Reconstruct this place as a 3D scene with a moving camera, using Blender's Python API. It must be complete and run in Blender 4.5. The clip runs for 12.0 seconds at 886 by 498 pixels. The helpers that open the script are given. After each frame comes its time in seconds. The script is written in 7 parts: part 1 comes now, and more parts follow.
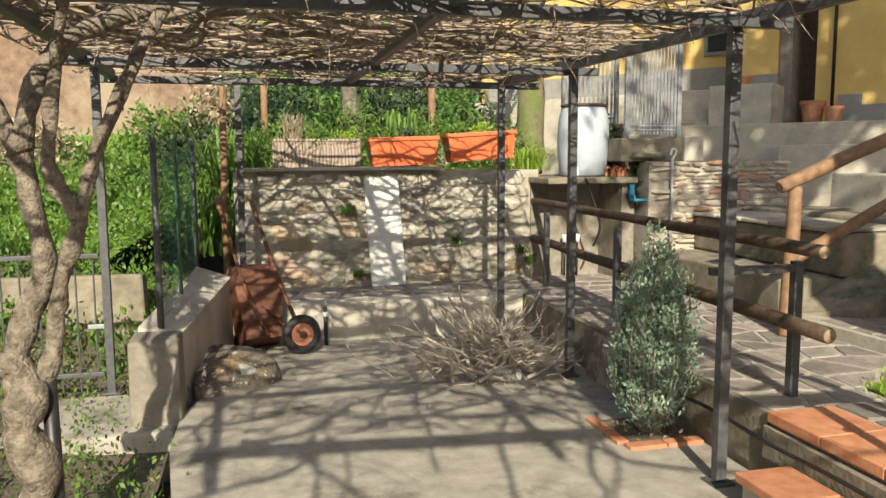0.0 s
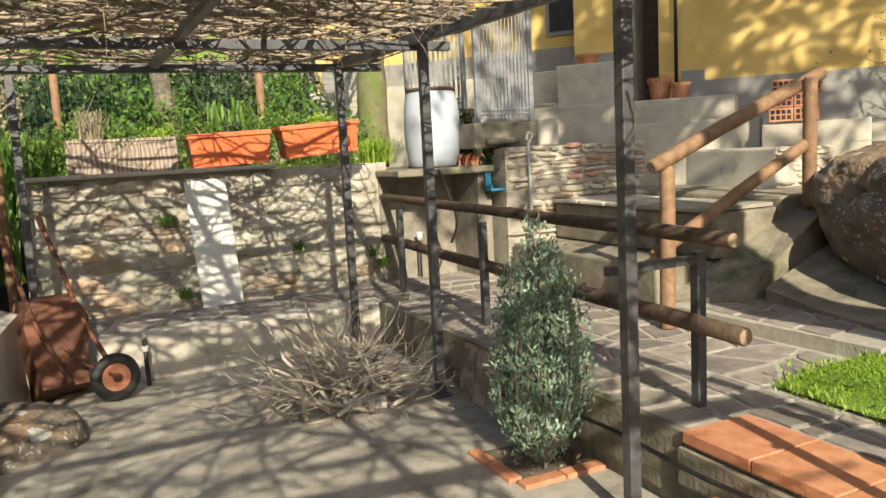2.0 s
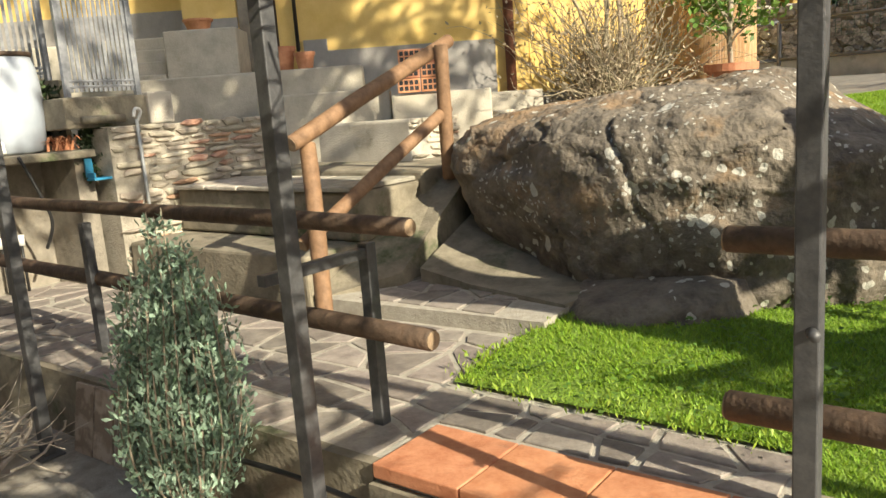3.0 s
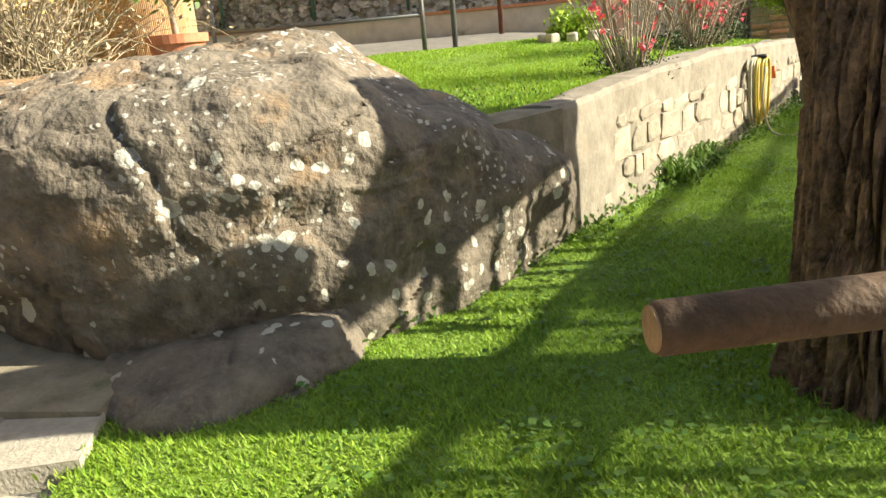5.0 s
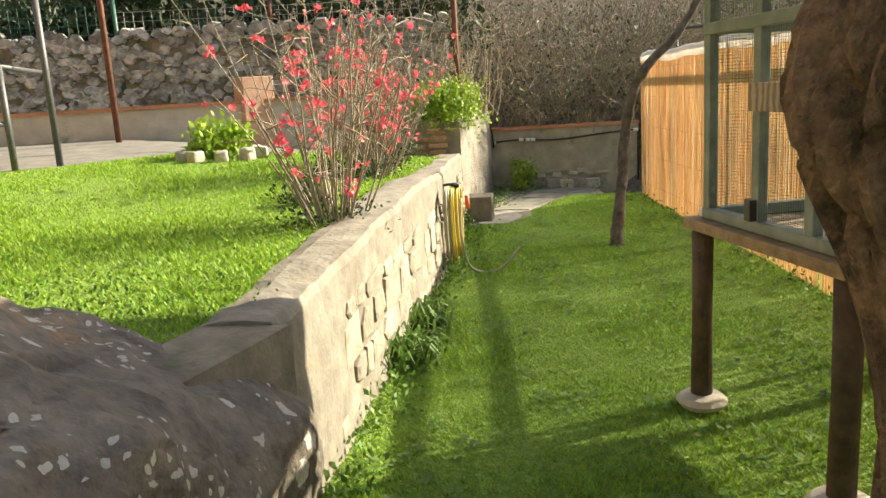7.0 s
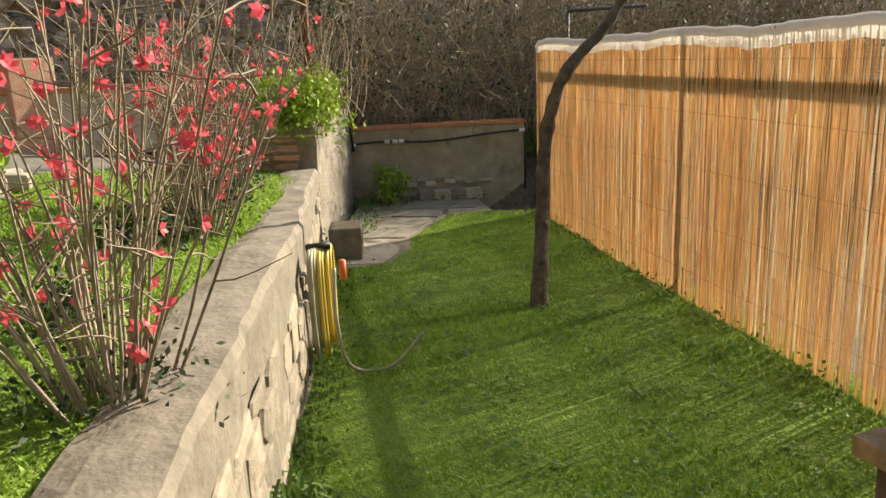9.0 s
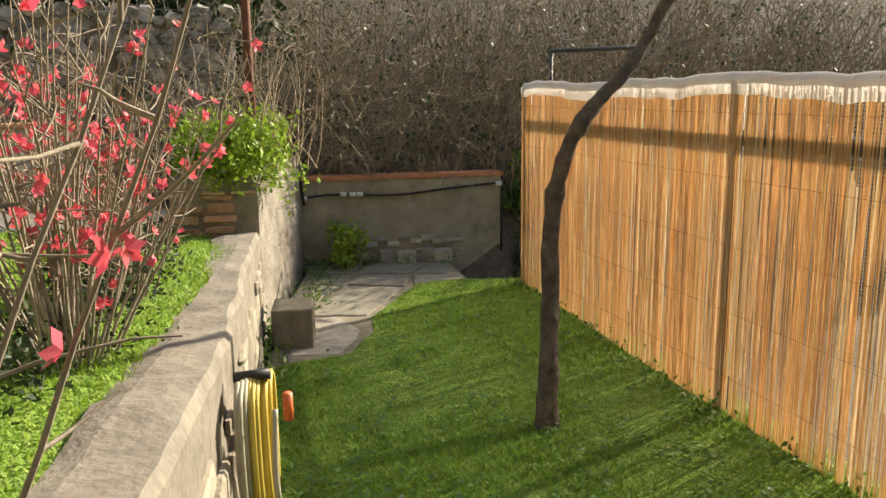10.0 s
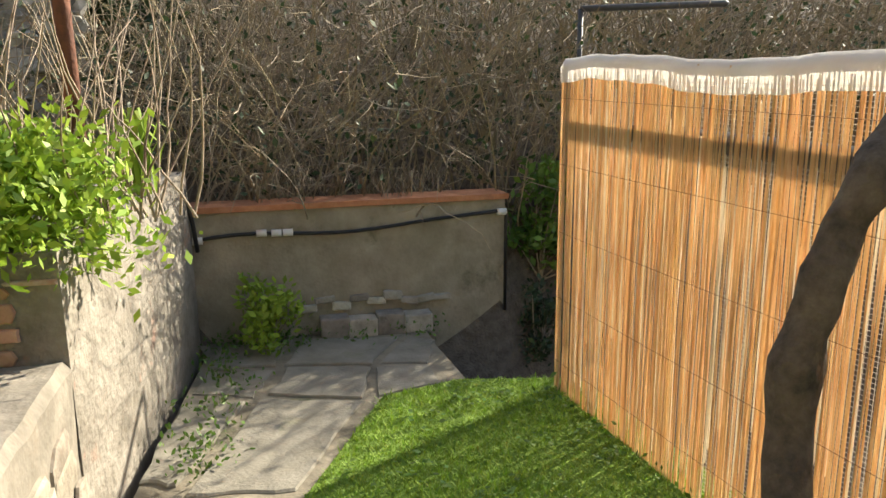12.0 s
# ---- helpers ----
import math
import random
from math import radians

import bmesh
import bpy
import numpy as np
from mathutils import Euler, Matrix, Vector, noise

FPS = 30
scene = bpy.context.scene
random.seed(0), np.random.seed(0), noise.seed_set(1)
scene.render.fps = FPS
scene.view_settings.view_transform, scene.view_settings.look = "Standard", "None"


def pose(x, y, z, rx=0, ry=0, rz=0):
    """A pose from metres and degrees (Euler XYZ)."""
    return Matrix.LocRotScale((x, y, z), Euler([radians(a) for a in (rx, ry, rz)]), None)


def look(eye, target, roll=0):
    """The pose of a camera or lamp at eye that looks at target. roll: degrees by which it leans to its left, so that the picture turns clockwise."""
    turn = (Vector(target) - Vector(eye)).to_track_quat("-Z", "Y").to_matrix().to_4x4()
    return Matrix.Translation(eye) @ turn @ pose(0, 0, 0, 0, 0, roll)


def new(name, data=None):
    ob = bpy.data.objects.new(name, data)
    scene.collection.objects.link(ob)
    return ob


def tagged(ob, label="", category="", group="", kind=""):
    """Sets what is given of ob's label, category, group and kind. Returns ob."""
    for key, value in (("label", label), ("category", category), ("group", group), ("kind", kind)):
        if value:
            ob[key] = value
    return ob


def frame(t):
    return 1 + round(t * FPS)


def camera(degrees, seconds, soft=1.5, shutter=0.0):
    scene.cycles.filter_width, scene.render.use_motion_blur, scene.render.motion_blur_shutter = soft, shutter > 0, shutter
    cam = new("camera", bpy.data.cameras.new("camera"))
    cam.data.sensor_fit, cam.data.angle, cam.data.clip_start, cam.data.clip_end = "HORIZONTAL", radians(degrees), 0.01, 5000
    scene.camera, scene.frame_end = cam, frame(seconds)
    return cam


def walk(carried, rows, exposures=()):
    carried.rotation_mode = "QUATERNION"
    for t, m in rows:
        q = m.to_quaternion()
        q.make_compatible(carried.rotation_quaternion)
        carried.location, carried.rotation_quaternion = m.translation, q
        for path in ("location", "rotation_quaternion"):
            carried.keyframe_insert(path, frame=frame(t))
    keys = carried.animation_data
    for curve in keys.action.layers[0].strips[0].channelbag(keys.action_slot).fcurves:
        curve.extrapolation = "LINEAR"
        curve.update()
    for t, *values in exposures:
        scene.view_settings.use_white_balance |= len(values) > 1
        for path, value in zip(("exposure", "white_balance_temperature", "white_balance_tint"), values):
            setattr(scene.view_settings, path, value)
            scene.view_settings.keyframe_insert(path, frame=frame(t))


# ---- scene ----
cam = camera(59.1, 12.0)
ROWS = [
    (0.0, 0.002, 0.0, 1.596, 83.27, 0.29, -14.08),
    (0.5, -0.07, 0.044, 1.607, 83.96, 0.39, -9.91),
    (1.0, -0.06, 0.19, 1.615, 84.2, 0.85, -7.58),
    (1.5, 0.099, 0.459, 1.596, 84.0, 1.71, -11.98),
    (2.0, 0.239, 0.793, 1.573, 82.56, 2.98, -25.71),
    (2.5, 0.397, 1.089, 1.563, 81.01, 3.81, -40.24),
    (3.0, 0.646, 1.445, 1.549, 79.26, 4.16, -53.06),
    (3.5, 0.87, 1.803, 1.527, 77.6, 4.96, -64.78),
    (3.7, 0.952, 1.915, 1.542, 76.86, 5.21, -69.11),
    (5.3, 2.084, 2.478, 1.516, 74.56, 4.76, -100.95),
    (5.5, 2.297, 2.497, 1.512, 74.62, 4.72, -104.48),
    (6.0, 2.803, 2.478, 1.573, 75.28, 4.07, -112.66),
    (6.5, 3.114, 2.463, 1.695, 76.69, 3.58, -119.01),
    (7.0, 3.485, 2.319, 1.791, 78.67, 3.41, -123.12),
    (7.2, 3.622, 2.244, 1.87, 79.35, 3.38, -124.29),
    (9.0, 5.227, 1.309, 2.001, 76.08, 2.23, -134.87),
    (9.5, 5.713, 1.022, 2.04, 78.0, 1.37, -136.39),
    (10.0, 6.203, 0.556, 2.031, 78.73, 0.81, -138.45),
    (10.5, 6.656, 0.111, 2.063, 77.81, 1.06, -141.86),
    (11.0, 7.093, -0.396, 2.005, 77.55, 0.68, -143.84),
    (11.5, 7.619, -0.89, 2.009, 77.61, 0.36, -143.07),
    (12.0, 8.131, -1.347, 2.068, 76.87, 0.47, -142.42),
]
walk(cam, [(t, pose(x, y, z, rx, ry, rz)) for t, x, y, z, rx, ry, rz in ROWS],
     [(0.0, 0.62, 7000, 6), (2.5, 0.75, 7100, 6), (3.7, 1.1, 7400, 5), (5.3, 1.48, 7300, 4), (7.2, 1.52, 7500, 5), (9.0, 0.9, 7500, 9), (10.5, 1.08, 7300, 9), (12.0, 1.3, 7000, 8)])

# ---- light: low spring sun from the south-south-west, blue sky ----
SUN_ELEV, SUN_TURN = 30.5, 11.0
world = bpy.data.worlds.new("sky")
scene.world = world
world.use_nodes = True
wn = world.node_tree.nodes
sky = wn.new("ShaderNodeTexSky")
sky.sky_type = "NISHITA"
sky.sun_disc = False
sky.sun_elevation = radians(SUN_ELEV)
sky.sun_rotation = radians(180 + SUN_TURN)
sky.air_density, sky.dust_density = 1.0, 1.5
world.node_tree.links.new(sky.outputs[0], wn["Background"].inputs[0])
wn["Background"].inputs[1].default_value = 0.118
sun = new("sun", bpy.data.lights.new("sun", "SUN"))
sun.data.energy, sun.data.angle, sun.data.color = 4.9, radians(0.6), (1.0, 0.93, 0.8)
sun_way = Vector((math.sin(radians(SUN_TURN)) * math.cos(radians(SUN_ELEV)), math.cos(radians(SUN_TURN)) * math.cos(radians(SUN_ELEV)), -math.sin(radians(SUN_ELEV))))
sun.matrix_world = look((0, -20, 20), Vector((0, -20, 20)) + sun_way)
scene.view_settings.exposure = 0.0

# ---- materials ----
def mat(name, c1, c2, scale=6.0, rough=0.85, bump=0.3, bscale=50.0, stain=None, stain_scale=1.3, stain_at=0.55, metal=0.0, vary=0.0, wave=None, glow=0.0, island=False, bdist=0.01):
    """Two-scale procedural surface: grain between c1 and c2, wider stains, fine relief, optional variation from piece to piece."""
    m = bpy.data.materials.new(name)
    m.use_nodes = True
    n, l = m.node_tree.nodes, m.node_tree.links
    b = n["Principled BSDF"]
    geo = n.new("ShaderNodeNewGeometry")
    pos = geo.outputs["Position"]
    oi = n.new("ShaderNodeObjectInfo")
    rnd = geo.outputs["Random Per Island"] if island else oi.outputs["Random"]
    if vary:
        add = n.new("ShaderNodeVectorMath"); add.operation = "MULTIPLY_ADD"
        comb = n.new("ShaderNodeCombineXYZ")
        for i in range(3):
            l.new(rnd, comb.inputs[i])
        l.new(comb.outputs[0], add.inputs[0]); add.inputs[1].default_value = (17, 31, 23); l.new(pos, add.inputs[2])
        pos = add.outputs[0]
    t1 = n.new("ShaderNodeTexNoise"); t1.inputs["Scale"].default_value = scale; t1.inputs["Detail"].default_value = 6; t1.inputs["Roughness"].default_value = 0.65
    l.new(pos, t1.inputs["Vector"])
    r1 = n.new("ShaderNodeValToRGB")
    r1.color_ramp.elements[0].position, r1.color_ramp.elements[1].position = 0.33, 0.68
    r1.color_ramp.elements[0].color, r1.color_ramp.elements[1].color = (*c1, 1), (*c2, 1)
    fac = t1.outputs[0]
    if wave:
        w = n.new("ShaderNodeTexWave"); w.inputs["Scale"].default_value = wave[0]; w.inputs["Distortion"].default_value = wave[1]; w.inputs["Detail"].default_value = 3
        w.bands_direction = wave[2] if len(wave) > 2 else "X"
        l.new(pos, w.inputs["Vector"])
        mx = n.new("ShaderNodeMath"); mx.operation = "MULTIPLY_ADD"; l.new(w.outputs["Fac"], mx.inputs[0]); mx.inputs[1].default_value = 0.5
        h = n.new("ShaderNodeMath"); h.operation = "MULTIPLY"; l.new(t1.outputs[0], h.inputs[0]); h.inputs[1].default_value = 0.5
        l.new(h.outputs[0], mx.inputs[2]); fac = mx.outputs[0]
    l.new(fac, r1.inputs[0])
    col = r1.outputs[0]
    if stain:
        t2 = n.new("ShaderNodeTexNoise"); t2.inputs["Scale"].default_value = stain_scale; t2.inputs["Detail"].default_value = 7; t2.inputs["Roughness"].default_value = 0.7
        l.new(pos, t2.inputs["Vector"])
        r2 = n.new("ShaderNodeValToRGB"); r2.color_ramp.elements[0].position, r2.color_ramp.elements[1].position = stain_at, stain_at + 0.12
        l.new(t2.outputs[0], r2.inputs[0])
        mix = n.new("ShaderNodeMix"); mix.data_type = "RGBA"; l.new(r2.outputs[0], mix.inputs[0]); l.new(col, mix.inputs[6]); mix.inputs[7].default_value = (*stain, 1)
        col = mix.outputs[2]
    if vary:
        hsv = n.new("ShaderNodeHueSaturation")
        mr = n.new("ShaderNodeMapRange"); mr.inputs[3].default_value = 1 - vary; mr.inputs[4].default_value = 1 + vary
        l.new(rnd, mr.inputs[0]); l.new(mr.outputs[0], hsv.inputs["Value"]); l.new(col, hsv.inputs["Color"])
        mr2 = n.new("ShaderNodeMapRange"); mr2.inputs[3].default_value = 0.5 - vary * 0.05; mr2.inputs[4].default_value = 0.5 + vary * 0.05
        fr = n.new("ShaderNodeMath"); fr.operation = "FRACT"; m7 = n.new("ShaderNodeMath"); m7.operation = "MULTIPLY"; m7.inputs[1].default_value = 7.3
        l.new(rnd, m7.inputs[0]); l.new(m7.outputs[0], fr.inputs[0]); l.new(fr.outputs[0], mr2.inputs[0]); l.new(mr2.outputs[0], hsv.inputs["Hue"])
        col = hsv.outputs[0]
    l.new(col, b.inputs["Base Color"])
    b.inputs["Roughness"].default_value, b.inputs["Metallic"].default_value = rough, metal
    if bump:
        t3 = n.new("ShaderNodeTexNoise"); t3.inputs["Scale"].default_value = bscale; t3.inputs["Detail"].default_value = 5
        l.new(pos, t3.inputs["Vector"])
        bp = n.new("ShaderNodeBump"); bp.inputs["Strength"].default_value = bump; bp.inputs["Distance"].default_value = bdist
        l.new(t3.outputs[0], bp.inputs["Height"]); l.new(bp.outputs[0], b.inputs["Normal"])
    if glow:
        tr = n.new("ShaderNodeBsdfTranslucent"); l.new(col, tr.inputs[0])
        ms = n.new("ShaderNodeMixShader"); ms.inputs[0].default_value = glow
        l.new(b.outputs[0], ms.inputs[1]); l.new(tr.outputs[0], ms.inputs[2]); l.new(ms.outputs[0], n["Material Output"].inputs[0])
    return m


M_CONC = mat("concrete", (0.26, 0.235, 0.195), (0.42, 0.385, 0.33), 6, 0.9, 0.6, 70, (0.17, 0.155, 0.125), 1.6, 0.54)
M_SLAB = mat("old_slab", (0.19, 0.175, 0.14), (0.29, 0.27, 0.225), 7, 0.9, 0.5, 60, (0.20, 0.20, 0.13), 2.4, 0.56)
M_PEEL = mat("peeling_whitewash", (0.18, 0.16, 0.13), (0.34, 0.31, 0.265), 6, 0.9, 0.8, 30, (0.38, 0.19, 0.13), 2.3, 0.60, bdist=0.02)
M_END = mat("shaded_render", (0.25, 0.22, 0.165), (0.43, 0.38, 0.295), 4, 0.95, 0.6, 40, (0.15, 0.14, 0.095), 2.2, 0.57)
M_WALLSTONE = mat("bedded_stone", (0.21, 0.18, 0.14), (0.40, 0.355, 0.285), 8, 0.9, 0.7, 45, (0.28, 0.23, 0.17), 4.0, 0.58, vary=0.22)
M_CONC_WALL = mat("concrete_wall", (0.40, 0.36, 0.30), (0.55, 0.51, 0.44), 4, 0.9, 0.5, 60, (0.25, 0.23, 0.18), 2.2, 0.58)
M_CONC_DARK = mat("concrete_mossy", (0.15, 0.13, 0.095), (0.30, 0.265, 0.20), 5, 0.95, 0.6, 40, (0.07, 0.09, 0.04), 2.0, 0.56)
M_PLASTER = mat("plaster_peeling", (0.16, 0.142, 0.115), (0.29, 0.26, 0.215), 7, 0.9, 0.6, 40, (0.24, 0.20, 0.15), 3.0, 0.56)
M_MORTAR = mat("mortar", (0.30, 0.27, 0.22), (0.45, 0.41, 0.34), 12, 0.95, 0.8, 60, (0.16, 0.15, 0.11), 3.0, 0.56)
M_STONE = mat("stone_block", (0.30, 0.27, 0.22), (0.52, 0.48, 0.41), 9, 0.9, 0.7, 45, (0.17, 0.16, 0.13), 5.0, 0.58, vary=0.35)
M_STONE_WARM = mat("stone_warm", (0.36, 0.26, 0.17), (0.50, 0.40, 0.29), 9, 0.9, 0.7, 45, (0.20, 0.17, 0.13), 5.0, 0.58, vary=0.35)
M_PORPHYRY = mat("paving_stone", (0.175, 0.15, 0.135), (0.31, 0.275, 0.24), 10, 0.75, 0.4, 60, (0.30, 0.27, 0.22), 3.0, 0.6, vary=0.3)
M_JOINT = mat("paving_joint", (0.31, 0.285, 0.24), (0.45, 0.42, 0.36), 14, 0.95, 0.6, 80)
M_COTTO = mat("terracotta_tile", (0.42, 0.16, 0.08), (0.58, 0.27, 0.15), 12, 0.7, 0.3, 60, (0.30, 0.16, 0.10), 4.0, 0.6, vary=0.12)
M_POTRED = mat("orange_plastic", (0.60, 0.13, 0.045), (0.70, 0.18, 0.07), 3, 0.5, 0.08, 30, (0.45, 0.12, 0.06), 4.0, 0.62)
M_BRICK = mat("old_brick", (0.40, 0.22, 0.15), (0.55, 0.36, 0.25), 12, 0.9, 0.6, 60, (0.45, 0.40, 0.33), 3.0, 0.55, vary=0.25)
M_IRON = mat("painted_iron", (0.07, 0.072, 0.078), (0.12, 0.12, 0.125), 25, 0.5, 0.15, 90, (0.16, 0.09, 0.06), 9.0, 0.66, 0.3)
M_GATE = mat("galvanised_bars", (0.20, 0.21, 0.23), (0.33, 0.34, 0.36), 20, 0.45, 0.1, 80, metal=0.3)
M_LOG = mat("dark_log", (0.05, 0.033, 0.023), (0.125, 0.08, 0.052), 14, 0.75, 0.6, 40, (0.05, 0.032, 0.022), 5.0, 0.58)
M_LOG_WARM = mat("warm_log", (0.16, 0.088, 0.047), (0.29, 0.17, 0.095), 14, 0.75, 0.5, 40, (0.12, 0.07, 0.04), 4.0, 0.6)
M_LOGEND = mat("log_end", (0.20, 0.14, 0.09), (0.36, 0.26, 0.165), 20, 0.85, 0.4, 60)
M_PLANK = mat("weathered_plank", (0.22, 0.17, 0.13), (0.38, 0.31, 0.25), 9, 0.85, 0.5, 60, (0.13, 0.10, 0.08), 3.0, 0.6, vary=0.15, wave=(9, 6))
M_VINE = mat("vine_bark", (0.10, 0.082, 0.06), (0.29, 0.24, 0.185), 22, 0.9, 1.0, 60, (0.10, 0.08, 0.06), 9.0, 0.57, bdist=0.02)
M_TWIG = mat("dry_twig", (0.25, 0.19, 0.14), (0.44, 0.36, 0.28), 20, 0.9, 0.4, 80, (0.17, 0.10, 0.07), 3.0, 0.55)
M_TWIG_DARK = mat("dark_twig", (0.18, 0.15, 0.11), (0.38, 0.325, 0.25), 4, 0.9, 0.3, 80)
M_BARK = mat("pine_bark", (0.07, 0.045, 0.033), (0.25, 0.165, 0.115), 12, 0.95, 1.0, 30, (0.05, 0.034, 0.026), 10.0, 0.55, bdist=0.03)
M_ROCK = None
M_GRASS = mat("grass_blade", (0.17, 0.31, 0.024), (0.30, 0.46, 0.048), 3, 0.6, 0, 10, (0.36, 0.42, 0.06), 1.1, 0.56, glow=0.4, vary=0.25, island=True)
M_SOIL = mat("lawn_soil", (0.12, 0.21, 0.023), (0.19, 0.30, 0.04), 14, 0.95, 0.8, 60, (0.16, 0.14, 0.07), 1.8, 0.62, bdist=0.03)
M_EARTH = mat("bare_earth", (0.085, 0.066, 0.047), (0.17, 0.135, 0.10), 16, 0.95, 0.9, 60, (0.08, 0.10, 0.04), 3.0, 0.6, bdist=0.02)
M_LEAF = mat("leaf", (0.07, 0.15, 0.025), (0.15, 0.26, 0.045), 4, 0.55, 0, 10, glow=0.3, vary=0.3, island=True)
M_LEAF_BRIGHT = mat("leaf_bright", (0.20, 0.33, 0.035), (0.34, 0.46, 0.06), 5, 0.55, 0, 10, glow=0.3, vary=0.25, island=True)
M_LEAF_DARK = mat("leaf_dark", (0.018, 0.035, 0.014), (0.05, 0.085, 0.03), 4, 0.6, 0, 10, glow=0.15, vary=0.35, island=True)
M_JUNIPER = mat("juniper_scale_leaf", (0.15, 0.25, 0.17), (0.36, 0.47, 0.37), 9, 0.7, 0, 10, (0.13, 0.24, 0.06), 6.0, 0.58, glow=0.15, vary=0.25, island=True)
M_DRY = mat("dry_stalk", (0.26, 0.21, 0.14), (0.46, 0.39, 0.28), 6, 0.9, 0, 10, vary=0.3, island=True, glow=0.15)
M_PETAL = mat("red_petal", (0.84, 0.08, 0.14), (0.92, 0.20, 0.25), 9, 0.5, 0, 10, glow=0.4, vary=0.15, island=True)
M_YELLOW = mat("yellow_stucco", (0.62, 0.42, 0.13), (0.72, 0.52, 0.20), 3, 0.9, 0.3, 60, (0.52, 0.36, 0.13), 1.5, 0.6)
M_PLINTH = mat("grey_plinth", (0.25, 0.24, 0.225), (0.33, 0.31, 0.29), 5, 0.9, 0.3, 60, (0.20, 0.19, 0.17), 2.0, 0.6)
M_COURT = mat("court_paving", (0.13, 0.12, 0.105), (0.21, 0.195, 0.17), 5, 0.9, 0.4, 60, (0.25, 0.23, 0.19), 1.2, 0.58)
M_RUST = mat("rusty_steel", (0.10, 0.042, 0.028), (0.22, 0.088, 0.05), 14, 0.75, 0.4, 60, (0.09, 0.045, 0.035), 4.0, 0.56, 0.25)
M_RUBBER = mat("tyre_rubber", (0.018, 0.018, 0.018), (0.04, 0.038, 0.036), 20, 0.7, 0.3, 60)
M_BLACK = mat("black_plastic", (0.012, 0.012, 0.013), (0.03, 0.03, 0.03), 10, 0.45, 0.05, 60)
M_WHITE = mat("white_plastic", (0.66, 0.66, 0.64), (0.78, 0.78, 0.76), 8, 0.5, 0.1, 60, (0.45, 0.43, 0.38), 4.0, 0.62)
M_BARREL = mat("barrel_plastic", (0.38, 0.43, 0.50), (0.50, 0.55, 0.62), 3, 0.5, 0.08, 20, (0.40, 0.43, 0.48), 2.5, 0.62, glow=0.1)
M_MARBLE = mat("white_slab", (0.62, 0.61, 0.57), (0.76, 0.75, 0.71), 6, 0.6, 0.15, 60, (0.50, 0.48, 0.43), 3.0, 0.62)
M_BLUE = mat("blue_plastic", (0.03, 0.26, 0.46), (0.05, 0.34, 0.55), 6, 0.45, 0.05, 40)
M_GREEN_PAINT = mat("green_paint", (0.13, 0.165, 0.145), (0.22, 0.26, 0.235), 9, 0.5, 0.1, 60, (0.30, 0.32, 0.29), 5.0, 0.6)
M_WIRE = mat("green_wire", (0.03, 0.10, 0.07), (0.05, 0.15, 0.10), 9, 0.5, 0, 60)
M_WIRE_GREY = mat("grey_wire", (0.28, 0.29, 0.29), (0.42, 0.43, 0.43), 9, 0.5, 0, 60, metal=0.4)
M_REED = mat("reed_cane", (0.70, 0.475, 0.25), (0.90, 0.73, 0.51), 7, 0.45, 0.1, 60, (0.64, 0.39, 0.17), 3.0, 0.6, vary=0.14, island=True, glow=0.58)
# near-white cane colour stands for sunlight shining through gaps in the screen
M_REED_STREAK = mat("reed_light_streak", (0.80, 0.70, 0.54), (0.93, 0.88, 0.78), 7, 0.4, 0.1, 60, vary=0.1, island=True, glow=0.6)
M_CLOTH = mat("white_cloth", (0.72, 0.70, 0.66), (0.82, 0.80, 0.77), 6, 0.8, 0.3, 30, glow=0.35)
M_HOSE = mat("hose_yellow", (0.50, 0.38, 0.06), (0.62, 0.50, 0.12), 8, 0.5, 0.05, 40, (0.30, 0.26, 0.12), 8.0, 0.6)
M_HOSE_GREY = mat("hose_grey", (0.30, 0.28, 0.20), (0.42, 0.40, 0.30), 8, 0.5, 0.05, 40)
M_DOOR = mat("dark_wood_door", (0.06, 0.035, 0.022), (0.11, 0.065, 0.04), 9, 0.6, 0.2, 60)
M_STAIR = mat("stair_concrete", (0.38, 0.345, 0.28), (0.54, 0.495, 0.41), 5, 0.9, 0.4, 60, (0.36, 0.33, 0.24), 2.4, 0.58)
M_FAR = mat("far_brick_wall", (0.13, 0.085, 0.06), (0.29, 0.19, 0.135), 8.0, 0.9, 0.6, 30, (0.30, 0.24, 0.17), 0.7, 0.5)

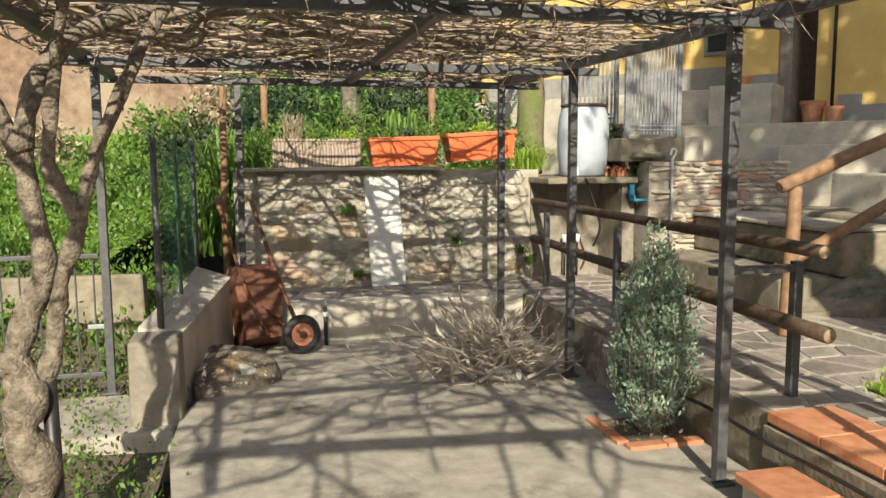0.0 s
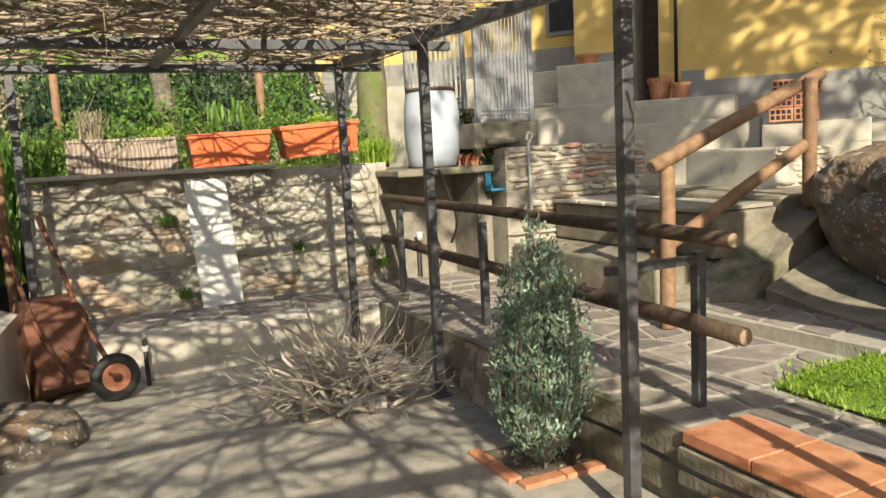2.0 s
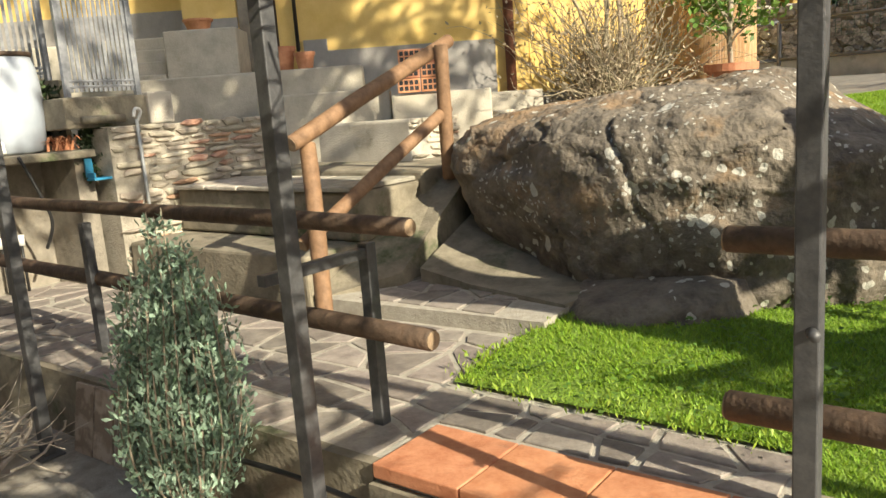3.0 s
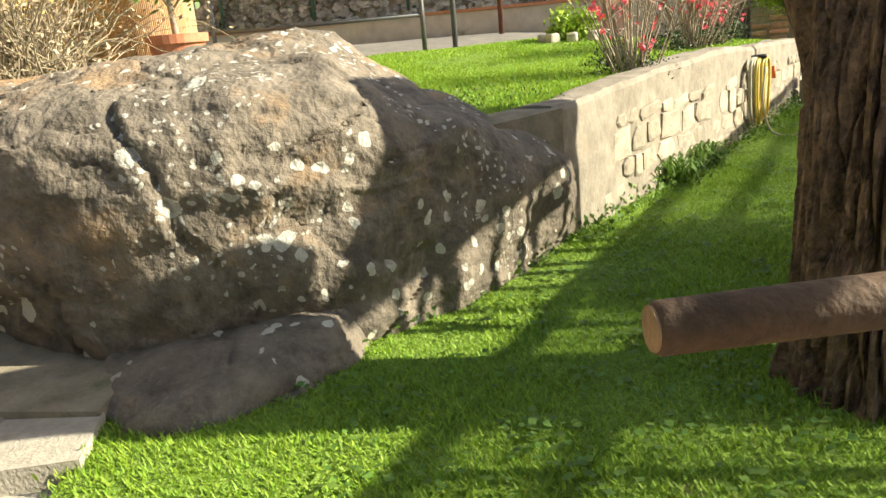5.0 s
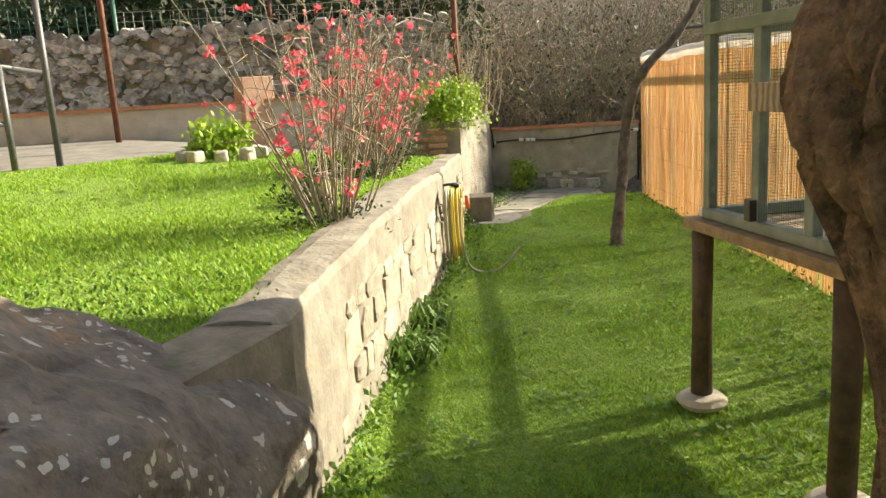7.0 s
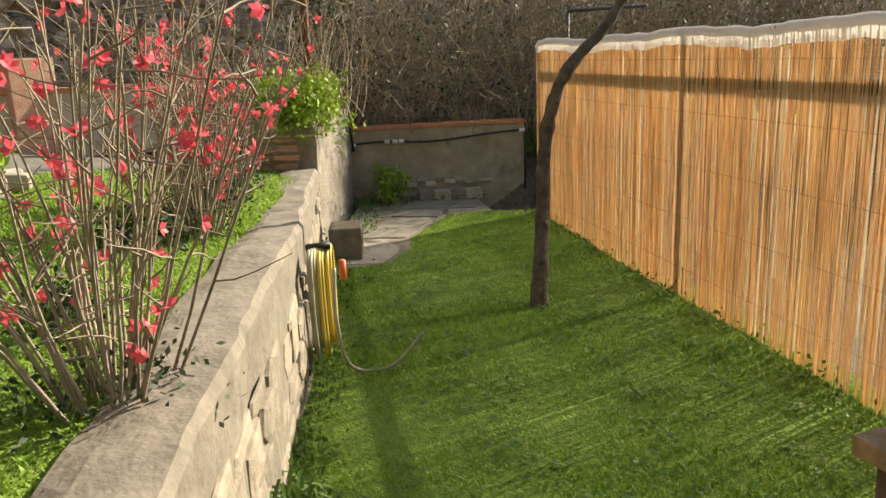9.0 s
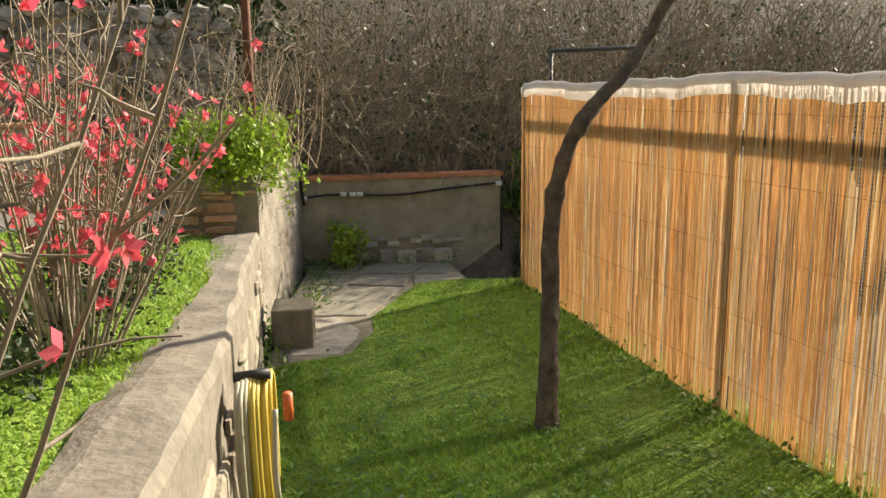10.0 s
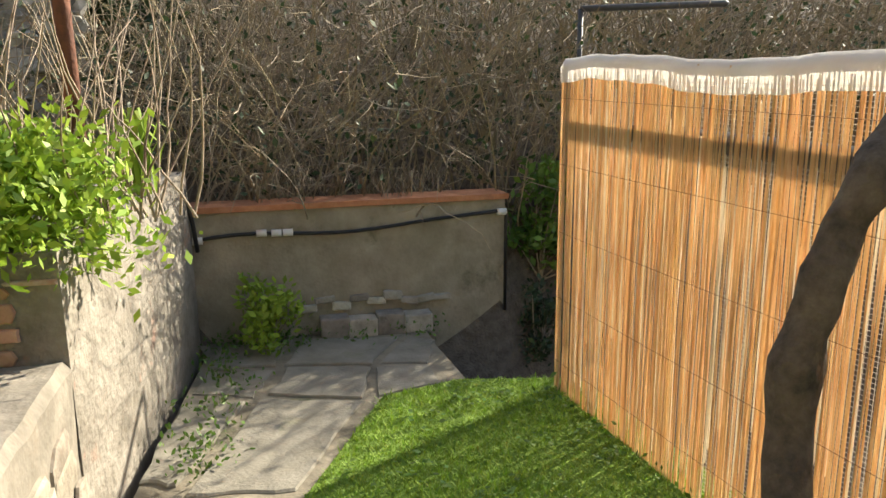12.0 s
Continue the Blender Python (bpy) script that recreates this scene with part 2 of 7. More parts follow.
# ---- building helpers ----
class Shape:
    """Collects vertices and faces of one mesh."""
    def __init__(self):
        self.v, self.f = [], []

    def add(self, vs, fs):
        k = len(self.v)
        self.v.extend([tuple(p) for p in vs])
        self.f.extend([tuple(i + k for i in q) for q in fs])
        return self

    def box(self, x0, y0, z0, x1, y1, z1, m=None):
        c = [Vector(p) for p in ((x0, y0, z0), (x1, y0, z0), (x1, y1, z0), (x0, y1, z0), (x0, y0, z1), (x1, y0, z1), (x1, y1, z1), (x0, y1, z1))]
        if m is not None:
            c = [m @ p for p in c]
        return self.add(c, ((3, 2, 1, 0), (4, 5, 6, 7), (0, 1, 5, 4), (1, 2, 6, 5), (2, 3, 7, 6), (3, 0, 4, 7)))

    def bbox(self, x0, y0, z0, x1, y1, z1, r=0.01, m=None):
        """A box with bevelled edges."""
        bm = bmesh.new()
        bmesh.ops.create_cube(bm, size=1)
        for v in bm.verts:
            v.co = Vector((x0 if v.co.x < 0 else x1, y0 if v.co.y < 0 else y1, z0 if v.co.z < 0 else z1))
        bmesh.ops.bevel(bm, geom=bm.edges[:], offset=r, segments=2, profile=0.5, affect="EDGES")
        vs = [(m @ v.co if m is not None else v.co.copy()) for v in bm.verts]
        bm.verts.index_update()
        fs = [[v.index for v in f.verts] for f in bm.faces]
        bm.free()
        return self.add(vs, fs)

    def tube(self, pts, rad, seg=8, caps=True):
        """A round tube along points; rad: a number or one per point."""
        pts = [Vector(p) for p in pts]
        n = len(pts)
        rads = rad if isinstance(rad, (list, tuple)) else [rad] * n
        vs, fs, up = [], [], None
        for i, p in enumerate(pts):
            d = (pts[min(i + 1, n - 1)] - pts[max(i - 1, 0)])
            d = d.normalized() if d.length > 1e-9 else Vector((0, 0, 1))
            if up is None:
                up = d.orthogonal().normalized()
            up = (up - d * up.dot(d))
            up = up.normalized() if up.length > 1e-6 else d.orthogonal().normalized()
            side = d.cross(up)
            for k in range(seg):
                a = 2 * math.pi * k / seg
                vs.append(p + (up * math.cos(a) + side * math.sin(a)) * rads[i])
        for i in range(n - 1):
            for k in range(seg):
                a, b = i * seg + k, i * seg + (k + 1) % seg
                fs.append((a, b, b + seg, a + seg))
        if caps:
            fs.append(tuple(range(seg))[::-1])
            fs.append(tuple(range((n - 1) * seg, n * seg)))
        return self.add(vs, fs)

    def prism(self, outline, z0, z1):
        """An upright prism over a plan outline (counter-clockwise)."""
        n = len(outline)
        tops = z1 if isinstance(z1, (list, tuple)) else [z1] * n
        bots = z0 if isinstance(z0, (list, tuple)) else [z0] * n
        vs = [(x, y, b) for (x, y), b in zip(outline, bots)] + [(x, y, t) for (x, y), t in zip(outline, tops)]
        fs = [tuple(range(n))[::-1], tuple(range(n, 2 * n))] + [(i, (i + 1) % n, n + (i + 1) % n, n + i) for i in range(n)]
        return self.add(vs, fs)

    def lathe(self, profile, c, seg=20):
        """Turned round the vertical through c; profile: (radius, height)."""
        vs, fs = [], []
        for r, z in profile:
            for k in range(seg):
                a = 2 * math.pi * k / seg
                vs.append((c[0] + r * math.cos(a), c[1] + r * math.sin(a), c[2] + z))
        for i in range(len(profile) - 1):
            for k in range(seg):
                a, b = i * seg + k, i * seg + (k + 1) % seg
                fs.append((a, b, b + seg, a + seg))
        fs.append(tuple(range(seg))[::-1])
        fs.append(tuple(range((len(profile) - 1) * seg, len(profile) * seg)))
        return self.add(vs, fs)

    def data(self, name, material, smooth=False):
        me = bpy.data.meshes.new(name)
        me.from_pydata(self.v, [], self.f)
        if material is not None:
            me.materials.append(material)
        if smooth:
            me.polygons.foreach_set("use_smooth", [True] * len(me.polygons))
        me.update()
        return me


def part(name, shape, material, parent=None, label="", smooth=False, kind=""):
    ob = new(name, shape.data(name, material, smooth))
    if parent is not None:
        ob.parent = parent
    return tagged(ob, label, "", "", kind)


def thing(name, at, label, category, group="", kind=""):
    """An Empty at the base of a thing, which parents its parts (their meshes are in world metres)."""
    ob = new(name)
    ob.empty_display_size = 0.1
    return tagged(ob, label, category, group, kind)


def solo(name, shape, material, label, category, group="", kind="", smooth=False):
    return tagged(new(name, shape.data(name, material, smooth)), label, category, group, kind)


def rough_up(shape, amount, scale):
    """Uneven surface: pushes the vertices about by a noise field."""
    out = []
    for p in shape.v:
        v = Vector(p)
        out.append(tuple(v + noise.noise_vector(v * scale) * amount))
    shape.v = out
    return shape


def rnd(a, b):
    return random.uniform(a, b)


def leaves(shape, centres, n, spread, size, up=0.3, long=1.6):
    """n small folded leaves about each centre."""
    for c in centres:
        c = Vector(c)
        for _ in range(n):
            p = c + Vector((random.gauss(0, spread), random.gauss(0, spread), random.gauss(0, spread * 0.8)))
            d = Vector((rnd(-1, 1), rnd(-1, 1), rnd(-0.6, 1) + up)).normalized()
            s = d.cross(Vector((rnd(-1, 1), rnd(-1, 1), rnd(-1, 1)))).normalized()
            k = size * rnd(0.6, 1.3)
            shape.add((p, p + d * k * long * 0.5 + s * k * 0.4, p + d * k * long, p + d * k * long * 0.5 - s * k * 0.4), ((0, 1, 2, 3),))
    return shape


def twig_path(p, d, length, steps, wander, droop=0.0):
    pts, d, p = [Vector(p)], Vector(d).normalized(), Vector(p)
    for _ in range(steps):
        d = (d + Vector((rnd(-1, 1), rnd(-1, 1), rnd(-1, 1) - droop)) * wander).normalized()
        p = p + d * (length / steps)
        pts.append(p.copy())
    return pts


def taper(r0, r1, n):
    return [r0 + (r1 - r0) * i / (n - 1) for i in range(n)]

# ---- levels ----
PATH_Z, LAWN_Z = 0.34, 0.385


def lawn_h(x, y):
    return LAWN_Z - 0.035 * min(1.0, max(0.0, (3.6 - x) / 0.3)) + 0.025 * noise.noise(Vector((x * 0.8, y * 0.8, 3.1))) + 0.012 * max(0.0, x - 5.0)


def upper_h(x, y):
    return 1.08 + 0.053 * min(max(x - 5.8, 0.0), 8.0) * min(1.0, max(0.0, (y + 2.6) / 2.8)) + 0.02 * noise.noise(Vector((x * 0.7, y * 0.7, 8.4)))


def inside(x, y, poly):
    c, n = False, len(poly)
    for i in range(n):
        (x0, y0), (x1, y1) = poly[i], poly[i - 1]
        if (y0 > y) != (y1 > y) and x < (x1 - x0) * (y - y0) / (y1 - y0) + x0:
            c = not c
    return c


def terrain(x0, x1, y0, y1, step, height):
    s = Shape()
    nx, ny = int((x1 - x0) / step) + 1, int((y1 - y0) / step) + 1
    for j in range(ny):
        for i in range(nx):
            x, y = x0 + i * step, y0 + j * step
            s.v.append((x, y, height(x, y)))
    for j in range(ny - 1):
        for i in range(nx - 1):
            a = j * nx + i
            s.f.append((a, a + 1, a + nx + 1, a + nx))
    return s


LOW_POLY = [(3.2, 3.42), (3.17, 2.0), (2.9, 1.9), (2.9, -0.36), (9.95, -4.86), (10.42, -4.45), (10.60, -4.04), (10.24, -3.18), (9.98, -2.96), (9.74, -2.52), (9.9, -2.08), (8.5, -0.75), (5.8, 1.55), (5.3, 2.3), (5.0, 3.0), (4.3, 3.5), (3.95, 3.42)]
UP_POLY = [(5.3, 2.6), (5.75, 2.0), (6.1, 1.55), (8.55, -0.6), (10.62, -2.45), (11.35, -2.0), (11.35, -1.4), (11.0, 2.2), (9.3, 3.7), (6.2, 3.9)]

# wide ground under and round everything
s = Shape()
s.add([(-300, -300, -0.35), (300, -300, -0.35), (300, 300, -0.35), (-300, 300, -0.35)], [(0, 1, 2, 3)])
solo("ground", s, M_EARTH, "brown bare earth and weeds spreading round the garden", "ground", kind="structure")

# patio slab
s = Shape()
s.prism([(-0.44, -4.0), (2.44, -4.0), (2.44, 6.74), (0.05, 6.74), (-0.25, 5.6), (-0.44, 5.0), (-0.46, 4.4), (-0.39, 3.7)], -0.33, 0.0)
solo("patio_floor", s, M_CONC, "worn grey concrete patio floor with dirt stains", "floor", kind="structure")
# threshold strip by the gate, and the low kerb
s = Shape()
s.bbox(-2.6, 4.75, -0.34, -0.47, 5.62, -0.02, 0.02)
solo("gate_threshold", s, M_CONC, "stained concrete strip below the iron gate", "kerb", kind="structure")

# riser and terrace behind the patio
s = Shape()
s.bbox(-0.6, 6.745, -0.34, 2.6, 6.95, PATH_Z - 0.004, 0.015)
rough_up(s, 0.008, 5)
solo("terrace_riser", s, M_CONC_WALL, "low plastered concrete riser behind the patio", "wall", kind="structure")
s = Shape()
s.prism([(-0.6, 6.955), (2.46, 6.955), (2.46, 1.95), (3.45, 1.95), (3.45, 3.2), (3.95, 3.2), (3.95, 4.95), (4.9, 6.95), (3.8, 6.95), (3.8, 8.2), (-0.6, 8.2)], -0.34, PATH_Z - 0.004)
solo("path_bed", s, M_JOINT, "pale mortar bed of the crazy-paved path", "path", kind="structure")
# retaining wall between patio and path
s = Shape()
s.prism([(2.445, 3.22), (2.5, 3.22), (2.5, 6.74), (2.445, 6.74)], -0.34, PATH_Z)
s.prism([(2.39, 1.98), (2.455, 1.98), (2.455, 3.215), (2.42, 3.215)], -0.34, PATH_Z - 0.06)
rough_up(s, 0.008, 4)
solo("path_retaining_wall", s, M_CONC_DARK, "low damp concrete wall beside the raised path", "wall", kind="structure")
s = Shape()
s.prism([(2.39, -4.0), (2.9, -4.0), (2.9, 1.94), (2.39, 1.94)], -0.34, LAWN_Z - 0.02)
solo("lawn_retaining_wall", s, M_CONC_DARK, "low concrete wall holding the lawn above the patio", "wall", kind="structure")

# low stone landing in front of the boulder
s = Shape()
s.prism([(3.93, 3.38), (4.35, 3.42), (5.2, 3.6), (5.2, 5.2), (3.86, 4.86)], PATH_Z - 0.1, PATH_Z + 0.08)
solo("landing_bed", s, M_JOINT, "mortar bed of the low paved landing", "landing", kind="structure")

# lawns
def lawn(name, poly, height, label):
    xs, ys = [p[0] for p in poly], [p[1] for p in poly]
    bm = bmesh.new()
    bm.faces.new([bm.verts.new((x, y, 0)) for x, y in poly])
    for ax, lo, hi in ((0, min(xs), max(xs)), (1, min(ys), max(ys))):
        k = lo + 0.4
        while k < hi:
            bmesh.ops.bisect_plane(bm, geom=bm.verts[:] + bm.edges[:] + bm.faces[:], plane_co=(k, 0, 0) if ax == 0 else (0, k, 0), plane_no=(1, 0, 0) if ax == 0 else (0, 1, 0))
            k += 0.4
    s = Shape()
    bm.verts.index_update()
    s.v = [(v.co.x, v.co.y, height(v.co.x, v.co.y)) for v in bm.verts]
    s.f = [tuple(v.index for v in f.verts) for f in bm.faces]
    bm.free()
    return solo(name, s, M_SOIL, label, "lawn", kind="structure", smooth=True)


s = Shape(); s.prism(LOW_POLY[::-1], -0.34, 0.335)
solo("lawn_earth", s, M_EARTH, "earth body under the lower lawn", "ground", kind="structure")
lawn("lower_lawn", LOW_POLY, lawn_h, "green lower lawn between stone wall and reed screen")
lawn("upper_lawn", UP_POLY, upper_h, "sunny upper lawn behind the stone retaining wall")

# paved court beyond the upper lawn
s = terrain(5.5, 24.0, -3.0, 12.0, 0.5, lambda x, y: upper_h(x, y) - 0.03)
s.f = [q for q in s.f if all(s.v[i][2] > 0.95 for i in q) and sum(s.v[i][0] for i in q) / 4 > 5.9 + max(0, 2.3 - sum(s.v[i][1] for i in q) / 4) * 1.25]
solo("upper_court", s, M_COURT, "pale grey paved court in front of the house", "pavement", kind="structure", smooth=True)

# stone retaining wall of the upper lawn, direction and ends
W0, W1, W2 = Vector((5.76, 1.5)), Vector((8.4, -0.8)), Vector((10.62, -2.52))
s = Shape()
NW, prof = 90, [(0.03, 0.2), (0.015, 0.38), (0.01, 0.48), (0.0, 0.6), (0.0, 0.7), (0.0, 0.8), (0.0, 0.9), (0.0, 0.97), (-0.02, 1.0), (-0.1, 1.005), (-0.2, 1.005), (-0.28, 0.99), (-0.3, 0.95), (-0.3, 0.2)]
la, lb = (W1 - W0).length, (W2 - W1).length
for i in range(NW + 1):
    t = (la + lb) * i / NW
    p = W0.lerp(W1, t / la) if t <= la else W1.lerp(W2, (t - la) / lb)
    dv = (W1 - W0).normalized() if t <= la else (W2 - W1).normalized()
    front = Vector((dv.y, -dv.x))
    ztop = upper_h(p.x, p.y) + 0.04 if t <= la else (upper_h(W1.x, W1.y) + 0.04) * (1 - (t - la) / lb) + 1.12 * (t - la) / lb
    for off, f in prof:
        q = p + front * off
        v = Vector((q.x, q.y, f * ztop if f > 0.21 else 0.2))
        v += noise.noise_vector(v * 2.5) * 0.022 + noise.noise_vector(v * 9) * 0.010
        s.v.append(tuple(v))
KP = len(prof)
for i in range(NW):
    for k in range(KP - 1):
        a = i * KP + k
        s.f.append((a, a + KP, a + KP + 1, a + 1))
s.f.append(tuple(range(KP)))
solo("garden_wall", s, M_PLASTER, "plastered rubble wall beside the lower lawn", "wall", kind="structure")
s = Shape()
s.prism([(5.735, 1.47), (5.98, 1.62), (5.3, 2.75), (5.08, 2.62)], 0.2, [1.11, 1.11, 1.04, 1.04])
rough_up(s, 0.012, 3)
solo("garden_wall_return", s, M_CONC_DARK, "cracked grey cement wall end against the boulder", "wall", kind="structure")
# tall planter wall at the far end
s = Shape()
s.prism([(10.62, -2.53), (12.02, -3.98), (12.3, -3.72), (11.05, -2.12)], 0.2, [1.50, 1.50, 1.50, 1.50])
rough_up(s, 0.012, 4)
solo("planter_wall", s, M_PEEL, "tall sunlit planter wall with peeling white plaster", "wall", kind="structure")
# end wall
s = Shape()
e0, e1 = Vector((12.06, -4.0)), Vector((10.85, -5.52))
ed = (e1 - e0).normalized(); en = Vector((-ed.y, ed.x))
if en.x < 0:
    en = -en
s.prism([(p.x, p.y) for p in (e0, e0 + en * 0.18, e1 + en * 0.18, e1)][::-1], -0.3, 1.235)
find_end_wall = solo("end_wall", s, M_END, "shaded grey concrete wall closing the lawn", "wall", kind="structure")
s = Shape()
s.prism([(p.x, p.y) for p in (e0 - en * 0.02 - ed * 0.01, e0 + en * 0.22, e1 + en * 0.22, e1 - en * 0.02 + ed * 0.02)][::-1], 1.24, 1.275)
solo("end_wall_coping", s, M_COTTO, "thin terracotta coping on the end wall", "trim", kind="structure")
# paving at the foot of the end wall
s = Shape()
s.prism([(10.75, -2.75), (9.92, -2.02), (9.7, -2.5), (9.95, -3.0), (10.2, -3.3), (10.5, -3.9), (10.4, -4.5), (10.9, -4.85), (11.15, -5.05), (12.1, -4.0), (11.85, -3.9)], 0.1, 0.435)
solo("end_paving", s, M_CONC_DARK, "cracked old concrete paving at the foot of the wall", "pavement", kind="structure")

# stone wall behind the patio
s = Shape()
s.prism([(-0.12, 7.68), (2.95, 7.68), (2.95, 8.15), (-0.12, 8.15)], 0.2, [1.46, 1.46, 1.46, 1.46])
solo("stone_wall_core", s, M_MORTAR, "mortar core of the rubble wall behind the patio", "wall", kind="structure")
s = Shape()
s.bbox(-0.1, 7.60, 1.462, 1.9, 8.1, 1.50, 0.01)
rough_up(s, 0.01, 3)
solo("wall_ledge", s, M_CONC_WALL, "thin cement ledge on the rubble wall", "trim", kind="structure")
# earth bed and bank behind it
def bank_h(x, y):
    z = 1.44 + max(0.0, y - 8.6) * 0.16 + 0.06 * noise.noise(Vector((x, y, 1.0)))
    if x < 0.0:
        k = min(1.0, max(0.0, (0.0 - x) / 1.4))
        low = 0.02 + max(0.0, y - 6.2) * 0.33 + 0.08 * noise.noise(Vector((x * 2, y * 2, 5.0)))
        z = z * (1 - k) + low * k
    if y > 14:
        z += (y - 14) * 0.55
    return z


s = terrain(-14.0, 3.3, 7.9, 30.0, 0.45, bank_h)
solo("garden_bank", s, M_SOIL, "weedy earth bank rising behind the patio", "ground", kind="structure", smooth=True)
def left_h(x, y):
    return -0.12 + max(0.0, -1.2 - x) * 0.33 + max(0.0, y - 6.2) * 0.33 + 0.06 * noise.noise(Vector((x * 2, y * 2, 5.0)))
s = terrain(-14.0, -0.5, -6.0, 8.05, 0.45, left_h)
solo("side_garden", s, M_EARTH, "sloping side garden with weeds beyond the gate", "ground", kind="structure", smooth=True)
# old brick wall up the slope
s = Shape()
s.prism([(-9.0, 12.0), (-0.35, 12.0), (-0.35, 12.4), (-9.0, 12.4)], 0.8, 5.2)
solo("old_brick_wall", s, M_FAR, "tall old pinkish brick wall on the slope", "wall", kind="structure")

# ---- house and terraces: a = along the front to the right, d = depth from the origin point ----
H_O, H_N, H_R = Vector((0.4, 1.09)), Vector((0.774, 0.633)), Vector((0.633, -0.774))


def hl(a, d, z=0.0):
    p = H_O + H_N * d + H_R * a
    return Vector((p.x, p.y, z))


HM = Matrix(((H_R.x, H_N.x, 0, H_O.x), (H_R.y, H_N.y, 0, H_O.y), (0, 0, 1, 0), (0, 0, 0, 1)))


def hbox(s, a0, d0, z0, a1, d1, z1, r=0.0):
    return s.bbox(a0, d0, z0, a1, d1, z1, r, HM) if r else s.box(a0, d0, z0, a1, d1, z1, HM)


house = thing("house", None, "yellow stucco house with a grey painted plinth", "house")
s = Shape(); hbox(s, -1.45, 9.0, 1.0, 1.19, 9.4, 6.5)
part("wall", s, M_YELLOW, house, "shaded yellow stucco front")
s = Shape(); hbox(s, -6.5, 9.6, 1.0, -2.35, 10.0, 6.5); hbox(s, -2.4, 8.9, 1.4, -1.85, 9.7, 6.5)
part("wall", s, M_YELLOW, house, "yellow stucco bay")
lit_dir = Vector((0.96, -0.28)).normalized()
c0 = hl(1.2, 9.0)
s = Shape()
p0, p1 = Vector((c0.x, c0.y)), Vector((c0.x, c0.y)) + lit_dir * 3.6
nn = Vector((0.28, 0.96))
s.prism([(p.x, p.y) for p in (p0, p1, p1 + nn * 0.4, p0 + nn * 0.4)], 1.0, 6.5)
part("wall", s, M_YELLOW, house, "sunlit yellow stucco wall")
s = Shape()
s.prism([(p.x, p.y) for p in (p0 - nn * 0.02, p1 - nn * 0.02, p1, p0)], 1.0, 1.56)
part("plinth", s, M_PLINTH, house)
s = Shape()
hbox(s, -1.2, 8.98, 1.0, -0.95, 8.998, 2.28); hbox(s, -0.95, 8.98, 1.0, 0.83, 8.998, 2.16)
part("plinth", s, M_PLINTH, house)
s = Shape(); hbox(s, -6.4, 9.58, 1.0, -2.41, 9.598, 2.75); hbox(s, -2.41, 8.88, 1.4, -1.84, 8.898, 2.55)
part("plinth", s, M_PLINTH, house)
s = Shape(); hbox(s, -1.84, 9.5, 1.0, -1.46, 9.6, 6.5)
part("door", s, M_DOOR, house, "dark brown wooden door in a recess")
s = Shape(); hbox(s, -1.84, 8.95, 1.9, -1.7, 9.49, 6.5); 
part("jamb", s, M_PLASTER, house, "pale plastered door jamb")
s = Shape(); hbox(s, -2.95, 9.57, 2.9, -2.5, 9.597, 4.0)
win = part("window", s, M_PLINTH, house, "small window with a grey frame")
s = Shape(); hbox(s, -2.9, 9.56, 2.95, -2.55, 9.569, 3.95)
part("pane", s, M_BLACK, win)
s = Shape(); s.tube([hl(0.98, 8.93, 1.5), hl(0.98, 8.93, 6.4)], 0.055, 12)
part("drainpipe", s, M_RUST, house, "brown drainpipe", smooth=True)
s = Shape(); s.tube([hl(-1.25, 8.93, 1.8), hl(-1.25, 8.93, 6.4)], 0.02, 8)
part("cable_pipe", s, M_BLACK, house, smooth=True)
s = Shape(); hbox(s, -7.0, 8.2, 6.5, 5.5, 13.0, 6.8)
part("roof", s, M_COTTO, house)

# terraces and steps in front of the house
def block(name, label, cat, *b, m=None, r=0.015):
    s = Shape(); hbox(s, *b, r)
    rough_up(s, 0.01, 3)
    return solo(name, s, m or M_STAIR, label, cat, kind="structure")


block("terrace_floor", "concrete terrace before the house door", "terrace", -2.6, 8.3, 0.9, 1.2, 8.97, 1.60)
block("terrace_step", "long pale concrete step", "step", -2.75, 7.9, 1.2, -0.55, 8.295, 1.94)
block("terrace_step", "low pale concrete step", "step", -1.5, 7.65, 1.0, -0.3, 7.895, 1.70)
block("stair_block", "pale concrete stair parapet block", "stair", -2.45, 8.3, 1.61, -1.75, 8.87, 2.40)
for i in range(4):
    block("stair_step", "worn concrete stair step", "step", -3.3 + 0.0, 8.3 + 0.24 * i, 1.5, -2.46, 8.53 + 0.24 * i, 2.0 + 0.14 * i)
block("upper_terrace", "concrete ground beside the house", "terrace", -6.5, 9.28, 1.0, -2.46, 9.57, 2.43)
block("side_wall", "rough low wall below the terrace", "wall", -0.28, 7.45, 0.8, 0.6, 7.9, 1.63)

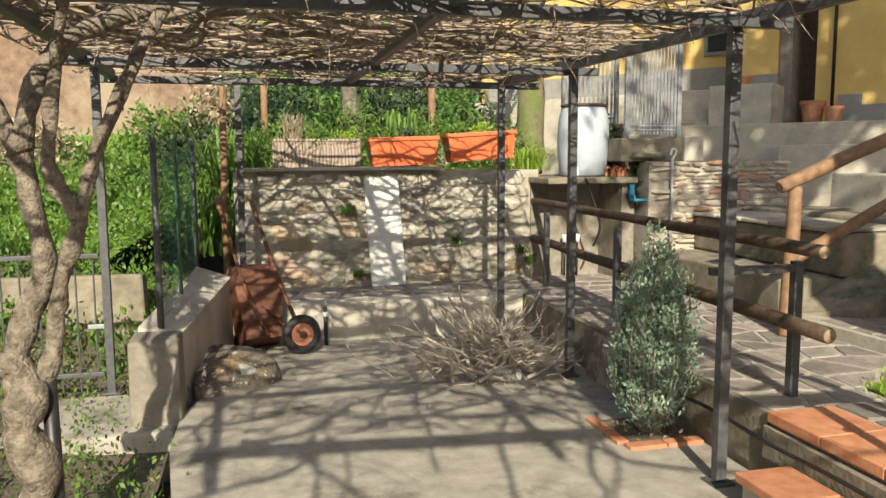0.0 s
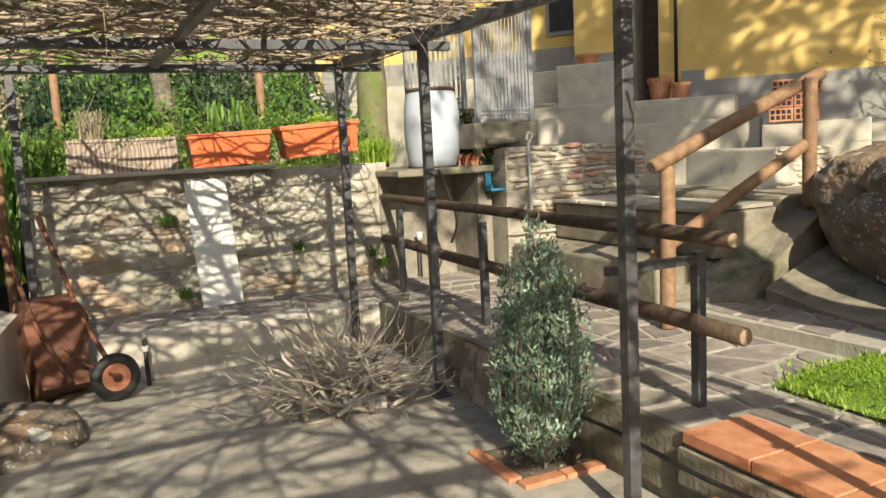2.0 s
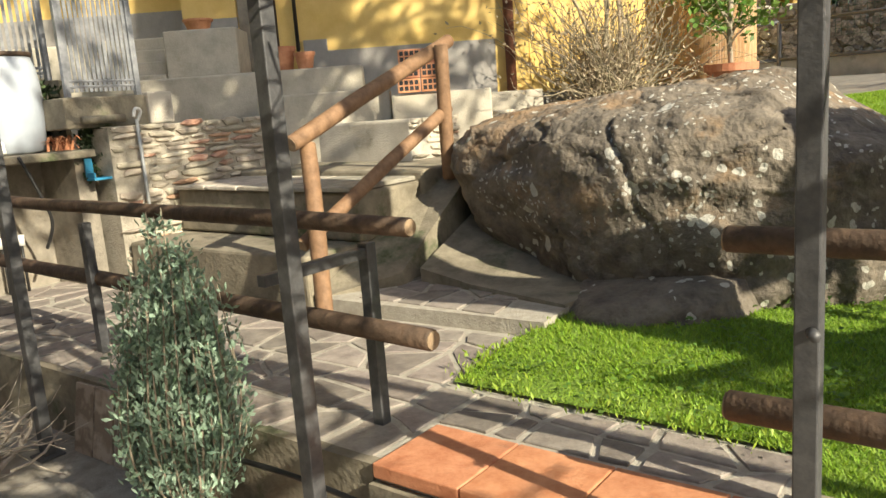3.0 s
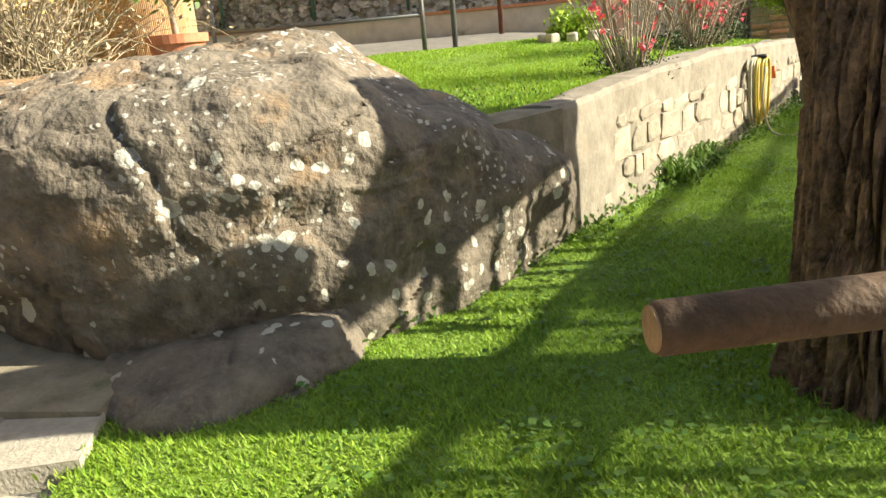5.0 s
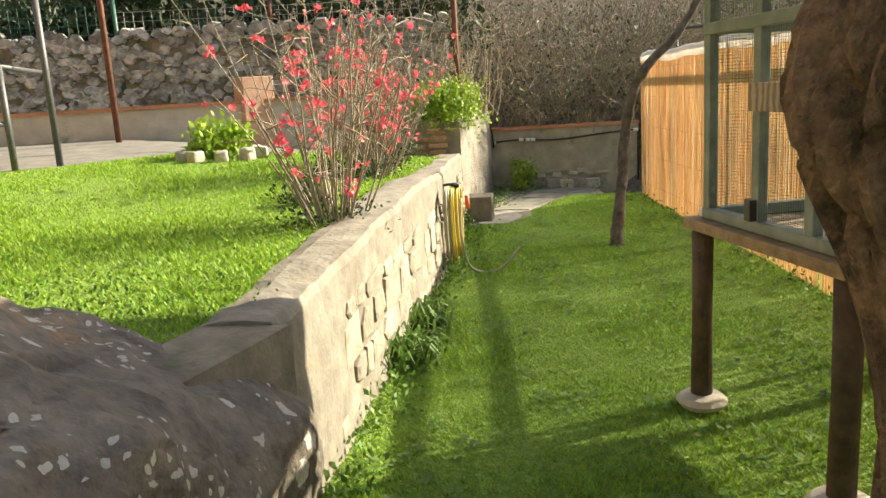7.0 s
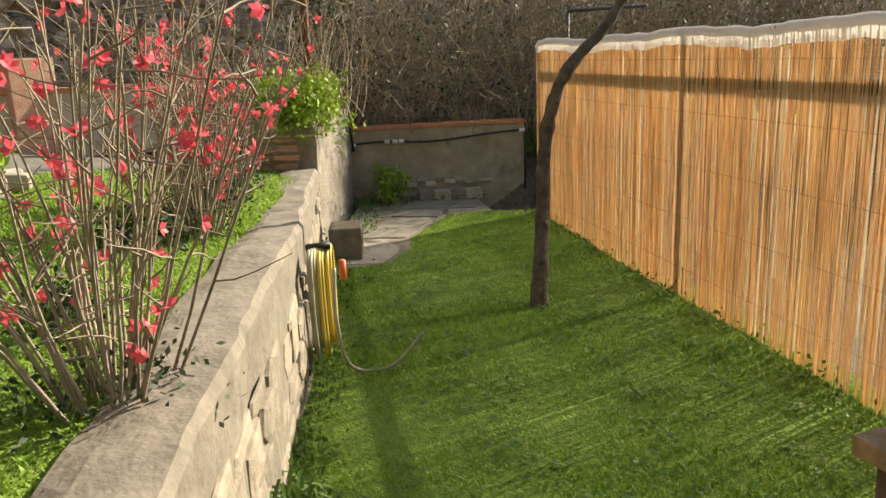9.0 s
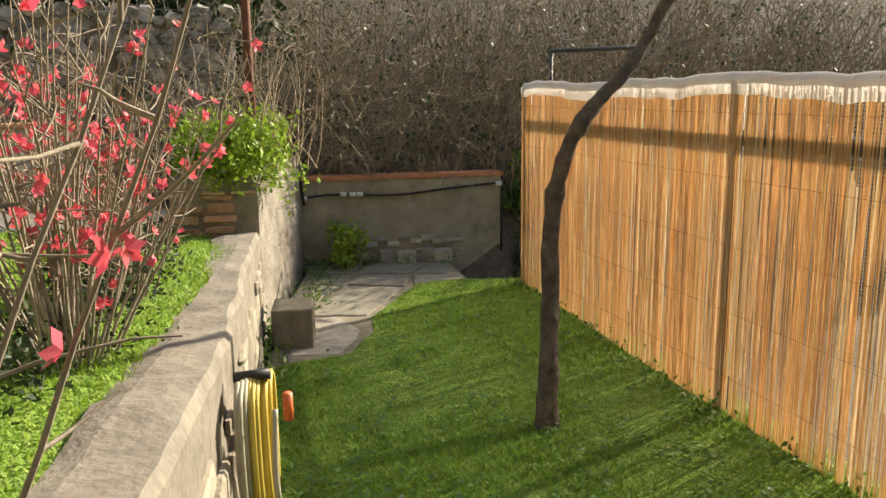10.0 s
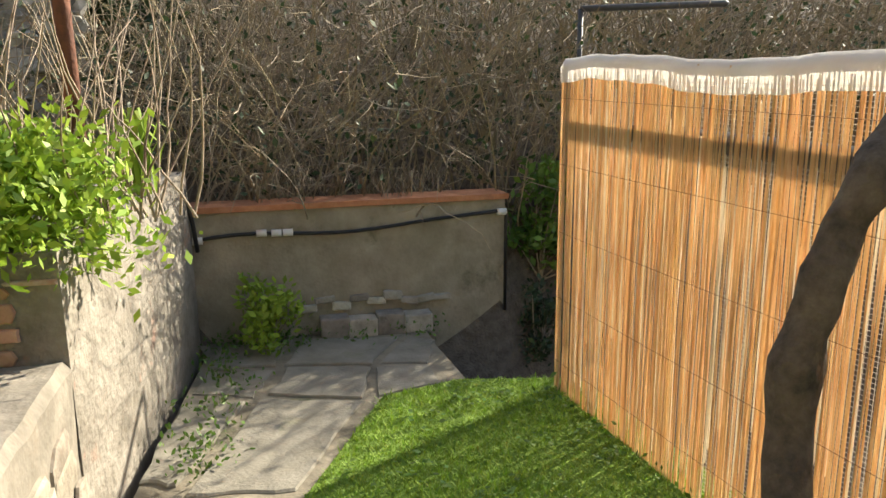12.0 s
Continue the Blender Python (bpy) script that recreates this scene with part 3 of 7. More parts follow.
# ---- boulder ----
def rock_material():
    m = mat("boulder", (0.09, 0.077, 0.063), (0.23, 0.195, 0.155), 7.0, 0.92, 1.0, 30, (0.31, 0.20, 0.11), 0.9, 0.53, bdist=0.02)
    n, l = m.node_tree.nodes, m.node_tree.links
    b = n["Principled BSDF"]
    col = b.inputs["Base Color"].links[0].from_socket
    geo = n.new("ShaderNodeNewGeometry")
    warp = n.new("ShaderNodeTexNoise"); warp.inputs["Scale"].default_value = 9; warp.inputs["Detail"].default_value = 4
    mixv = n.new("ShaderNodeMix"); mixv.data_type = "VECTOR"; mixv.inputs[0].default_value = 0.09
    l.new(geo.outputs["Position"], warp.inputs["Vector"]); l.new(geo.outputs["Position"], mixv.inputs[4]); l.new(warp.outputs["Color"], mixv.inputs[5])
    for scale, cut, clump, colr in ((4.5, 0.20, 0.55, (0.44, 0.43, 0.39)), (11.0, 0.24, 0.51, (0.47, 0.46, 0.41)), (26.0, 0.26, 0.51, (0.40, 0.39, 0.35))):
        vo = n.new("ShaderNodeTexVoronoi"); vo.inputs["Scale"].default_value = scale
        l.new(mixv.outputs[1], vo.inputs["Vector"])
        lt = n.new("ShaderNodeMath"); lt.operation = "LESS_THAN"; lt.inputs[1].default_value = cut
        l.new(vo.outputs["Distance"], lt.inputs[0])
        no = n.new("ShaderNodeTexNoise"); no.inputs["Scale"].default_value = 1.3; no.inputs["Detail"].default_value = 3
        off = n.new("ShaderNodeVectorMath"); off.operation = "ADD"; off.inputs[1].default_value = (scale, 2 * scale, 0)
        l.new(geo.outputs["Position"], off.inputs[0]); l.new(off.outputs[0], no.inputs["Vector"])
        gt = n.new("ShaderNodeMath"); gt.operation = "GREATER_THAN"; gt.inputs[1].default_value = clump
        l.new(no.outputs[0], gt.inputs[0])
        mu = n.new("ShaderNodeMath"); mu.operation = "MULTIPLY"; l.new(lt.outputs[0], mu.inputs[0]); l.new(gt.outputs[0], mu.inputs[1])
        mx = n.new("ShaderNodeMix"); mx.data_type = "RGBA"; l.new(mu.outputs[0], mx.inputs[0]); l.new(col, mx.inputs[6]); mx.inputs[7].default_value = (*colr, 1)
        col = mx.outputs[2]
    l.new(col, b.inputs["Base Color"])
    return m


M_ROCK = rock_material()


def boulder(name, outline, profile, centre, label, amount=0.05, rings=80, seg=320, tilt=None, seed=0.0, foot=None):
    """A craggy mass over a plan outline; profile: (height, scale of the outline) from the foot to the crown; foot: how far each corner is undercut."""
    pts = [Vector((*p, f)) for p, f in zip(outline, foot or [1.0] * len(outline))]
    lens = [0.0]
    for i in range(len(pts)):
        lens.append(lens[-1] + (pts[(i + 1) % len(pts)] - pts[i]).xy.length)
    ring = []
    n = len(pts)
    for k in range(seg):
        t = lens[-1] * k / seg
        i = max(j for j in range(n) if lens[j] <= t)
        f = (t - lens[i]) / (lens[i + 1] - lens[i])
        p0, p1, p2, p3 = pts[i - 1], pts[i], pts[(i + 1) % n], pts[(i + 2) % n]
        ring.append(0.5 * ((2 * p1) + (p2 - p0) * f + (2 * p0 - 5 * p1 + 4 * p2 - p3) * f * f + (3 * p1 - p0 - 3 * p2 + p3) * f ** 3))
    c = Vector(centre)
    s = Shape()
    mid = max(1, max(range(len(profile)), key=lambda i: profile[i][1]))
    for j in range(rings):
        f = j / (rings - 1) * (len(profile) - 1)
        i = min(int(f), len(profile) - 2)
        q = f - i
        z = profile[i][0] * (1 - q) + profile[i + 1][0] * q
        k = profile[i][1] * (1 - q) + profile[i + 1][1] * q
        low = max(0.0, 1 - f / mid)
        for p in ring:
            xy = c + (p.xy - c) * k * (1 - low * (1 - p.z))
            dz = tilt(xy.x, xy.y) * (z - profile[0][0]) / (profile[-1][0] - profile[0][0]) if tilt else 0.0
            v = Vector((xy.x, xy.y, z + dz))
            sv = v + Vector((seed, seed, seed))
            out = Vector((xy.x - c.x, xy.y - c.y, 0.5 if z > profile[mid][0] else 0.0)).normalized()
            v += noise.noise_vector(sv * 1.1) * amount * 1.4 + noise.noise_vector(sv * 3.2) * amount * 0.6 + noise.noise_vector(sv * 9) * amount * 0.26 + noise.noise_vector(sv * 24) * amount * 0.14
            for scale, deep in ((1.4, 0.95), (4.6, 0.26)):
                d = noise.voronoi(sv * Vector((scale, scale, scale * 1.5)))[0]
                v += out * amount * deep * (d[1] - d[0] - 0.35 if d[1] - d[0] < 0.35 else 0.0) * 1.6
                v += out * amount * deep * (0.45 - d[0]) * 0.8
            for band, fr in ((0.03, 1.0), (0.022, 2.7)):
                ridge = abs(noise.noise(sv * Vector((1.3 * fr, 1.3 * fr, 2.4 * fr))))
                if ridge < band:
                    v -= out * amount * 0.8 / fr ** 0.5 * (1 - ridge / band)
            s.v.append(tuple(v))
    for j in range(rings - 1):
        for k in range(seg):
            a, b = j * seg + k, j * seg + (k + 1) % seg
            s.f.append((a, b, b + seg, a + seg))
    s.f.append(tuple(range((rings - 1) * seg, rings * seg)))
    return solo(name, s, M_ROCK, label, "boulder", smooth=True)


boulder("boulder", [(5.84, 1.40), (6.3, 2.0), (6.5, 3.0), (6.6, 4.2), (6.0, 4.74), (5.35, 4.78), (4.92, 4.66), (4.66, 4.1), (4.46, 3.4), (4.56, 2.72), (5.02, 1.98)],
        [(0.20, 0.97), (0.42, 0.98), (0.70, 0.99), (1.08, 1.0), (1.24, 0.98), (1.36, 0.91), (1.45, 0.74), (1.50, 0.50), (1.52, 0.12)], (5.6, 3.3),
        "huge lichen-spotted grey boulder resting beside the lawn", 0.055, rings=110, seg=380,
        tilt=lambda x, y: -0.46 * max(0.0, 2.6 - y) + 0.10 * max(0.0, 1 - abs(y - 2.75) / 0.6) * max(0.0, min(1.0, (x - 4.9) / 0.5)),
        foot=[1.0, 1.0, 1.0, 0.9, 0.85, 0.75, 0.62, 0.66, 0.84, 0.97, 1.0])
s = Shape(); s.prism([(4.22, 3.42), (5.3, 3.3), (5.35, 4.72), (4.42, 4.55), (4.34, 4.1)], 0.3, [0.43, 0.48, 0.78, 0.50, 0.45])
rough_up(s, 0.03, 3)
solo("boulder_footing", s, M_CONC_DARK, "mossy sloping concrete footing under the boulder", "footing", kind="structure")
boulder("flat_rock", [(4.20, 3.42), (4.02, 3.1), (4.35, 2.72), (4.72, 2.50), (5.0, 2.75), (4.9, 3.3), (4.6, 3.6)],
        [(0.2, 1.0), (0.34, 1.02), (0.44, 0.98), (0.50, 0.85), (0.515, 0.2)], (4.55, 3.05), "flat mossy rock lying under the boulder", 0.045, 30, 160, seed=5.0)
boulder("flat_rock", [(-0.42, 5.75), (-0.38, 5.3), (0.1, 5.5), (0.2, 5.72), (0.0, 6.1), (-0.35, 6.2)],
        [(-0.1, 1.0), (0.05, 1.0), (0.14, 0.9), (0.2, 0.6), (0.22, 0.15)], (-0.1, 5.75), "brown stone outcrop at the edge of the patio", 0.03, 14, 60, seed=9.0)

# ---- pergola ----
pergola = thing("pergola", None, "dark grey iron pergola carrying a bare vine", "pergola")
POSTS = [(2.20, 3.24, -0.0), (2.25, 5.19, 0.0), (2.12, 6.40, 0.0), (2.445, 1.83, -0.0), (-0.95, 5.68, -0.02), (-0.05, 6.98, PATH_Z)]


def iron_post(x, y, z0, z1, w, parent):
    s = Shape(); s.bbox(x - w, y - w, z0, x + w, y + w, z1, 0.004)
    p = part("post", s, M_IRON, parent)
    return p


for x, y, z in POSTS:
    iron_post(x, y, z, 2.20, 0.027, pergola)
    s = Shape(); s.bbox(x - 0.06, y - 0.06, z, x + 0.06, y + 0.06, z + 0.012, 0.003)
    part("base_plate", s, M_IRON, pergola)


def beam(p, q, w, h, mtl, name="beam"):
    p, q = Vector(p), Vector(q)
    d = q - p
    m = Matrix.Translation(p) @ d.to_track_quat("X", "Z").to_matrix().to_4x4()
    s = Shape(); s.bbox(0, -w / 2, -h / 2, d.length, w / 2, h / 2, 0.004, m)
    return part(name, s, mtl, pergola)


for pq in (((2.46, 0.0, 2.24), (2.14, 6.5, 2.22)), ((0.86, 0.0, 2.26), (0.84, 6.5, 2.22)), ((-0.95, 0.0, 2.26), (-0.95, 6.4, 2.22)), ((2.3, -3.0, 2.26), (2.45, -0.05, 2.24))):
    beam(*pq, 0.05, 0.07, M_IRON)
for y, z in ((6.42, 2.19), (5.25, 2.19), (3.2, 2.2), (1.6, 2.2)):
    beam((-1.05, y, z), (2.46, y, z), 0.045, 0.055, M_IRON, "crossbeam")
beam((-1.05, 0.62, 2.2), (2.46, 0.22, 2.2), 0.09, 0.07, M_IRON, "crossbeam")
s = Shape(); s.tube([(2.42, 1.82, 0.995), (2.385, 1.805, 0.995)], 0.013, 10)
part("knob", s, M_IRON, pergola, smooth=True)

# ---- log railings ----
def log_part(name, p, q, r, mtl, parent, ends=True, seed=0):
    p, q = Vector(p), Vector(q)
    n = 9
    s = Shape()
    pts = []
    for i in range(n):
        v = p.lerp(q, i / (n - 1))
        pts.append(v + noise.noise_vector(v * 1.7 + Vector((seed, 0, 0))) * 0.008)
    d = (q - p).normalized()
    rr = [r * (1 + 0.06 * noise.noise(v * 3)) for v in pts]
    s.tube([pts[0] - d * 0.006] + pts[0:1] + pts[1:-1] + pts[-1:] + [pts[-1] + d * 0.006], [r * 0.8] + [r * 0.96] + rr[1:-1] + [r * 0.96] + [r * 0.8], 16)
    o = part(name, s, mtl, parent, smooth=True)
    if ends:
        for e, sg in ((pts[0], -1), (pts[-1], 1)):
            s = Shape(); s.tube([e - d * sg * 0.005, e + d * sg * 0.009], r * 0.82, 16)
            part("cut_end", s, M_LOGEND, o, "pale sawn end with rings")
    return o


rail = thing("log_railing", None, "dark log railing on iron posts along the raised path", "railing", "log railings")
for z, r in ((1.135, 0.036), (0.745, 0.041)):
    log_part("rail", (2.90, 7.72, z), (2.66, 3.14 if z > 1 else 3.08, z), r, M_LOG, rail)
for x, y in ((2.80, 7.05), (2.745, 5.45), (2.735, 3.42)):
    s = Shape(); s.bbox(x - 0.025, y - 0.025, PATH_Z, x + 0.025, y + 0.025, 1.055, 0.004)
    part("post", s, M_IRON, rail)
s = Shape(); s.bbox(2.23, 3.40, 1.00, 2.71, 3.44, 1.04, 0.004)
part("bracket", s, M_IRON, rail)
rail2 = thing("log_railing", None, "weathered log railing on iron posts beside the lawn", "railing", "log railings")
for z, r in ((1.135, 0.038), (0.665, 0.044)):
    log_part("rail", (2.71, 2.09, z), (2.78, -2.2, z), r, M_LOG, rail2, seed=3)
for x, y in ((2.775, 1.62), (2.82, -0.3)):
    s = Shape(); s.bbox(x - 0.025, y - 0.025, LAWN_Z - 0.05, x + 0.025, y + 0.025, 1.125, 0.004)
    part("post", s, M_IRON, rail2)
hand = thing("stair_handrail", None, "warm brown log handrail climbing beside the steps", "handrail", "log railings")
log_part("post", (3.62, 4.62, PATH_Z), (3.84, 4.86, 1.36), 0.05, M_LOG_WARM, hand, False)
log_part("post", (5.16, 4.83, 1.0), (5.13, 4.80, 1.93), 0.05, M_LOG_WARM, hand, False)
log_part("rail", (3.70, 4.84, 1.37), (5.35, 4.90, 1.97), 0.05, M_LOG_WARM, hand)
log_part("rail", (3.72, 4.86, 0.78), (5.2, 4.83, 1.50), 0.045, M_LOG_WARM, hand)

# ---- pine ----
pine = thing("pine_tree", None, "old pine trunk with deeply furrowed dark bark", "tree")
s = Shape()
seg, rings = 220, 120
PINE = Vector((3.90, 0.93))
for j in range(rings):
    z = 0.3 + 4.2 * (j / (rings - 1))
    flare = 0.05 * math.exp(-(z - 0.3) / 0.22)
    # unseen bend above 1.85 m, added to move the trunk's shadow off the boulder
    lean = min(1.0, max(0.0, (z - 1.85) / 0.75))
    cx, cy = PINE.x - 0.30 * lean * lean * (3 - 2 * lean), PINE.y - 0.04 * max(0, z - 1.0)
    for k in range(seg):
        a = 2 * math.pi * k / seg
        r = 0.225 - 0.004 * z + flare * (1 + 0.5 * math.sin(a * 5 + 1))
        v = Vector((math.cos(a) * r, math.sin(a) * r, z))
        plates = noise.noise(Vector((math.cos(a) * 3.6, math.sin(a) * 3.6, z * 1.6))) * 0.035
        furrow = abs(noise.noise(Vector((math.cos(a) * 6.5, math.sin(a) * 6.5, z * 1.7))))
        furrow2 = abs(noise.noise(Vector((math.cos(a) * 13 + 5, math.sin(a) * 13, z * 4.0))))
        r += plates + min(furrow, 0.2) * 0.32 - 0.035 + min(furrow2, 0.15) * 0.17
        burl = 0.17 * math.exp(-(((a - 0.6 + math.pi) % (2 * math.pi) - math.pi) / 0.7) ** 2 - ((z - 1.78) / 0.3) ** 2)
        r += burl
        s.v.append((cx + math.cos(a) * r, cy + math.sin(a) * r, z))
for j in range(rings - 1):
    for k in range(seg):
        a, b = j * seg + k, j * seg + (k + 1) % seg
        s.f.append((a, b, b + seg, a + seg))
part("trunk", s, M_BARK, pine)

# ---- slender tree on the lawn ----
sap = thing("young_tree", None, "slender bare tree with a bent mottled trunk", "tree")
ctrl = [(8.22, -2.45, 0.34), (8.25, -2.50, 0.6), (8.36, -2.68, 1.0), (8.45, -2.82, 1.4), (8.42, -2.90, 1.72), (8.38, -2.96, 1.86), (8.33, -3.09, 2.0), (8.27, -3.24, 2.14), (8.21, -3.38, 2.34), (8.1, -3.6, 2.75), (7.9, -4.0, 3.4)]
def spline(ctrl, k=6):
    c = [Vector(p) for p in ctrl]
    out = []
    for i in range(len(c) - 1):
        p0, p1, p2, p3 = c[max(i - 1, 0)], c[i], c[i + 1], c[min(i + 2, len(c) - 1)]
        for j in range(k):
            f = j / k
            out.append(0.5 * ((2 * p1) + (p2 - p0) * f + (2 * p0 - 5 * p1 + 4 * p2 - p3) * f * f + (3 * p1 - p0 - 3 * p2 + p3) * f ** 3))
    return out + [c[-1]]


pts = spline(ctrl)
rr = [0.052 * (1 - 0.45 * i / len(pts)) * (1 + 0.18 * noise.noise(p * 7)) + (0.035 * math.exp(-i / 2.0)) for i, p in enumerate(pts)]
s = Shape().tube(pts, rr, 14)
rough_up(s, 0.012, 14)
M_SAP = mat("mottled_bark", (0.045, 0.036, 0.028), (0.16, 0.13, 0.10), 14, 0.9, 0.8, 50, (0.20, 0.18, 0.14), 6.0, 0.62)
part("trunk", s, M_SAP, sap, smooth=True)

# ---- reed screen ----
screen = thing("reed_screen", None, "golden split-reed privacy screen wired to a frame", "screen")
RA, RB = Vector((9.97, -4.66)), Vector((2.95, -0.18))
rd = (RB - RA).normalized(); rn = Vector((-rd.y, rd.x))
if rn.y < 0:
    rn = -rn
L = (RB - RA).length
tan_canes, streak_canes = Shape(), Shape()
x = 0.0
while x < L:
    w = rnd(0.0024, 0.0048)
    off = rnd(-0.006, 0.006)
    p = RA + rd * x + rn * off
    lean = rnd(-0.010, 0.010)
    z0, z1 = 0.40 + rnd(-0.02, 0.03) + 0.02 * noise.noise(Vector((x, 0, 0))), 2.03 + rnd(-0.03, 0.05) + 0.03 * noise.noise(Vector((x * 1.2, 3, 0)))
    q = rd * lean
    # some canes go pale and shorter: streaks of light painted as reeds
    pale = random.random() < 0.13 + 0.22 * noise.noise(Vector((x * 2.3, 7, 0)))
    if pale:
        z0, z1 = z0 + rnd(0, 0.5), z1 - rnd(0, 0.4)
    (streak_canes if pale else tan_canes).tube([(p.x, p.y, z0), (p.x + q.x, p.y + q.y, (z0 + z1) / 2), (p.x - q.x, p.y - q.y, z1)], w, 4, False)
    x += w * rnd(1.5, 2.7) * (1 + 0.75 * max(0.0, x / L - 0.35))
part("cane", tan_canes, M_REED, screen, kind="stuff")
part("pale_cane", streak_canes, M_REED_STREAK, screen, "pale reeds coloured as light through the gaps", kind="stuff")
# white plastic netting behind the reeds
s = Shape()
for k in range(int(L / 0.016)):
    p = RA + rd * (k * 0.016) - rn * 0.075
    s.tube([(p.x, p.y, 0.42), (p.x, p.y, 2.08)], 0.0011, 3, False)
for k in range(100):
    z = 0.42 + 0.0166 * k
    s.tube([(RA - rn * 0.075).to_3d() + Vector((0, 0, z)), (RB - rn * 0.075).to_3d() + Vector((0, 0, z))], 0.0011, 3, False)
part("netting", s, M_CLOTH, screen, "fine white plastic netting behind the reeds", kind="stuff")
for zz in (0.62, 0.95, 1.28, 1.61, 1.92):
    s = Shape(); s.tube([(RA + rn * 0.012).to_3d() + Vector((0, 0, zz)), (RB + rn * 0.012).to_3d() + Vector((0, 0, zz))], 0.0009, 4)
    part("binding_wire", s, M_RUST, screen)
for k in range(4):
    p = RA + rd * (0.02 + k * L / 3.1) - rn * 0.05
    s = Shape(); s.tube([(p.x, p.y, 0.2), (p.x, p.y, 2.1)], 0.025, 8)
    part("post", s, M_IRON, screen, smooth=True)
s = Shape(); s.tube([(RA - rn * 0.05).to_3d() + Vector((0, 0, 1.80)), (RB - rn * 0.05).to_3d() + Vector((0, 0, 1.80))], 0.04, 8)
part("rail", s, M_IRON, screen, smooth=True)
# white cloth draped over its top and hanging behind
s = Shape()
n = 140
for i in range(n):
    x = L * i / (n - 1)
    sag = 0.03 * noise.noise(Vector((x * 1.3, 0, 0))) + 0.012 * noise.noise(Vector((x * 6, 2, 0)))
    for off, z in ((0.012, 1.99 + sag * 1.4), (0.016, 2.06 + sag), (-0.01, 2.10 + sag), (-0.05, 2.085 + sag), (-0.07, 1.9), (-0.075, 1.4), (-0.075, 0.6)):
        p = RA + rd * x + rn * off
        s.v.append((p.x, p.y, z))
for i in range(n - 1):
    for k in range(3):
        a = i * 7 + k
        s.f.append((a, a + 1, a + 8, a + 7))
part("cloth", s, M_CLOTH, screen, "white cloth folded over the top", smooth=True)

# ---- vine on the pergola ----
random.seed(11)
vine = thing("grape_vine", None, "old bare grape vine covering the pergola", "vine")
stems = [([(-0.90, 3.34, 0.62), (-0.92, 3.36, 0.75), (-0.88, 3.40, 0.95), (-0.80, 3.42, 1.2), (-0.86, 3.45, 1.65), (-0.70, 3.5, 2.05), (-0.3, 3.7, 2.27)], 0.047),
         ([(-0.86, 3.36, 0.6), (-0.78, 3.38, 0.8), (-0.75, 3.40, 1.05), (-0.66, 3.42, 1.35), (-0.60, 3.46, 1.6), (-0.45, 3.5, 1.95), (-0.30, 3.6, 2.25)], 0.036),
         ([(-0.86, 3.44, 1.62), (-1.0, 3.5, 1.9), (-1.05, 3.8, 2.25)], 0.04),
         ([(-0.66, 3.42, 1.35), (-0.75, 3.40, 1.55), (-0.72, 3.35, 1.8), (-0.62, 3.2, 2.25)], 0.03)]
for c, r in stems:
    pts = spline(c, 7)
    rr = [r * (1.15 - 0.45 * i / len(pts)) * (1 + 0.25 * noise.noise(p * 9)) for i, p in enumerate(pts)]
    s = Shape().tube(pts, rr, 14)
    rough_up(s, 0.016, 13)
    part("trunk", s, M_VINE, vine, smooth=True)
pts = spline([(-0.90, 3.28, -0.3), (-0.93, 3.30, 0.05), (-0.84, 3.32, 0.3), (-0.90, 3.33, 0.52), (-0.87, 3.34, 0.68), (-0.92, 3.36, 0.78), (-1.02, 3.38, 0.76)], 9)
s = Shape().tube(pts, [0.078 * (1 + 0.3 * noise.noise(p * 7)) * (1.0 if i < 38 else 0.8) for i, p in enumerate(pts)], 20)
rough_up(s, 0.026, 10)
part("stump", s, M_VINE, vine, "thick gnarled foot of the vine", smooth=True)
s = Shape(); s.tube([(-0.79, 3.36, -0.3), (-0.80, 3.37, 0.72)], 0.03, 12)
solo("dark_pipe", s, M_BLACK, "dark upright pipe beside the vine's foot", "pipe", smooth=True)

s, s2 = Shape(), Shape()
for i in range(1050):
    x, y = rnd(-1.1, 2.25), rnd(0.5, 6.5)
    z = 2.26 + abs(random.gauss(0, 0.05))
    r = random.choice((0.004, 0.005, 0.006, 0.007, 0.009, 0.012))
    ang = rnd(0, 6.28) if i % 3 else rnd(-0.5, 0.5)
    pts = twig_path((x, y, z), (math.cos(ang), math.sin(ang), rnd(-0.05, 0.1)), rnd(0.5, 1.6), 7, 0.28)
    pts = [Vector((min(max(p.x, -1.2), 2.4), min(p.y, 6.65), min(max(p.z, 2.235), 2.5))) for p in pts]
    (s if i % 4 else s2).tube(pts, taper(r, r * 0.5, len(pts)), 5, False)
for i in range(85):
    x, y = rnd(-1.0, 2.2), rnd(0.3, 6.4)
    pts = twig_path((x, y, 2.3), (rnd(-1, 1), rnd(-1, 1), 0), rnd(1.2, 2.6), 10, 0.3)
    pts = [Vector((min(max(p.x, -1.2), 2.4), min(p.y, 6.6), min(max(p.z, 2.24), 2.45))) for p in pts]
    s2.tube(pts, taper(0.02, 0.011, len(pts)), 7, False)
for i in range(130):
    x, y = rnd(-1.0, 2.3), rnd(2.5, 6.5)
    pts = twig_path((x, y, 2.27), (rnd(-1, 1), rnd(-1, 1), -0.6), rnd(0.1, 0.35), 4, 0.4)
    s.tube(pts, taper(0.003, 0.0015, len(pts)), 4, False)
part("cane_tangle", s, M_TWIG, vine, "tangle of pale dry canes", smooth=True, kind="stuff")
part("old_wood", s2, M_VINE, vine, "thicker old wood", smooth=True, kind="stuff")

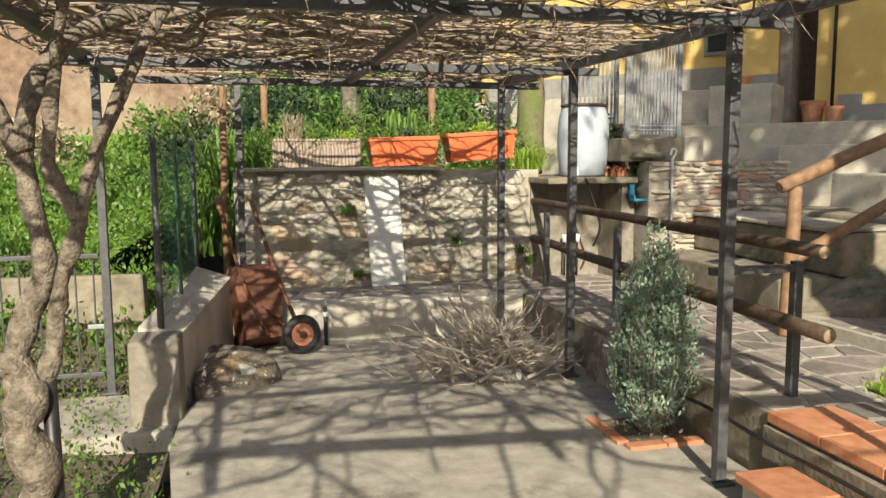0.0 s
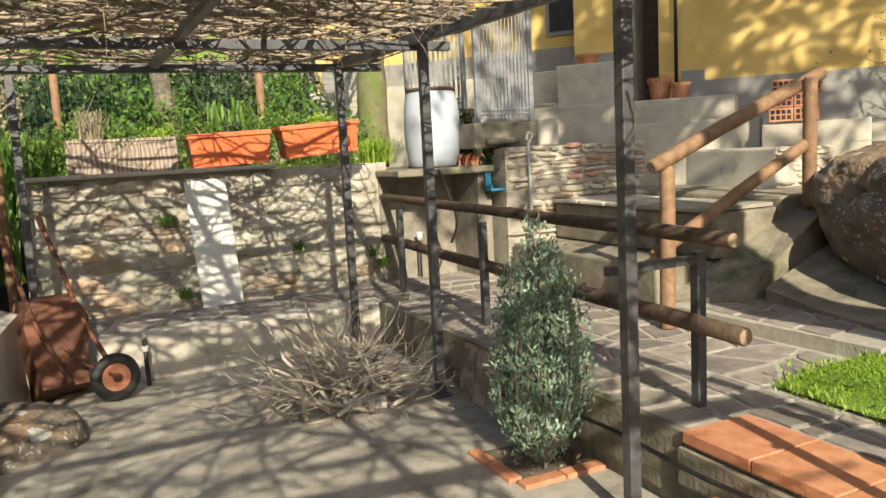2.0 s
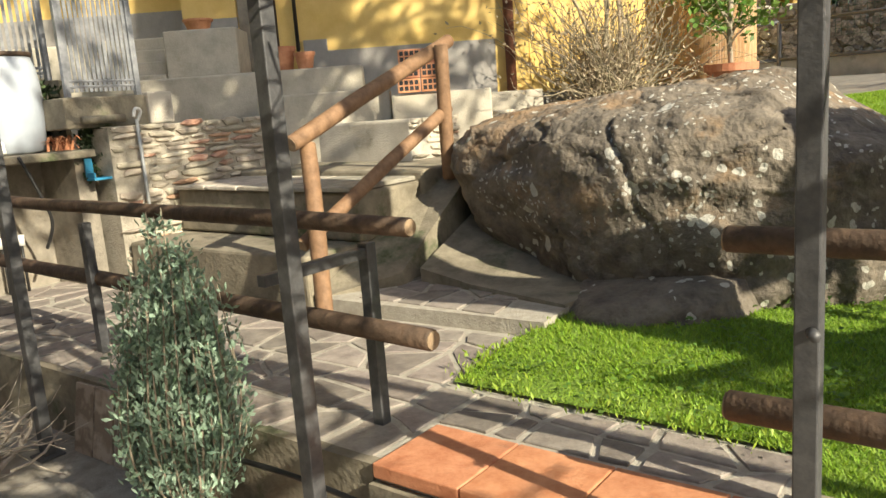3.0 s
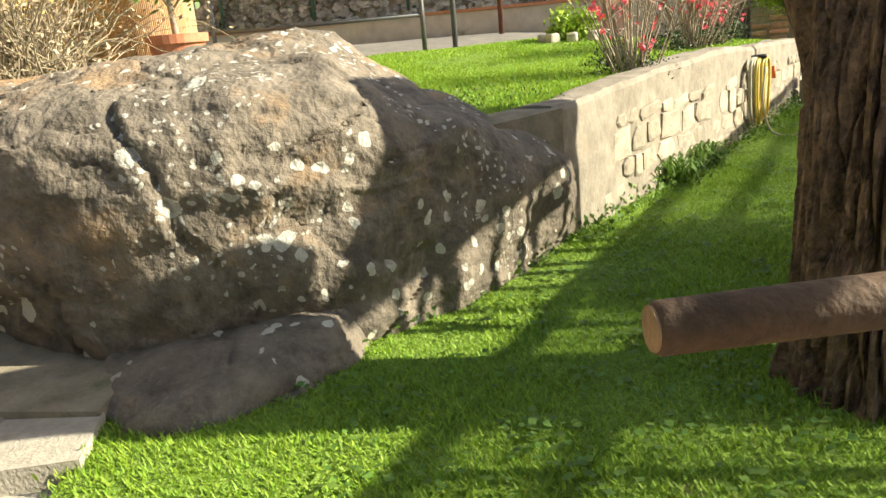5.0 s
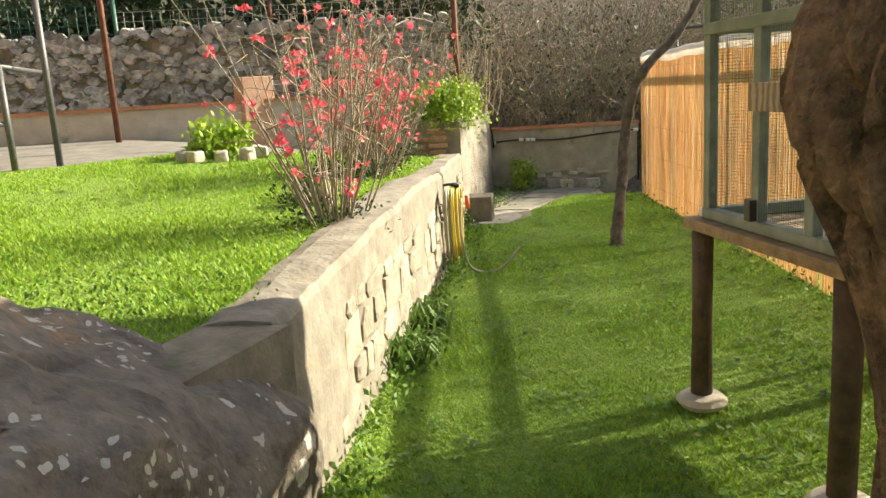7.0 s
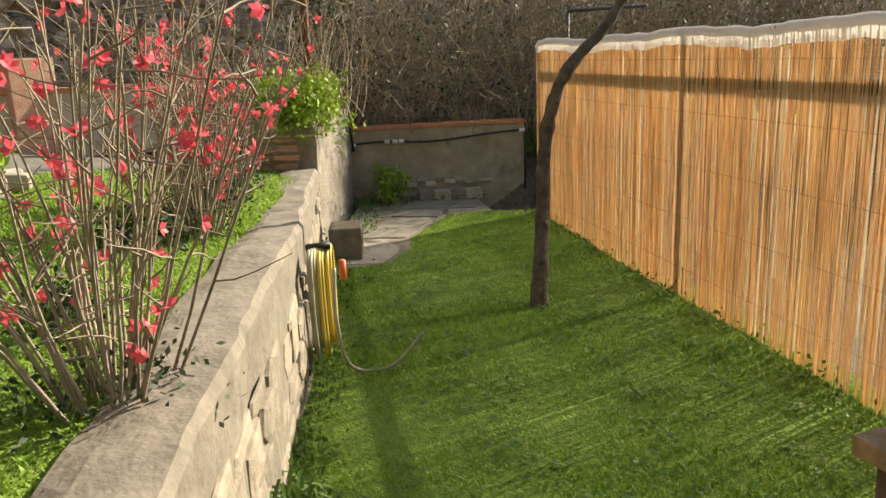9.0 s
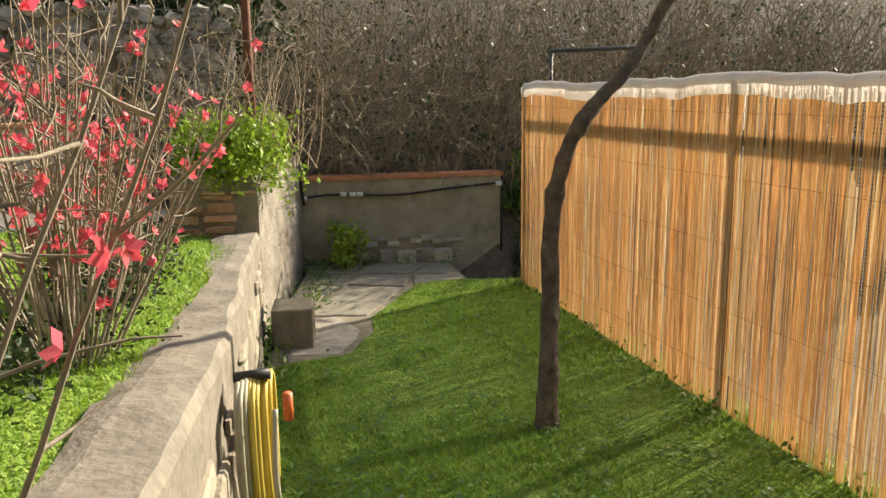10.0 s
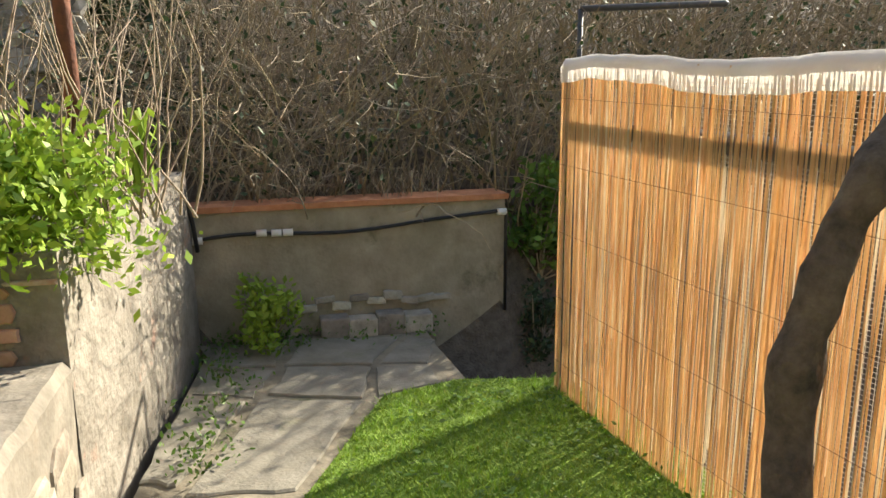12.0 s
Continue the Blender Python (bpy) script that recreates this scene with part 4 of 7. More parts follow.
# ---- heap of prunings ----
s = Shape()
for i in range(250):
    a, rad = rnd(0, 6.28), abs(random.gauss(0, 0.22))
    p = Vector((1.72 + math.cos(a) * rad, 5.45 + math.sin(a) * rad * 0.9, rnd(0.0, 0.36) * max(0.1, 1 - rad / 0.75)))
    d = Vector((math.cos(a + rnd(-1.2, 1.2)), math.sin(a + rnd(-1.2, 1.2)), rnd(-0.15, 0.75)))
    pts = twig_path(p, d, rnd(0.25, 0.7), 7, 0.42)
    pts = [Vector((q.x, q.y, max(q.z, 0.006))) for q in pts]
    r = random.choice((0.0025, 0.003, 0.004, 0.005, 0.008))
    s.tube(pts, taper(r, r * 0.4, len(pts)), 5, False)
for i in range(30):
    a = rnd(0, 6.28)
    pts = twig_path((1.6 + rnd(-.3, .3), 5.35 + rnd(-.3, .3), 0.03), (math.cos(a), math.sin(a), rnd(0.1, 1.3)), rnd(0.4, 0.75), 8, 0.34)
    pts = [Vector((q.x, q.y, max(q.z, 0.015))) for q in pts]
    s.tube(pts, taper(0.016, 0.006, len(pts)), 7, False)
M_HEAP = mat("pale_prunings", (0.30, 0.25, 0.20), (0.50, 0.44, 0.37), 20, 0.9, 0.4, 80, (0.20, 0.15, 0.11), 4.0, 0.58)
solo("pruning_heap", s, M_HEAP, "heap of dry grey vine prunings on the patio", "brushwood", kind="stuff", smooth=True)
log = thing("cut_log", None, "short pale barkless log lying by the prunings", "log")
log_part("wood", (1.62, 5.22, 0.045), (1.86, 5.16, 0.045), 0.042, M_MARBLE, log, False)
log = thing("cut_log", None, "brown fallen branch beside the prunings", "log")
log_part("wood", (1.95, 5.6, 0.03), (2.2, 5.75, 0.03), 0.028, M_LOG_WARM, log, False)

# ---- juniper in its brick-edged hole ----
random.seed(5)
jun = thing("juniper_shrub", None, "upright blue-green juniper shrub in a brick-edged bed", "shrub")
JX, JY = 2.23, 3.98
s, st = Shape(), Shape()
for i in range(85):
    a, k = rnd(0, 6.28), math.sqrt(rnd(0, 1))
    top = rnd(0.55, 1.0) * (1.30 - 0.35 * k) if i % 3 else rnd(0.95, 1.36) * (1 - 0.25 * k)
    base = Vector((JX + math.cos(a) * 0.05 * k, JY + math.sin(a) * 0.05 * k, 0.0))
    tip = Vector((JX + math.cos(a) * 0.20 * k * (1.0 if top < 1 else 0.6), JY + math.sin(a) * 0.20 * k, top))
    mid = Vector((JX + math.cos(a) * 0.23 * k, JY + math.sin(a) * 0.23 * k, top * 0.45))
    pts = spline([base, mid, tip], 6)
    st.tube(pts, taper(0.008, 0.002, len(pts)), 5, False)
    for j in range(int(26 * top) + 6):
        f = 0.22 + 0.78 * (j / (int(26 * top) + 6))
        q = pts[min(int(f * (len(pts) - 1)), len(pts) - 1)]
        for _ in range(7):
            d = Vector((rnd(-1, 1), rnd(-1, 1), rnd(0.2, 1.6))).normalized()
            o = q + Vector((random.gauss(0, 0.022), random.gauss(0, 0.022), random.gauss(0, 0.03)))
            sd = d.cross(Vector((rnd(-1, 1), rnd(-1, 1), rnd(-1, 1)))).normalized()
            ln, wd = rnd(0.02, 0.048), rnd(0.0045, 0.009)
            s.add((o - sd * wd * 0.5, o + d * ln * 0.6 - sd * wd, o + d * ln, o + d * ln * 0.6 + sd * wd), ((0, 1, 2, 3),))
part("foliage", s, M_JUNIPER, jun, "feathery blue-green scale leaves", kind="stuff")
part("stem", st, M_TWIG_DARK, jun, smooth=True)
s = Shape()
for k in range(60):
    leaves(s, [(JX + random.gauss(0, .09), JY + random.gauss(0, .09), 0.012)], 1, 0.02, 0.02, 0)
solo("leaf_litter", s, M_DRY, "dry fallen leaves round the juniper's foot", "litter", kind="stuff")
s = Shape(); s.bbox(2.02, 3.78, -0.02, 2.44, 4.22, 0.006, 0.004)
solo("planting_hole", s, M_EARTH, "small square of bare earth in the patio", "bed", kind="structure")
for x0, y0, x1, y1 in ((1.98, 3.72, 2.2, 3.80), (2.21, 3.72, 2.43, 3.80), (1.95, 3.82, 2.02, 4.02), (1.95, 4.04, 2.02, 4.24)):
    s = Shape(); s.bbox(x0, y0, -0.02, x1, y1, 0.022, 0.006)
    solo("edging_brick", s, M_COTTO, "old brick edging the juniper bed", "brick", "bricks round the bed")
for i, (y0, tilt) in enumerate(((4.62, 0.0), (4.80, 0.02), (4.97, -0.01))):
    m = Matrix.Translation((2.36, y0, 0.0)) @ Euler((tilt, radians(11), 0)).to_matrix().to_4x4()
    s = Shape(); s.bbox(-0.012, 0, 0, 0.012, 0.16, 0.34, 0.003, m)
    solo("leaning_board", s, M_PLANK, "weathered brown board leaning on the low wall", "board", "leaning boards")

# black irrigation pipe along the wall
s = Shape(); s.tube(spline([(2.385, 4.1, 0.22), (2.385, 3.6, 0.24), (2.375, 3.1, 0.23), (2.37, 2.6, 0.24), (2.37, 2.0, 0.22)], 6), 0.011, 8)
solo("irrigation_pipe", s, M_BLACK, "black irrigation pipe clipped along the low wall", "pipe", smooth=True)

# ---- leaning white slab ----
m = Matrix.Translation((1.33, 7.50, PATH_Z)) @ Euler((radians(-7.5), radians(-2.4), 0)).to_matrix().to_4x4()
s = Shape(); s.bbox(-0.17, -0.012, 0, 0.17, 0.012, 1.07, 0.004, m)
solo("stone_slab", s, M_MARBLE, "long white stone slab leaning against the rubble wall", "slab")

# ---- planters on the wall ----
box = thing("wooden_planter", None, "weathered wooden planter box with dry grass", "planter", "planters on the wall")
for k in range(3):
    s = Shape(); s.bbox(0.27 + k * 0.27, 7.66, 1.50, 0.535 + k * 0.27, 7.68, 1.75, 0.004); part("panel", s, M_PLANK, box)
s = Shape(); s.bbox(0.25, 7.65, 1.75, 1.09, 7.69, 1.775, 0.004); part("rim", s, M_PLANK, box)
for x in (0.25, 1.065):
    s = Shape(); s.bbox(x, 7.645, 1.50, x + 0.025, 7.695, 1.76, 0.003); part("corner_post", s, M_PLANK, box)
s = Shape(); s.box(0.27, 7.685, 1.50, 1.07, 7.95, 1.72); part("soil", s, M_EARTH, box)


def orange_planter(x0, x1, z0, lean):
    t = thing("plastic_planter", None, "long orange plastic planter with trailing plants", "planter", "planters on the wall")
    w = x1 - x0
    m = Matrix.Translation((x0, 7.64, z0)) @ Euler((0, -lean, 0)).to_matrix().to_4x4()
    s = Shape()
    s.add([m @ Vector(p) for p in ((0.03, 0.03, 0), (w - 0.03, 0.03, 0), (w - 0.03, 0.25, 0), (0.03, 0.25, 0), (0, 0, 0.25), (w, 0, 0.25), (w, 0.28, 0.25), (0, 0.28, 0.25))], ((3, 2, 1, 0), (0, 1, 5, 4), (1, 2, 6, 5), (2, 3, 7, 6), (3, 0, 4, 7)))
    part("tub", s, M_POTRED, t)
    s = Shape(); s.bbox(-0.012, -0.015, 0.245, w + 0.012, 0.012, 0.285, 0.006, m); s.bbox(-0.012, 0.27, 0.245, w + 0.012, 0.295, 0.285, 0.006, m)
    s.bbox(-0.012, 0.01, 0.245, 0.012, 0.28, 0.285, 0.005, m); s.bbox(w - 0.012, 0.01, 0.245, w + 0.012, 0.28, 0.285, 0.005, m)
    part("rim", s, M_POTRED, t)
    s = Shape(); s.bbox(0.02, 0.015, 0.0, w - 0.02, 0.035, 0.03, 0.005, m); part("foot", s, M_POTRED, t)
    s = Shape(); s.box(0.01, 0.02, 0.1, w - 0.01, 0.26, 0.24, m); part("soil", s, M_EARTH, t)


orange_planter(1.19, 1.88, 1.50, 0.03)
orange_planter(1.99, 2.70, 1.54, 0.06)
random.seed(21)


def tuft(name, c, n, h, spread, material, label, cat="plant", width=0.008, droop=0.5):
    """A clump of arching blades."""
    s = Shape()
    for _ in range(n):
        a = rnd(0, 6.28)
        b = Vector(c) + Vector((random.gauss(0, spread * 0.3), random.gauss(0, spread * 0.3), 0))
        out = Vector((math.cos(a), math.sin(a), 0)) * rnd(0.3, 1) * spread
        k = h * rnd(0.6, 1.15)
        sd = Vector((-math.sin(a), math.cos(a), 0)) * width
        p1, p2, p3 = b + out * 0.3 + Vector((0, 0, k * 0.6)), b + out * 0.75 + Vector((0, 0, k)), b + out * 1.25 + Vector((0, 0, k * (1 - droop * rnd(0.2, 1))))
        s.add((b - sd, b + sd, p1 + sd, p1 - sd, p2 + sd * 0.8, p2 - sd * 0.8, p3), ((0, 1, 2, 3), (3, 2, 4, 5), (5, 4, 6)))
    return solo(name, s, material, label, cat)


def bush(name, c, size, n, leaf, material, label, cat="shrub", stems=14, lumps=26):
    """Stems with clumps of small leaves in an uneven outline."""
    t = thing(name, None, label, cat)
    s, w = Shape(), Shape()
    c = Vector(c)
    cs = []
    for _ in range(lumps):
        a, k, z = rnd(0, 6.28), math.sqrt(rnd(0, 1)), rnd(0.1, 1.0)
        q = c + Vector((math.cos(a) * k * size[0] * (1 - 0.4 * z), math.sin(a) * k * size[1] * (1 - 0.4 * z), z * size[2] * rnd(0.7, 1.1)))
        cs.append(q)
    for q in cs[:stems]:
        w.tube([c, c.lerp(q, 0.5) + Vector((rnd(-.03, .03), rnd(-.03, .03), 0)), q], taper(0.008, 0.003, 3), 5, False)
    leaves(s, cs, max(1, n // lumps), min(size) * 0.22, leaf)
    part("stem", w, M_TWIG_DARK, t, smooth=True)
    part("foliage", s, material, t, kind="stuff")
    return t


tuft("dry_grass", (0.45, 7.8, 1.72), 160, 0.26, 0.14, M_DRY, "dry straw-coloured grass in the wooden planter", droop=0.3, width=0.003)
for x, z, mm in ((0.75, 1.72, M_LEAF), (0.95, 1.72, M_LEAF_BRIGHT), (1.3, 1.74, M_LEAF), (1.55, 1.74, M_LEAF_DARK), (1.75, 1.74, M_LEAF), (2.1, 1.78, M_LEAF), (2.35, 1.78, M_LEAF_BRIGHT), (2.6, 1.8, M_LEAF)):
    bush("trailing_plant", (x, 7.76, z), (0.17, 0.12, 0.13), 420, 0.022, mm, "small leafy plant growing in a planter", "plant", 8, 16)
tuft("strap_leaf_plant", (1.62, 8.1, 1.5), 70, 0.52, 0.25, M_LEAF, "clump of green strap-leaved plant behind the planters", width=0.012)
tuft("strap_leaf_plant", (-0.15, 7.95, 1.2), 120, 0.6, 0.35, M_LEAF, "clump of green strap-leaved plant at the wall's end", width=0.012)
tuft("strap_leaf_plant", (-0.35, 7.6, 0.7), 90, 0.55, 0.3, M_LEAF, "clump of green strap-leaved plant at the wall's end", width=0.012)
tuft("meadow_grass", (2.95, 8.0, 1.45), 220, 0.22, 0.3, M_LEAF_BRIGHT, "bright grass tuft beside the barrel", width=0.004)
for c, sz, n in (((0.0, 8.3, 1.45), (0.4, 0.3, 0.4), 900), ((0.6, 8.6, 1.5), (0.6, 0.4, 0.5), 1300), ((1.3, 8.9, 1.5), (0.5, 0.4, 0.6), 1300), ((2.2, 8.7, 1.5), (0.6, 0.4, 0.5), 1300), ((2.8, 8.6, 1.5), (0.4, 0.4, 0.4), 800)):
    bush("bed_shrub", c, sz, n, 0.035, random.choice((M_LEAF, M_LEAF_DARK, M_LEAF)), "leafy green shrub in the bed above the wall")

# ---- wire fence above the wall ----
def mesh_fence(name, p, q, z0, z1, step, material, label, r=0.0012, posts=()):
    t = thing(name, None, label, "fence")
    p, q = Vector(p), Vector(q)
    n = int((q - p).length / step)
    s = Shape()
    for i in range(n + 1):
        v = p.lerp(q, i / n)
        s.tube([(v.x, v.y, z0), (v.x, v.y, z1)], r, 3, False)
    k = int((z1 - z0) / step)
    for j in range(k + 1):
        z = z0 + (z1 - z0) * j / k
        s.tube([(p.x, p.y, z), (q.x, q.y, z)], r, 3, False)
    part("mesh", s, material, t, "thin square wire mesh", kind="stuff")
    for f, rr, mm in posts:
        v = p.lerp(q, f)
        s = Shape(); s.tube([(v.x, v.y, z0 - 0.25), (v.x, v.y, (z0 + z1) / 2), (v.x, v.y, z1 + 0.08)], [rr, rr * 0.97, rr * 0.93], 10)
        part("post", s, mm, t, smooth=True)
    return t


mesh_fence("wire_fence", (-0.2, 9.0), (3.3, 9.0), 1.55, 2.55, 0.06, M_WIRE, "green wire mesh fence on wooden posts", 0.0018, ((0.12, 0.04, M_LOG_WARM), (0.665, 0.045, M_LOG_WARM)))
def far_trunk(c, r, h, lean, material, label):
    t = thing("tree", None, label, "tree")
    pts = spline([c, (c[0] + lean * 0.3, c[1], c[2] + h * 0.35), (c[0] + lean * 0.7, c[1] + 0.1, c[2] + h * 0.7), (c[0] + lean, c[1] + 0.1, c[2] + h)], 6)
    s = Shape().tube(pts, [r * (1.2 - 0.5 * i / len(pts)) * (1 + 0.15 * noise.noise(p * 4)) for i, p in enumerate(pts)], 14)
    rough_up(s, 0.02, 6)
    part("trunk", s, material, t, smooth=True)
    tw = Shape()
    for _ in range(26):
        q = pts[-1] - Vector((0, 0, rnd(0, h * 0.3)))
        pp = twig_path(q, (rnd(-1, 1), rnd(-1, 1), rnd(0.1, 1)), rnd(0.8, 2.0), 7, 0.25)
        tw.tube(pp, taper(0.03, 0.006, len(pp)), 5, False)
    part("branch_tangle", tw, M_TWIG_DARK, t, smooth=True, kind="stuff")


far_trunk((1.26, 9.1, 1.5), 0.09, 2.2, -0.25, M_VINE, "pale leaning trunk behind the wire fence")
M_MOSSY = mat("mossy_bark", (0.12, 0.11, 0.06), (0.22, 0.20, 0.11), 9, 0.95, 0.8, 30, (0.12, 0.15, 0.04), 3.0, 0.5)
far_trunk((3.22, 8.7, 1.4), 0.15, 2.6, 0.1, M_MOSSY, "stout mossy tree trunk beside the barrel")

# ---- wheelbarrow standing on its nose ----
wb = thing("wheelbarrow", None, "rusty wheelbarrow tipped up against the terrace", "wheelbarrow")
wm = Matrix.Translation((-0.12, 6.52, 0.02)) @ Euler((radians(-14), 0, radians(8))).to_matrix().to_4x4()
s = Shape()
outer = [(0.03, 0, 0.0), (0.38, 0, 0.02), (0.44, 0, 0.55), (0.36, 0, 0.72), (0.0, 0, 0.72), (-0.04, 0, 0.5)]
inner = [(0.06, 0.2, 0.08), (0.34, 0.2, 0.08), (0.38, 0.2, 0.52), (0.33, 0.2, 0.66), (0.04, 0.2, 0.66), (0.0, 0.2, 0.5)]
vs = [wm @ Vector((x, -y + 0.02, z)) for x, y, z in inner] + [wm @ Vector((x, 0.22, z)) for x, y, z in outer]
s.add(vs, [tuple(range(6))] + [(i, i + 6, (i + 1) % 6 + 6, (i + 1) % 6) for i in range(6)])
part("tray", s, M_RUST, wb, "rust-brown sheet steel tray")
s = Shape(); s.tube([wm @ Vector((x, 0.22, z)) for x, y, z in outer] + [wm @ Vector((outer[0][0], 0.22, outer[0][2]))], 0.012, 8)
part("rim", s, M_RUST, wb, smooth=True)
for x in (0.02, 0.30):
    s = Shape(); s.tube(spline([wm @ Vector((x + 0.2, -0.24, 0.1)), wm @ Vector((x + 0.05, -0.22, 0.5)), wm @ Vector((x - 0.02, -0.05, 0.9)), wm @ Vector((x - 0.08, 0.05, 1.20))], 5), 0.016, 10)
    h = part("handle", s, M_RUST, wb, smooth=True)
    s = Shape(); s.tube([wm @ Vector((x - 0.075, 0.045, 1.17)), wm @ Vector((x - 0.10, 0.06, 1.30))], 0.021, 10)
    part("grip", s, M_LOG_WARM, h, "worn wooden grip", smooth=True)
wc = Vector((0.40, 6.34, 0.165))
ax = Vector((0.25, -0.96, 0.1)).normalized()
def ring(s, c, ax, R, r, n=36, k=10):
    u = ax.orthogonal().normalized(); v = ax.cross(u)
    b = len(s.v)
    for i in range(n):
        a = 2 * math.pi * i / n
        d = u * math.cos(a) + v * math.sin(a)
        for j in range(k):
            t = 2 * math.pi * j / k
            s.v.append(tuple(c + d * (R + r * math.cos(t)) + ax * r * math.sin(t)))
    for i in range(n):
        for j in range(k):
            a, q = b + i * k + j, b + i * k + (j + 1) % k
            a2, q2 = b + ((i + 1) % n) * k + j, b + ((i + 1) % n) * k + (j + 1) % k
            s.f.append((a, q, q2, a2))
    return s
w = part("wheel", Shape().tube([wc - ax * 0.045, wc + ax * 0.045], 0.03, 14), M_RUST, wb, smooth=True)
part("tyre", ring(Shape(), wc, ax, 0.125, 0.036), M_RUBBER, w, "black rubber tyre", smooth=True)
s = Shape().tube([wc - ax * 0.02, wc + ax * 0.02], 0.092, 28)
part("rim", s, M_COTTO, w, "orange rusted rim")
for sg in (-1, 1):
    s = Shape(); s.tube([wc + ax * 0.05 * sg, Vector((0.22, 6.38 + 0.02 * sg, 0.28)), wm @ Vector((0.2, -0.22, 0.35))], 0.013, 8)
    part("fork", s, M_RUST, wb, smooth=True)
s = Shape(); s.tube([wc - ax * 0.06 + Vector((0, 0, -0.12)), wc - ax * 0.06 + Vector((0.06, 0.03, -0.155))], 0.02, 8)
part("nose_stop", s, M_BLACK, wb, smooth=True)

# ---- standpipe ----
tap = thing("standpipe", None, "short black standpipe with a pale tap head", "tap")
s = Shape(); s.tube([(0.62, 6.60, -0.02), (0.615, 6.60, 0.33)], 0.017, 12); part("pipe", s, M_BLACK, tap, smooth=True)
s = Shape(); s.tube([(0.615, 6.60, 0.25), (0.615, 6.60, 0.29)], 0.024, 12); part("collar", s, M_WHITE, tap, smooth=True); s = Shape(); s.tube([(0.615, 6.60, 0.34), (0.615, 6.565, 0.385), (0.615, 6.55, 0.36)], 0.012, 8); part("tap", s, M_WHITE, tap, smooth=True)

# ---- gate, pillar and netting by the side garden ----
s = Shape(); s.bbox(-0.73, 4.88, -0.3, -0.43, 5.22, 0.50, 0.02)
rough_up(s, 0.012, 5)
solo("pillar", s, M_PLASTER, "short whitewashed masonry pillar", "pillar", kind="structure")
s = Shape(); s.prism([(-0.70, 5.22), (-0.45, 5.22), (-0.15, 6.74), (-0.42, 6.74)], -0.3, [0.52, 0.46, 0.60, 0.70])
rough_up(s, 0.015, 4)
solo("side_wall_patio", s, M_CONC_WALL, "uneven plastered side wall of the patio", "wall", kind="structure")
gate = thing("garden_gate", None, "low dark iron garden gate with thin bars", "gate")
for z in (0.12, 0.94):
    s = Shape(); s.bbox(-1.75, 5.66, z - 0.015, -0.99, 5.70, z + 0.015, 0.003); part("rail", s, M_IRON, gate)
for k in range(7):
    s = Shape(); s.tube([(-1.72 + k * 0.115, 5.68, 0.0), (-1.72 + k * 0.115, 5.68, 0.93)], 0.007, 6); part("bar", s, M_IRON, gate)
s = Shape(); s.bbox(-1.08, 5.655, 0.44, -0.95, 5.675, 0.47, 0.003); part("latch", s, M_WIRE_GREY, gate)
mesh_fence("garden_netting", (-0.57, 5.3), (-0.42, 6.75), 0.55, 1.66, 0.05, M_WIRE, "green plastic netting on leaning iron posts", 0.002, ((0.0, 0.022, M_IRON), (0.5, 0.014, M_WIRE), (1.0, 0.02, M_IRON)))
pole = Shape().tube([(-0.18, 7.0, PATH_Z), (-0.19, 6.99, 1.2), (-0.17, 7.0, 2.2)], [0.032, 0.03, 0.028], 12)
solo("wooden_pole", pole, M_LOG_WARM, "round brown wooden pole beside the pergola post", "pole", smooth=True)
s = Shape(); s.bbox(-3.2, 6.9, 0.0, -0.85, 7.15, 0.62, 0.03); rough_up(s, 0.04, 3)
solo("low_stone_wall", s, M_CONC_DARK, "low rough stone wall in the side garden", "wall", kind="structure")
random.seed(33)
s = Shape()
for _ in range(2600):
    x, y = rnd(-4.8, -0.6), rnd(3.6, 11.5)
    h = left_h(x, y) if y < 8 else bank_h(x, y)
    leaves(s, [(x, y, h + 0.02)], 22, 0.11, rnd(0.014, 0.028) if y < 6.3 else rnd(0.025, 0.05), 0.8)
for _ in range(500):
    x, y = rnd(-1.2, 0.3), rnd(7.7, 11.5)
    leaves(s, [(x, y, bank_h(x, max(y, 7.9)) + 0.03)], 16, 0.10, rnd(0.02, 0.04), 0.6)
solo("weeds", s, M_LEAF, "green weeds and ground ivy on the side garden slope", "weeds", kind="stuff")
for c in ((-1.6, 9.5, 1.0), (-0.9, 10.8, 1.5), (-2.6, 10.6, 1.3), (-0.6, 9.4, 1.2), (-3.4, 9.0, 0.9)):
    bush("wild_bush", c, (0.7, 0.5, 0.7), 1500, 0.05, random.choice((M_LEAF, M_LEAF_DARK, M_DRY)), "wild green bush on the slope below the brick wall")
tuft("yellow_weed", (-2.9, 8.6, 1.0), 200, 0.5, 0.35, M_LEAF_BRIGHT, "yellow-green flowering weed on the slope", width=0.008)

# ---- barrel, tank slab, metal gate, side steps ----
random.seed(44)
s = Shape(); s.bbox(2.84, 7.12, 1.325, 3.80, 7.98, 1.385, 0.012)
solo("tank_shelf", s, M_CONC_DARK, "dark concrete shelf under the water barrel", "shelf", kind="structure")
s = Shape(); s.prism([(2.97, 7.72), (3.8, 7.72), (3.8, 8.2), (2.97, 8.2)], 0.2, 1.322); s.prism([(2.86, 7.66), (3.02, 7.66), (3.02, 7.71), (2.86, 7.71)], 0.3, 1.322)
s.prism([(3.66, 7.2), (3.8, 7.2), (3.8, 7.71), (3.66, 7.71)], 0.3, 1.322)
rough_up(s, 0.006, 4)
solo("shelf_wall", s, M_PLASTER, "grey plastered wall below the barrel shelf", "wall", kind="structure")
bar = thing("water_barrel", None, "pale blue plastic water barrel with a tap", "barrel")
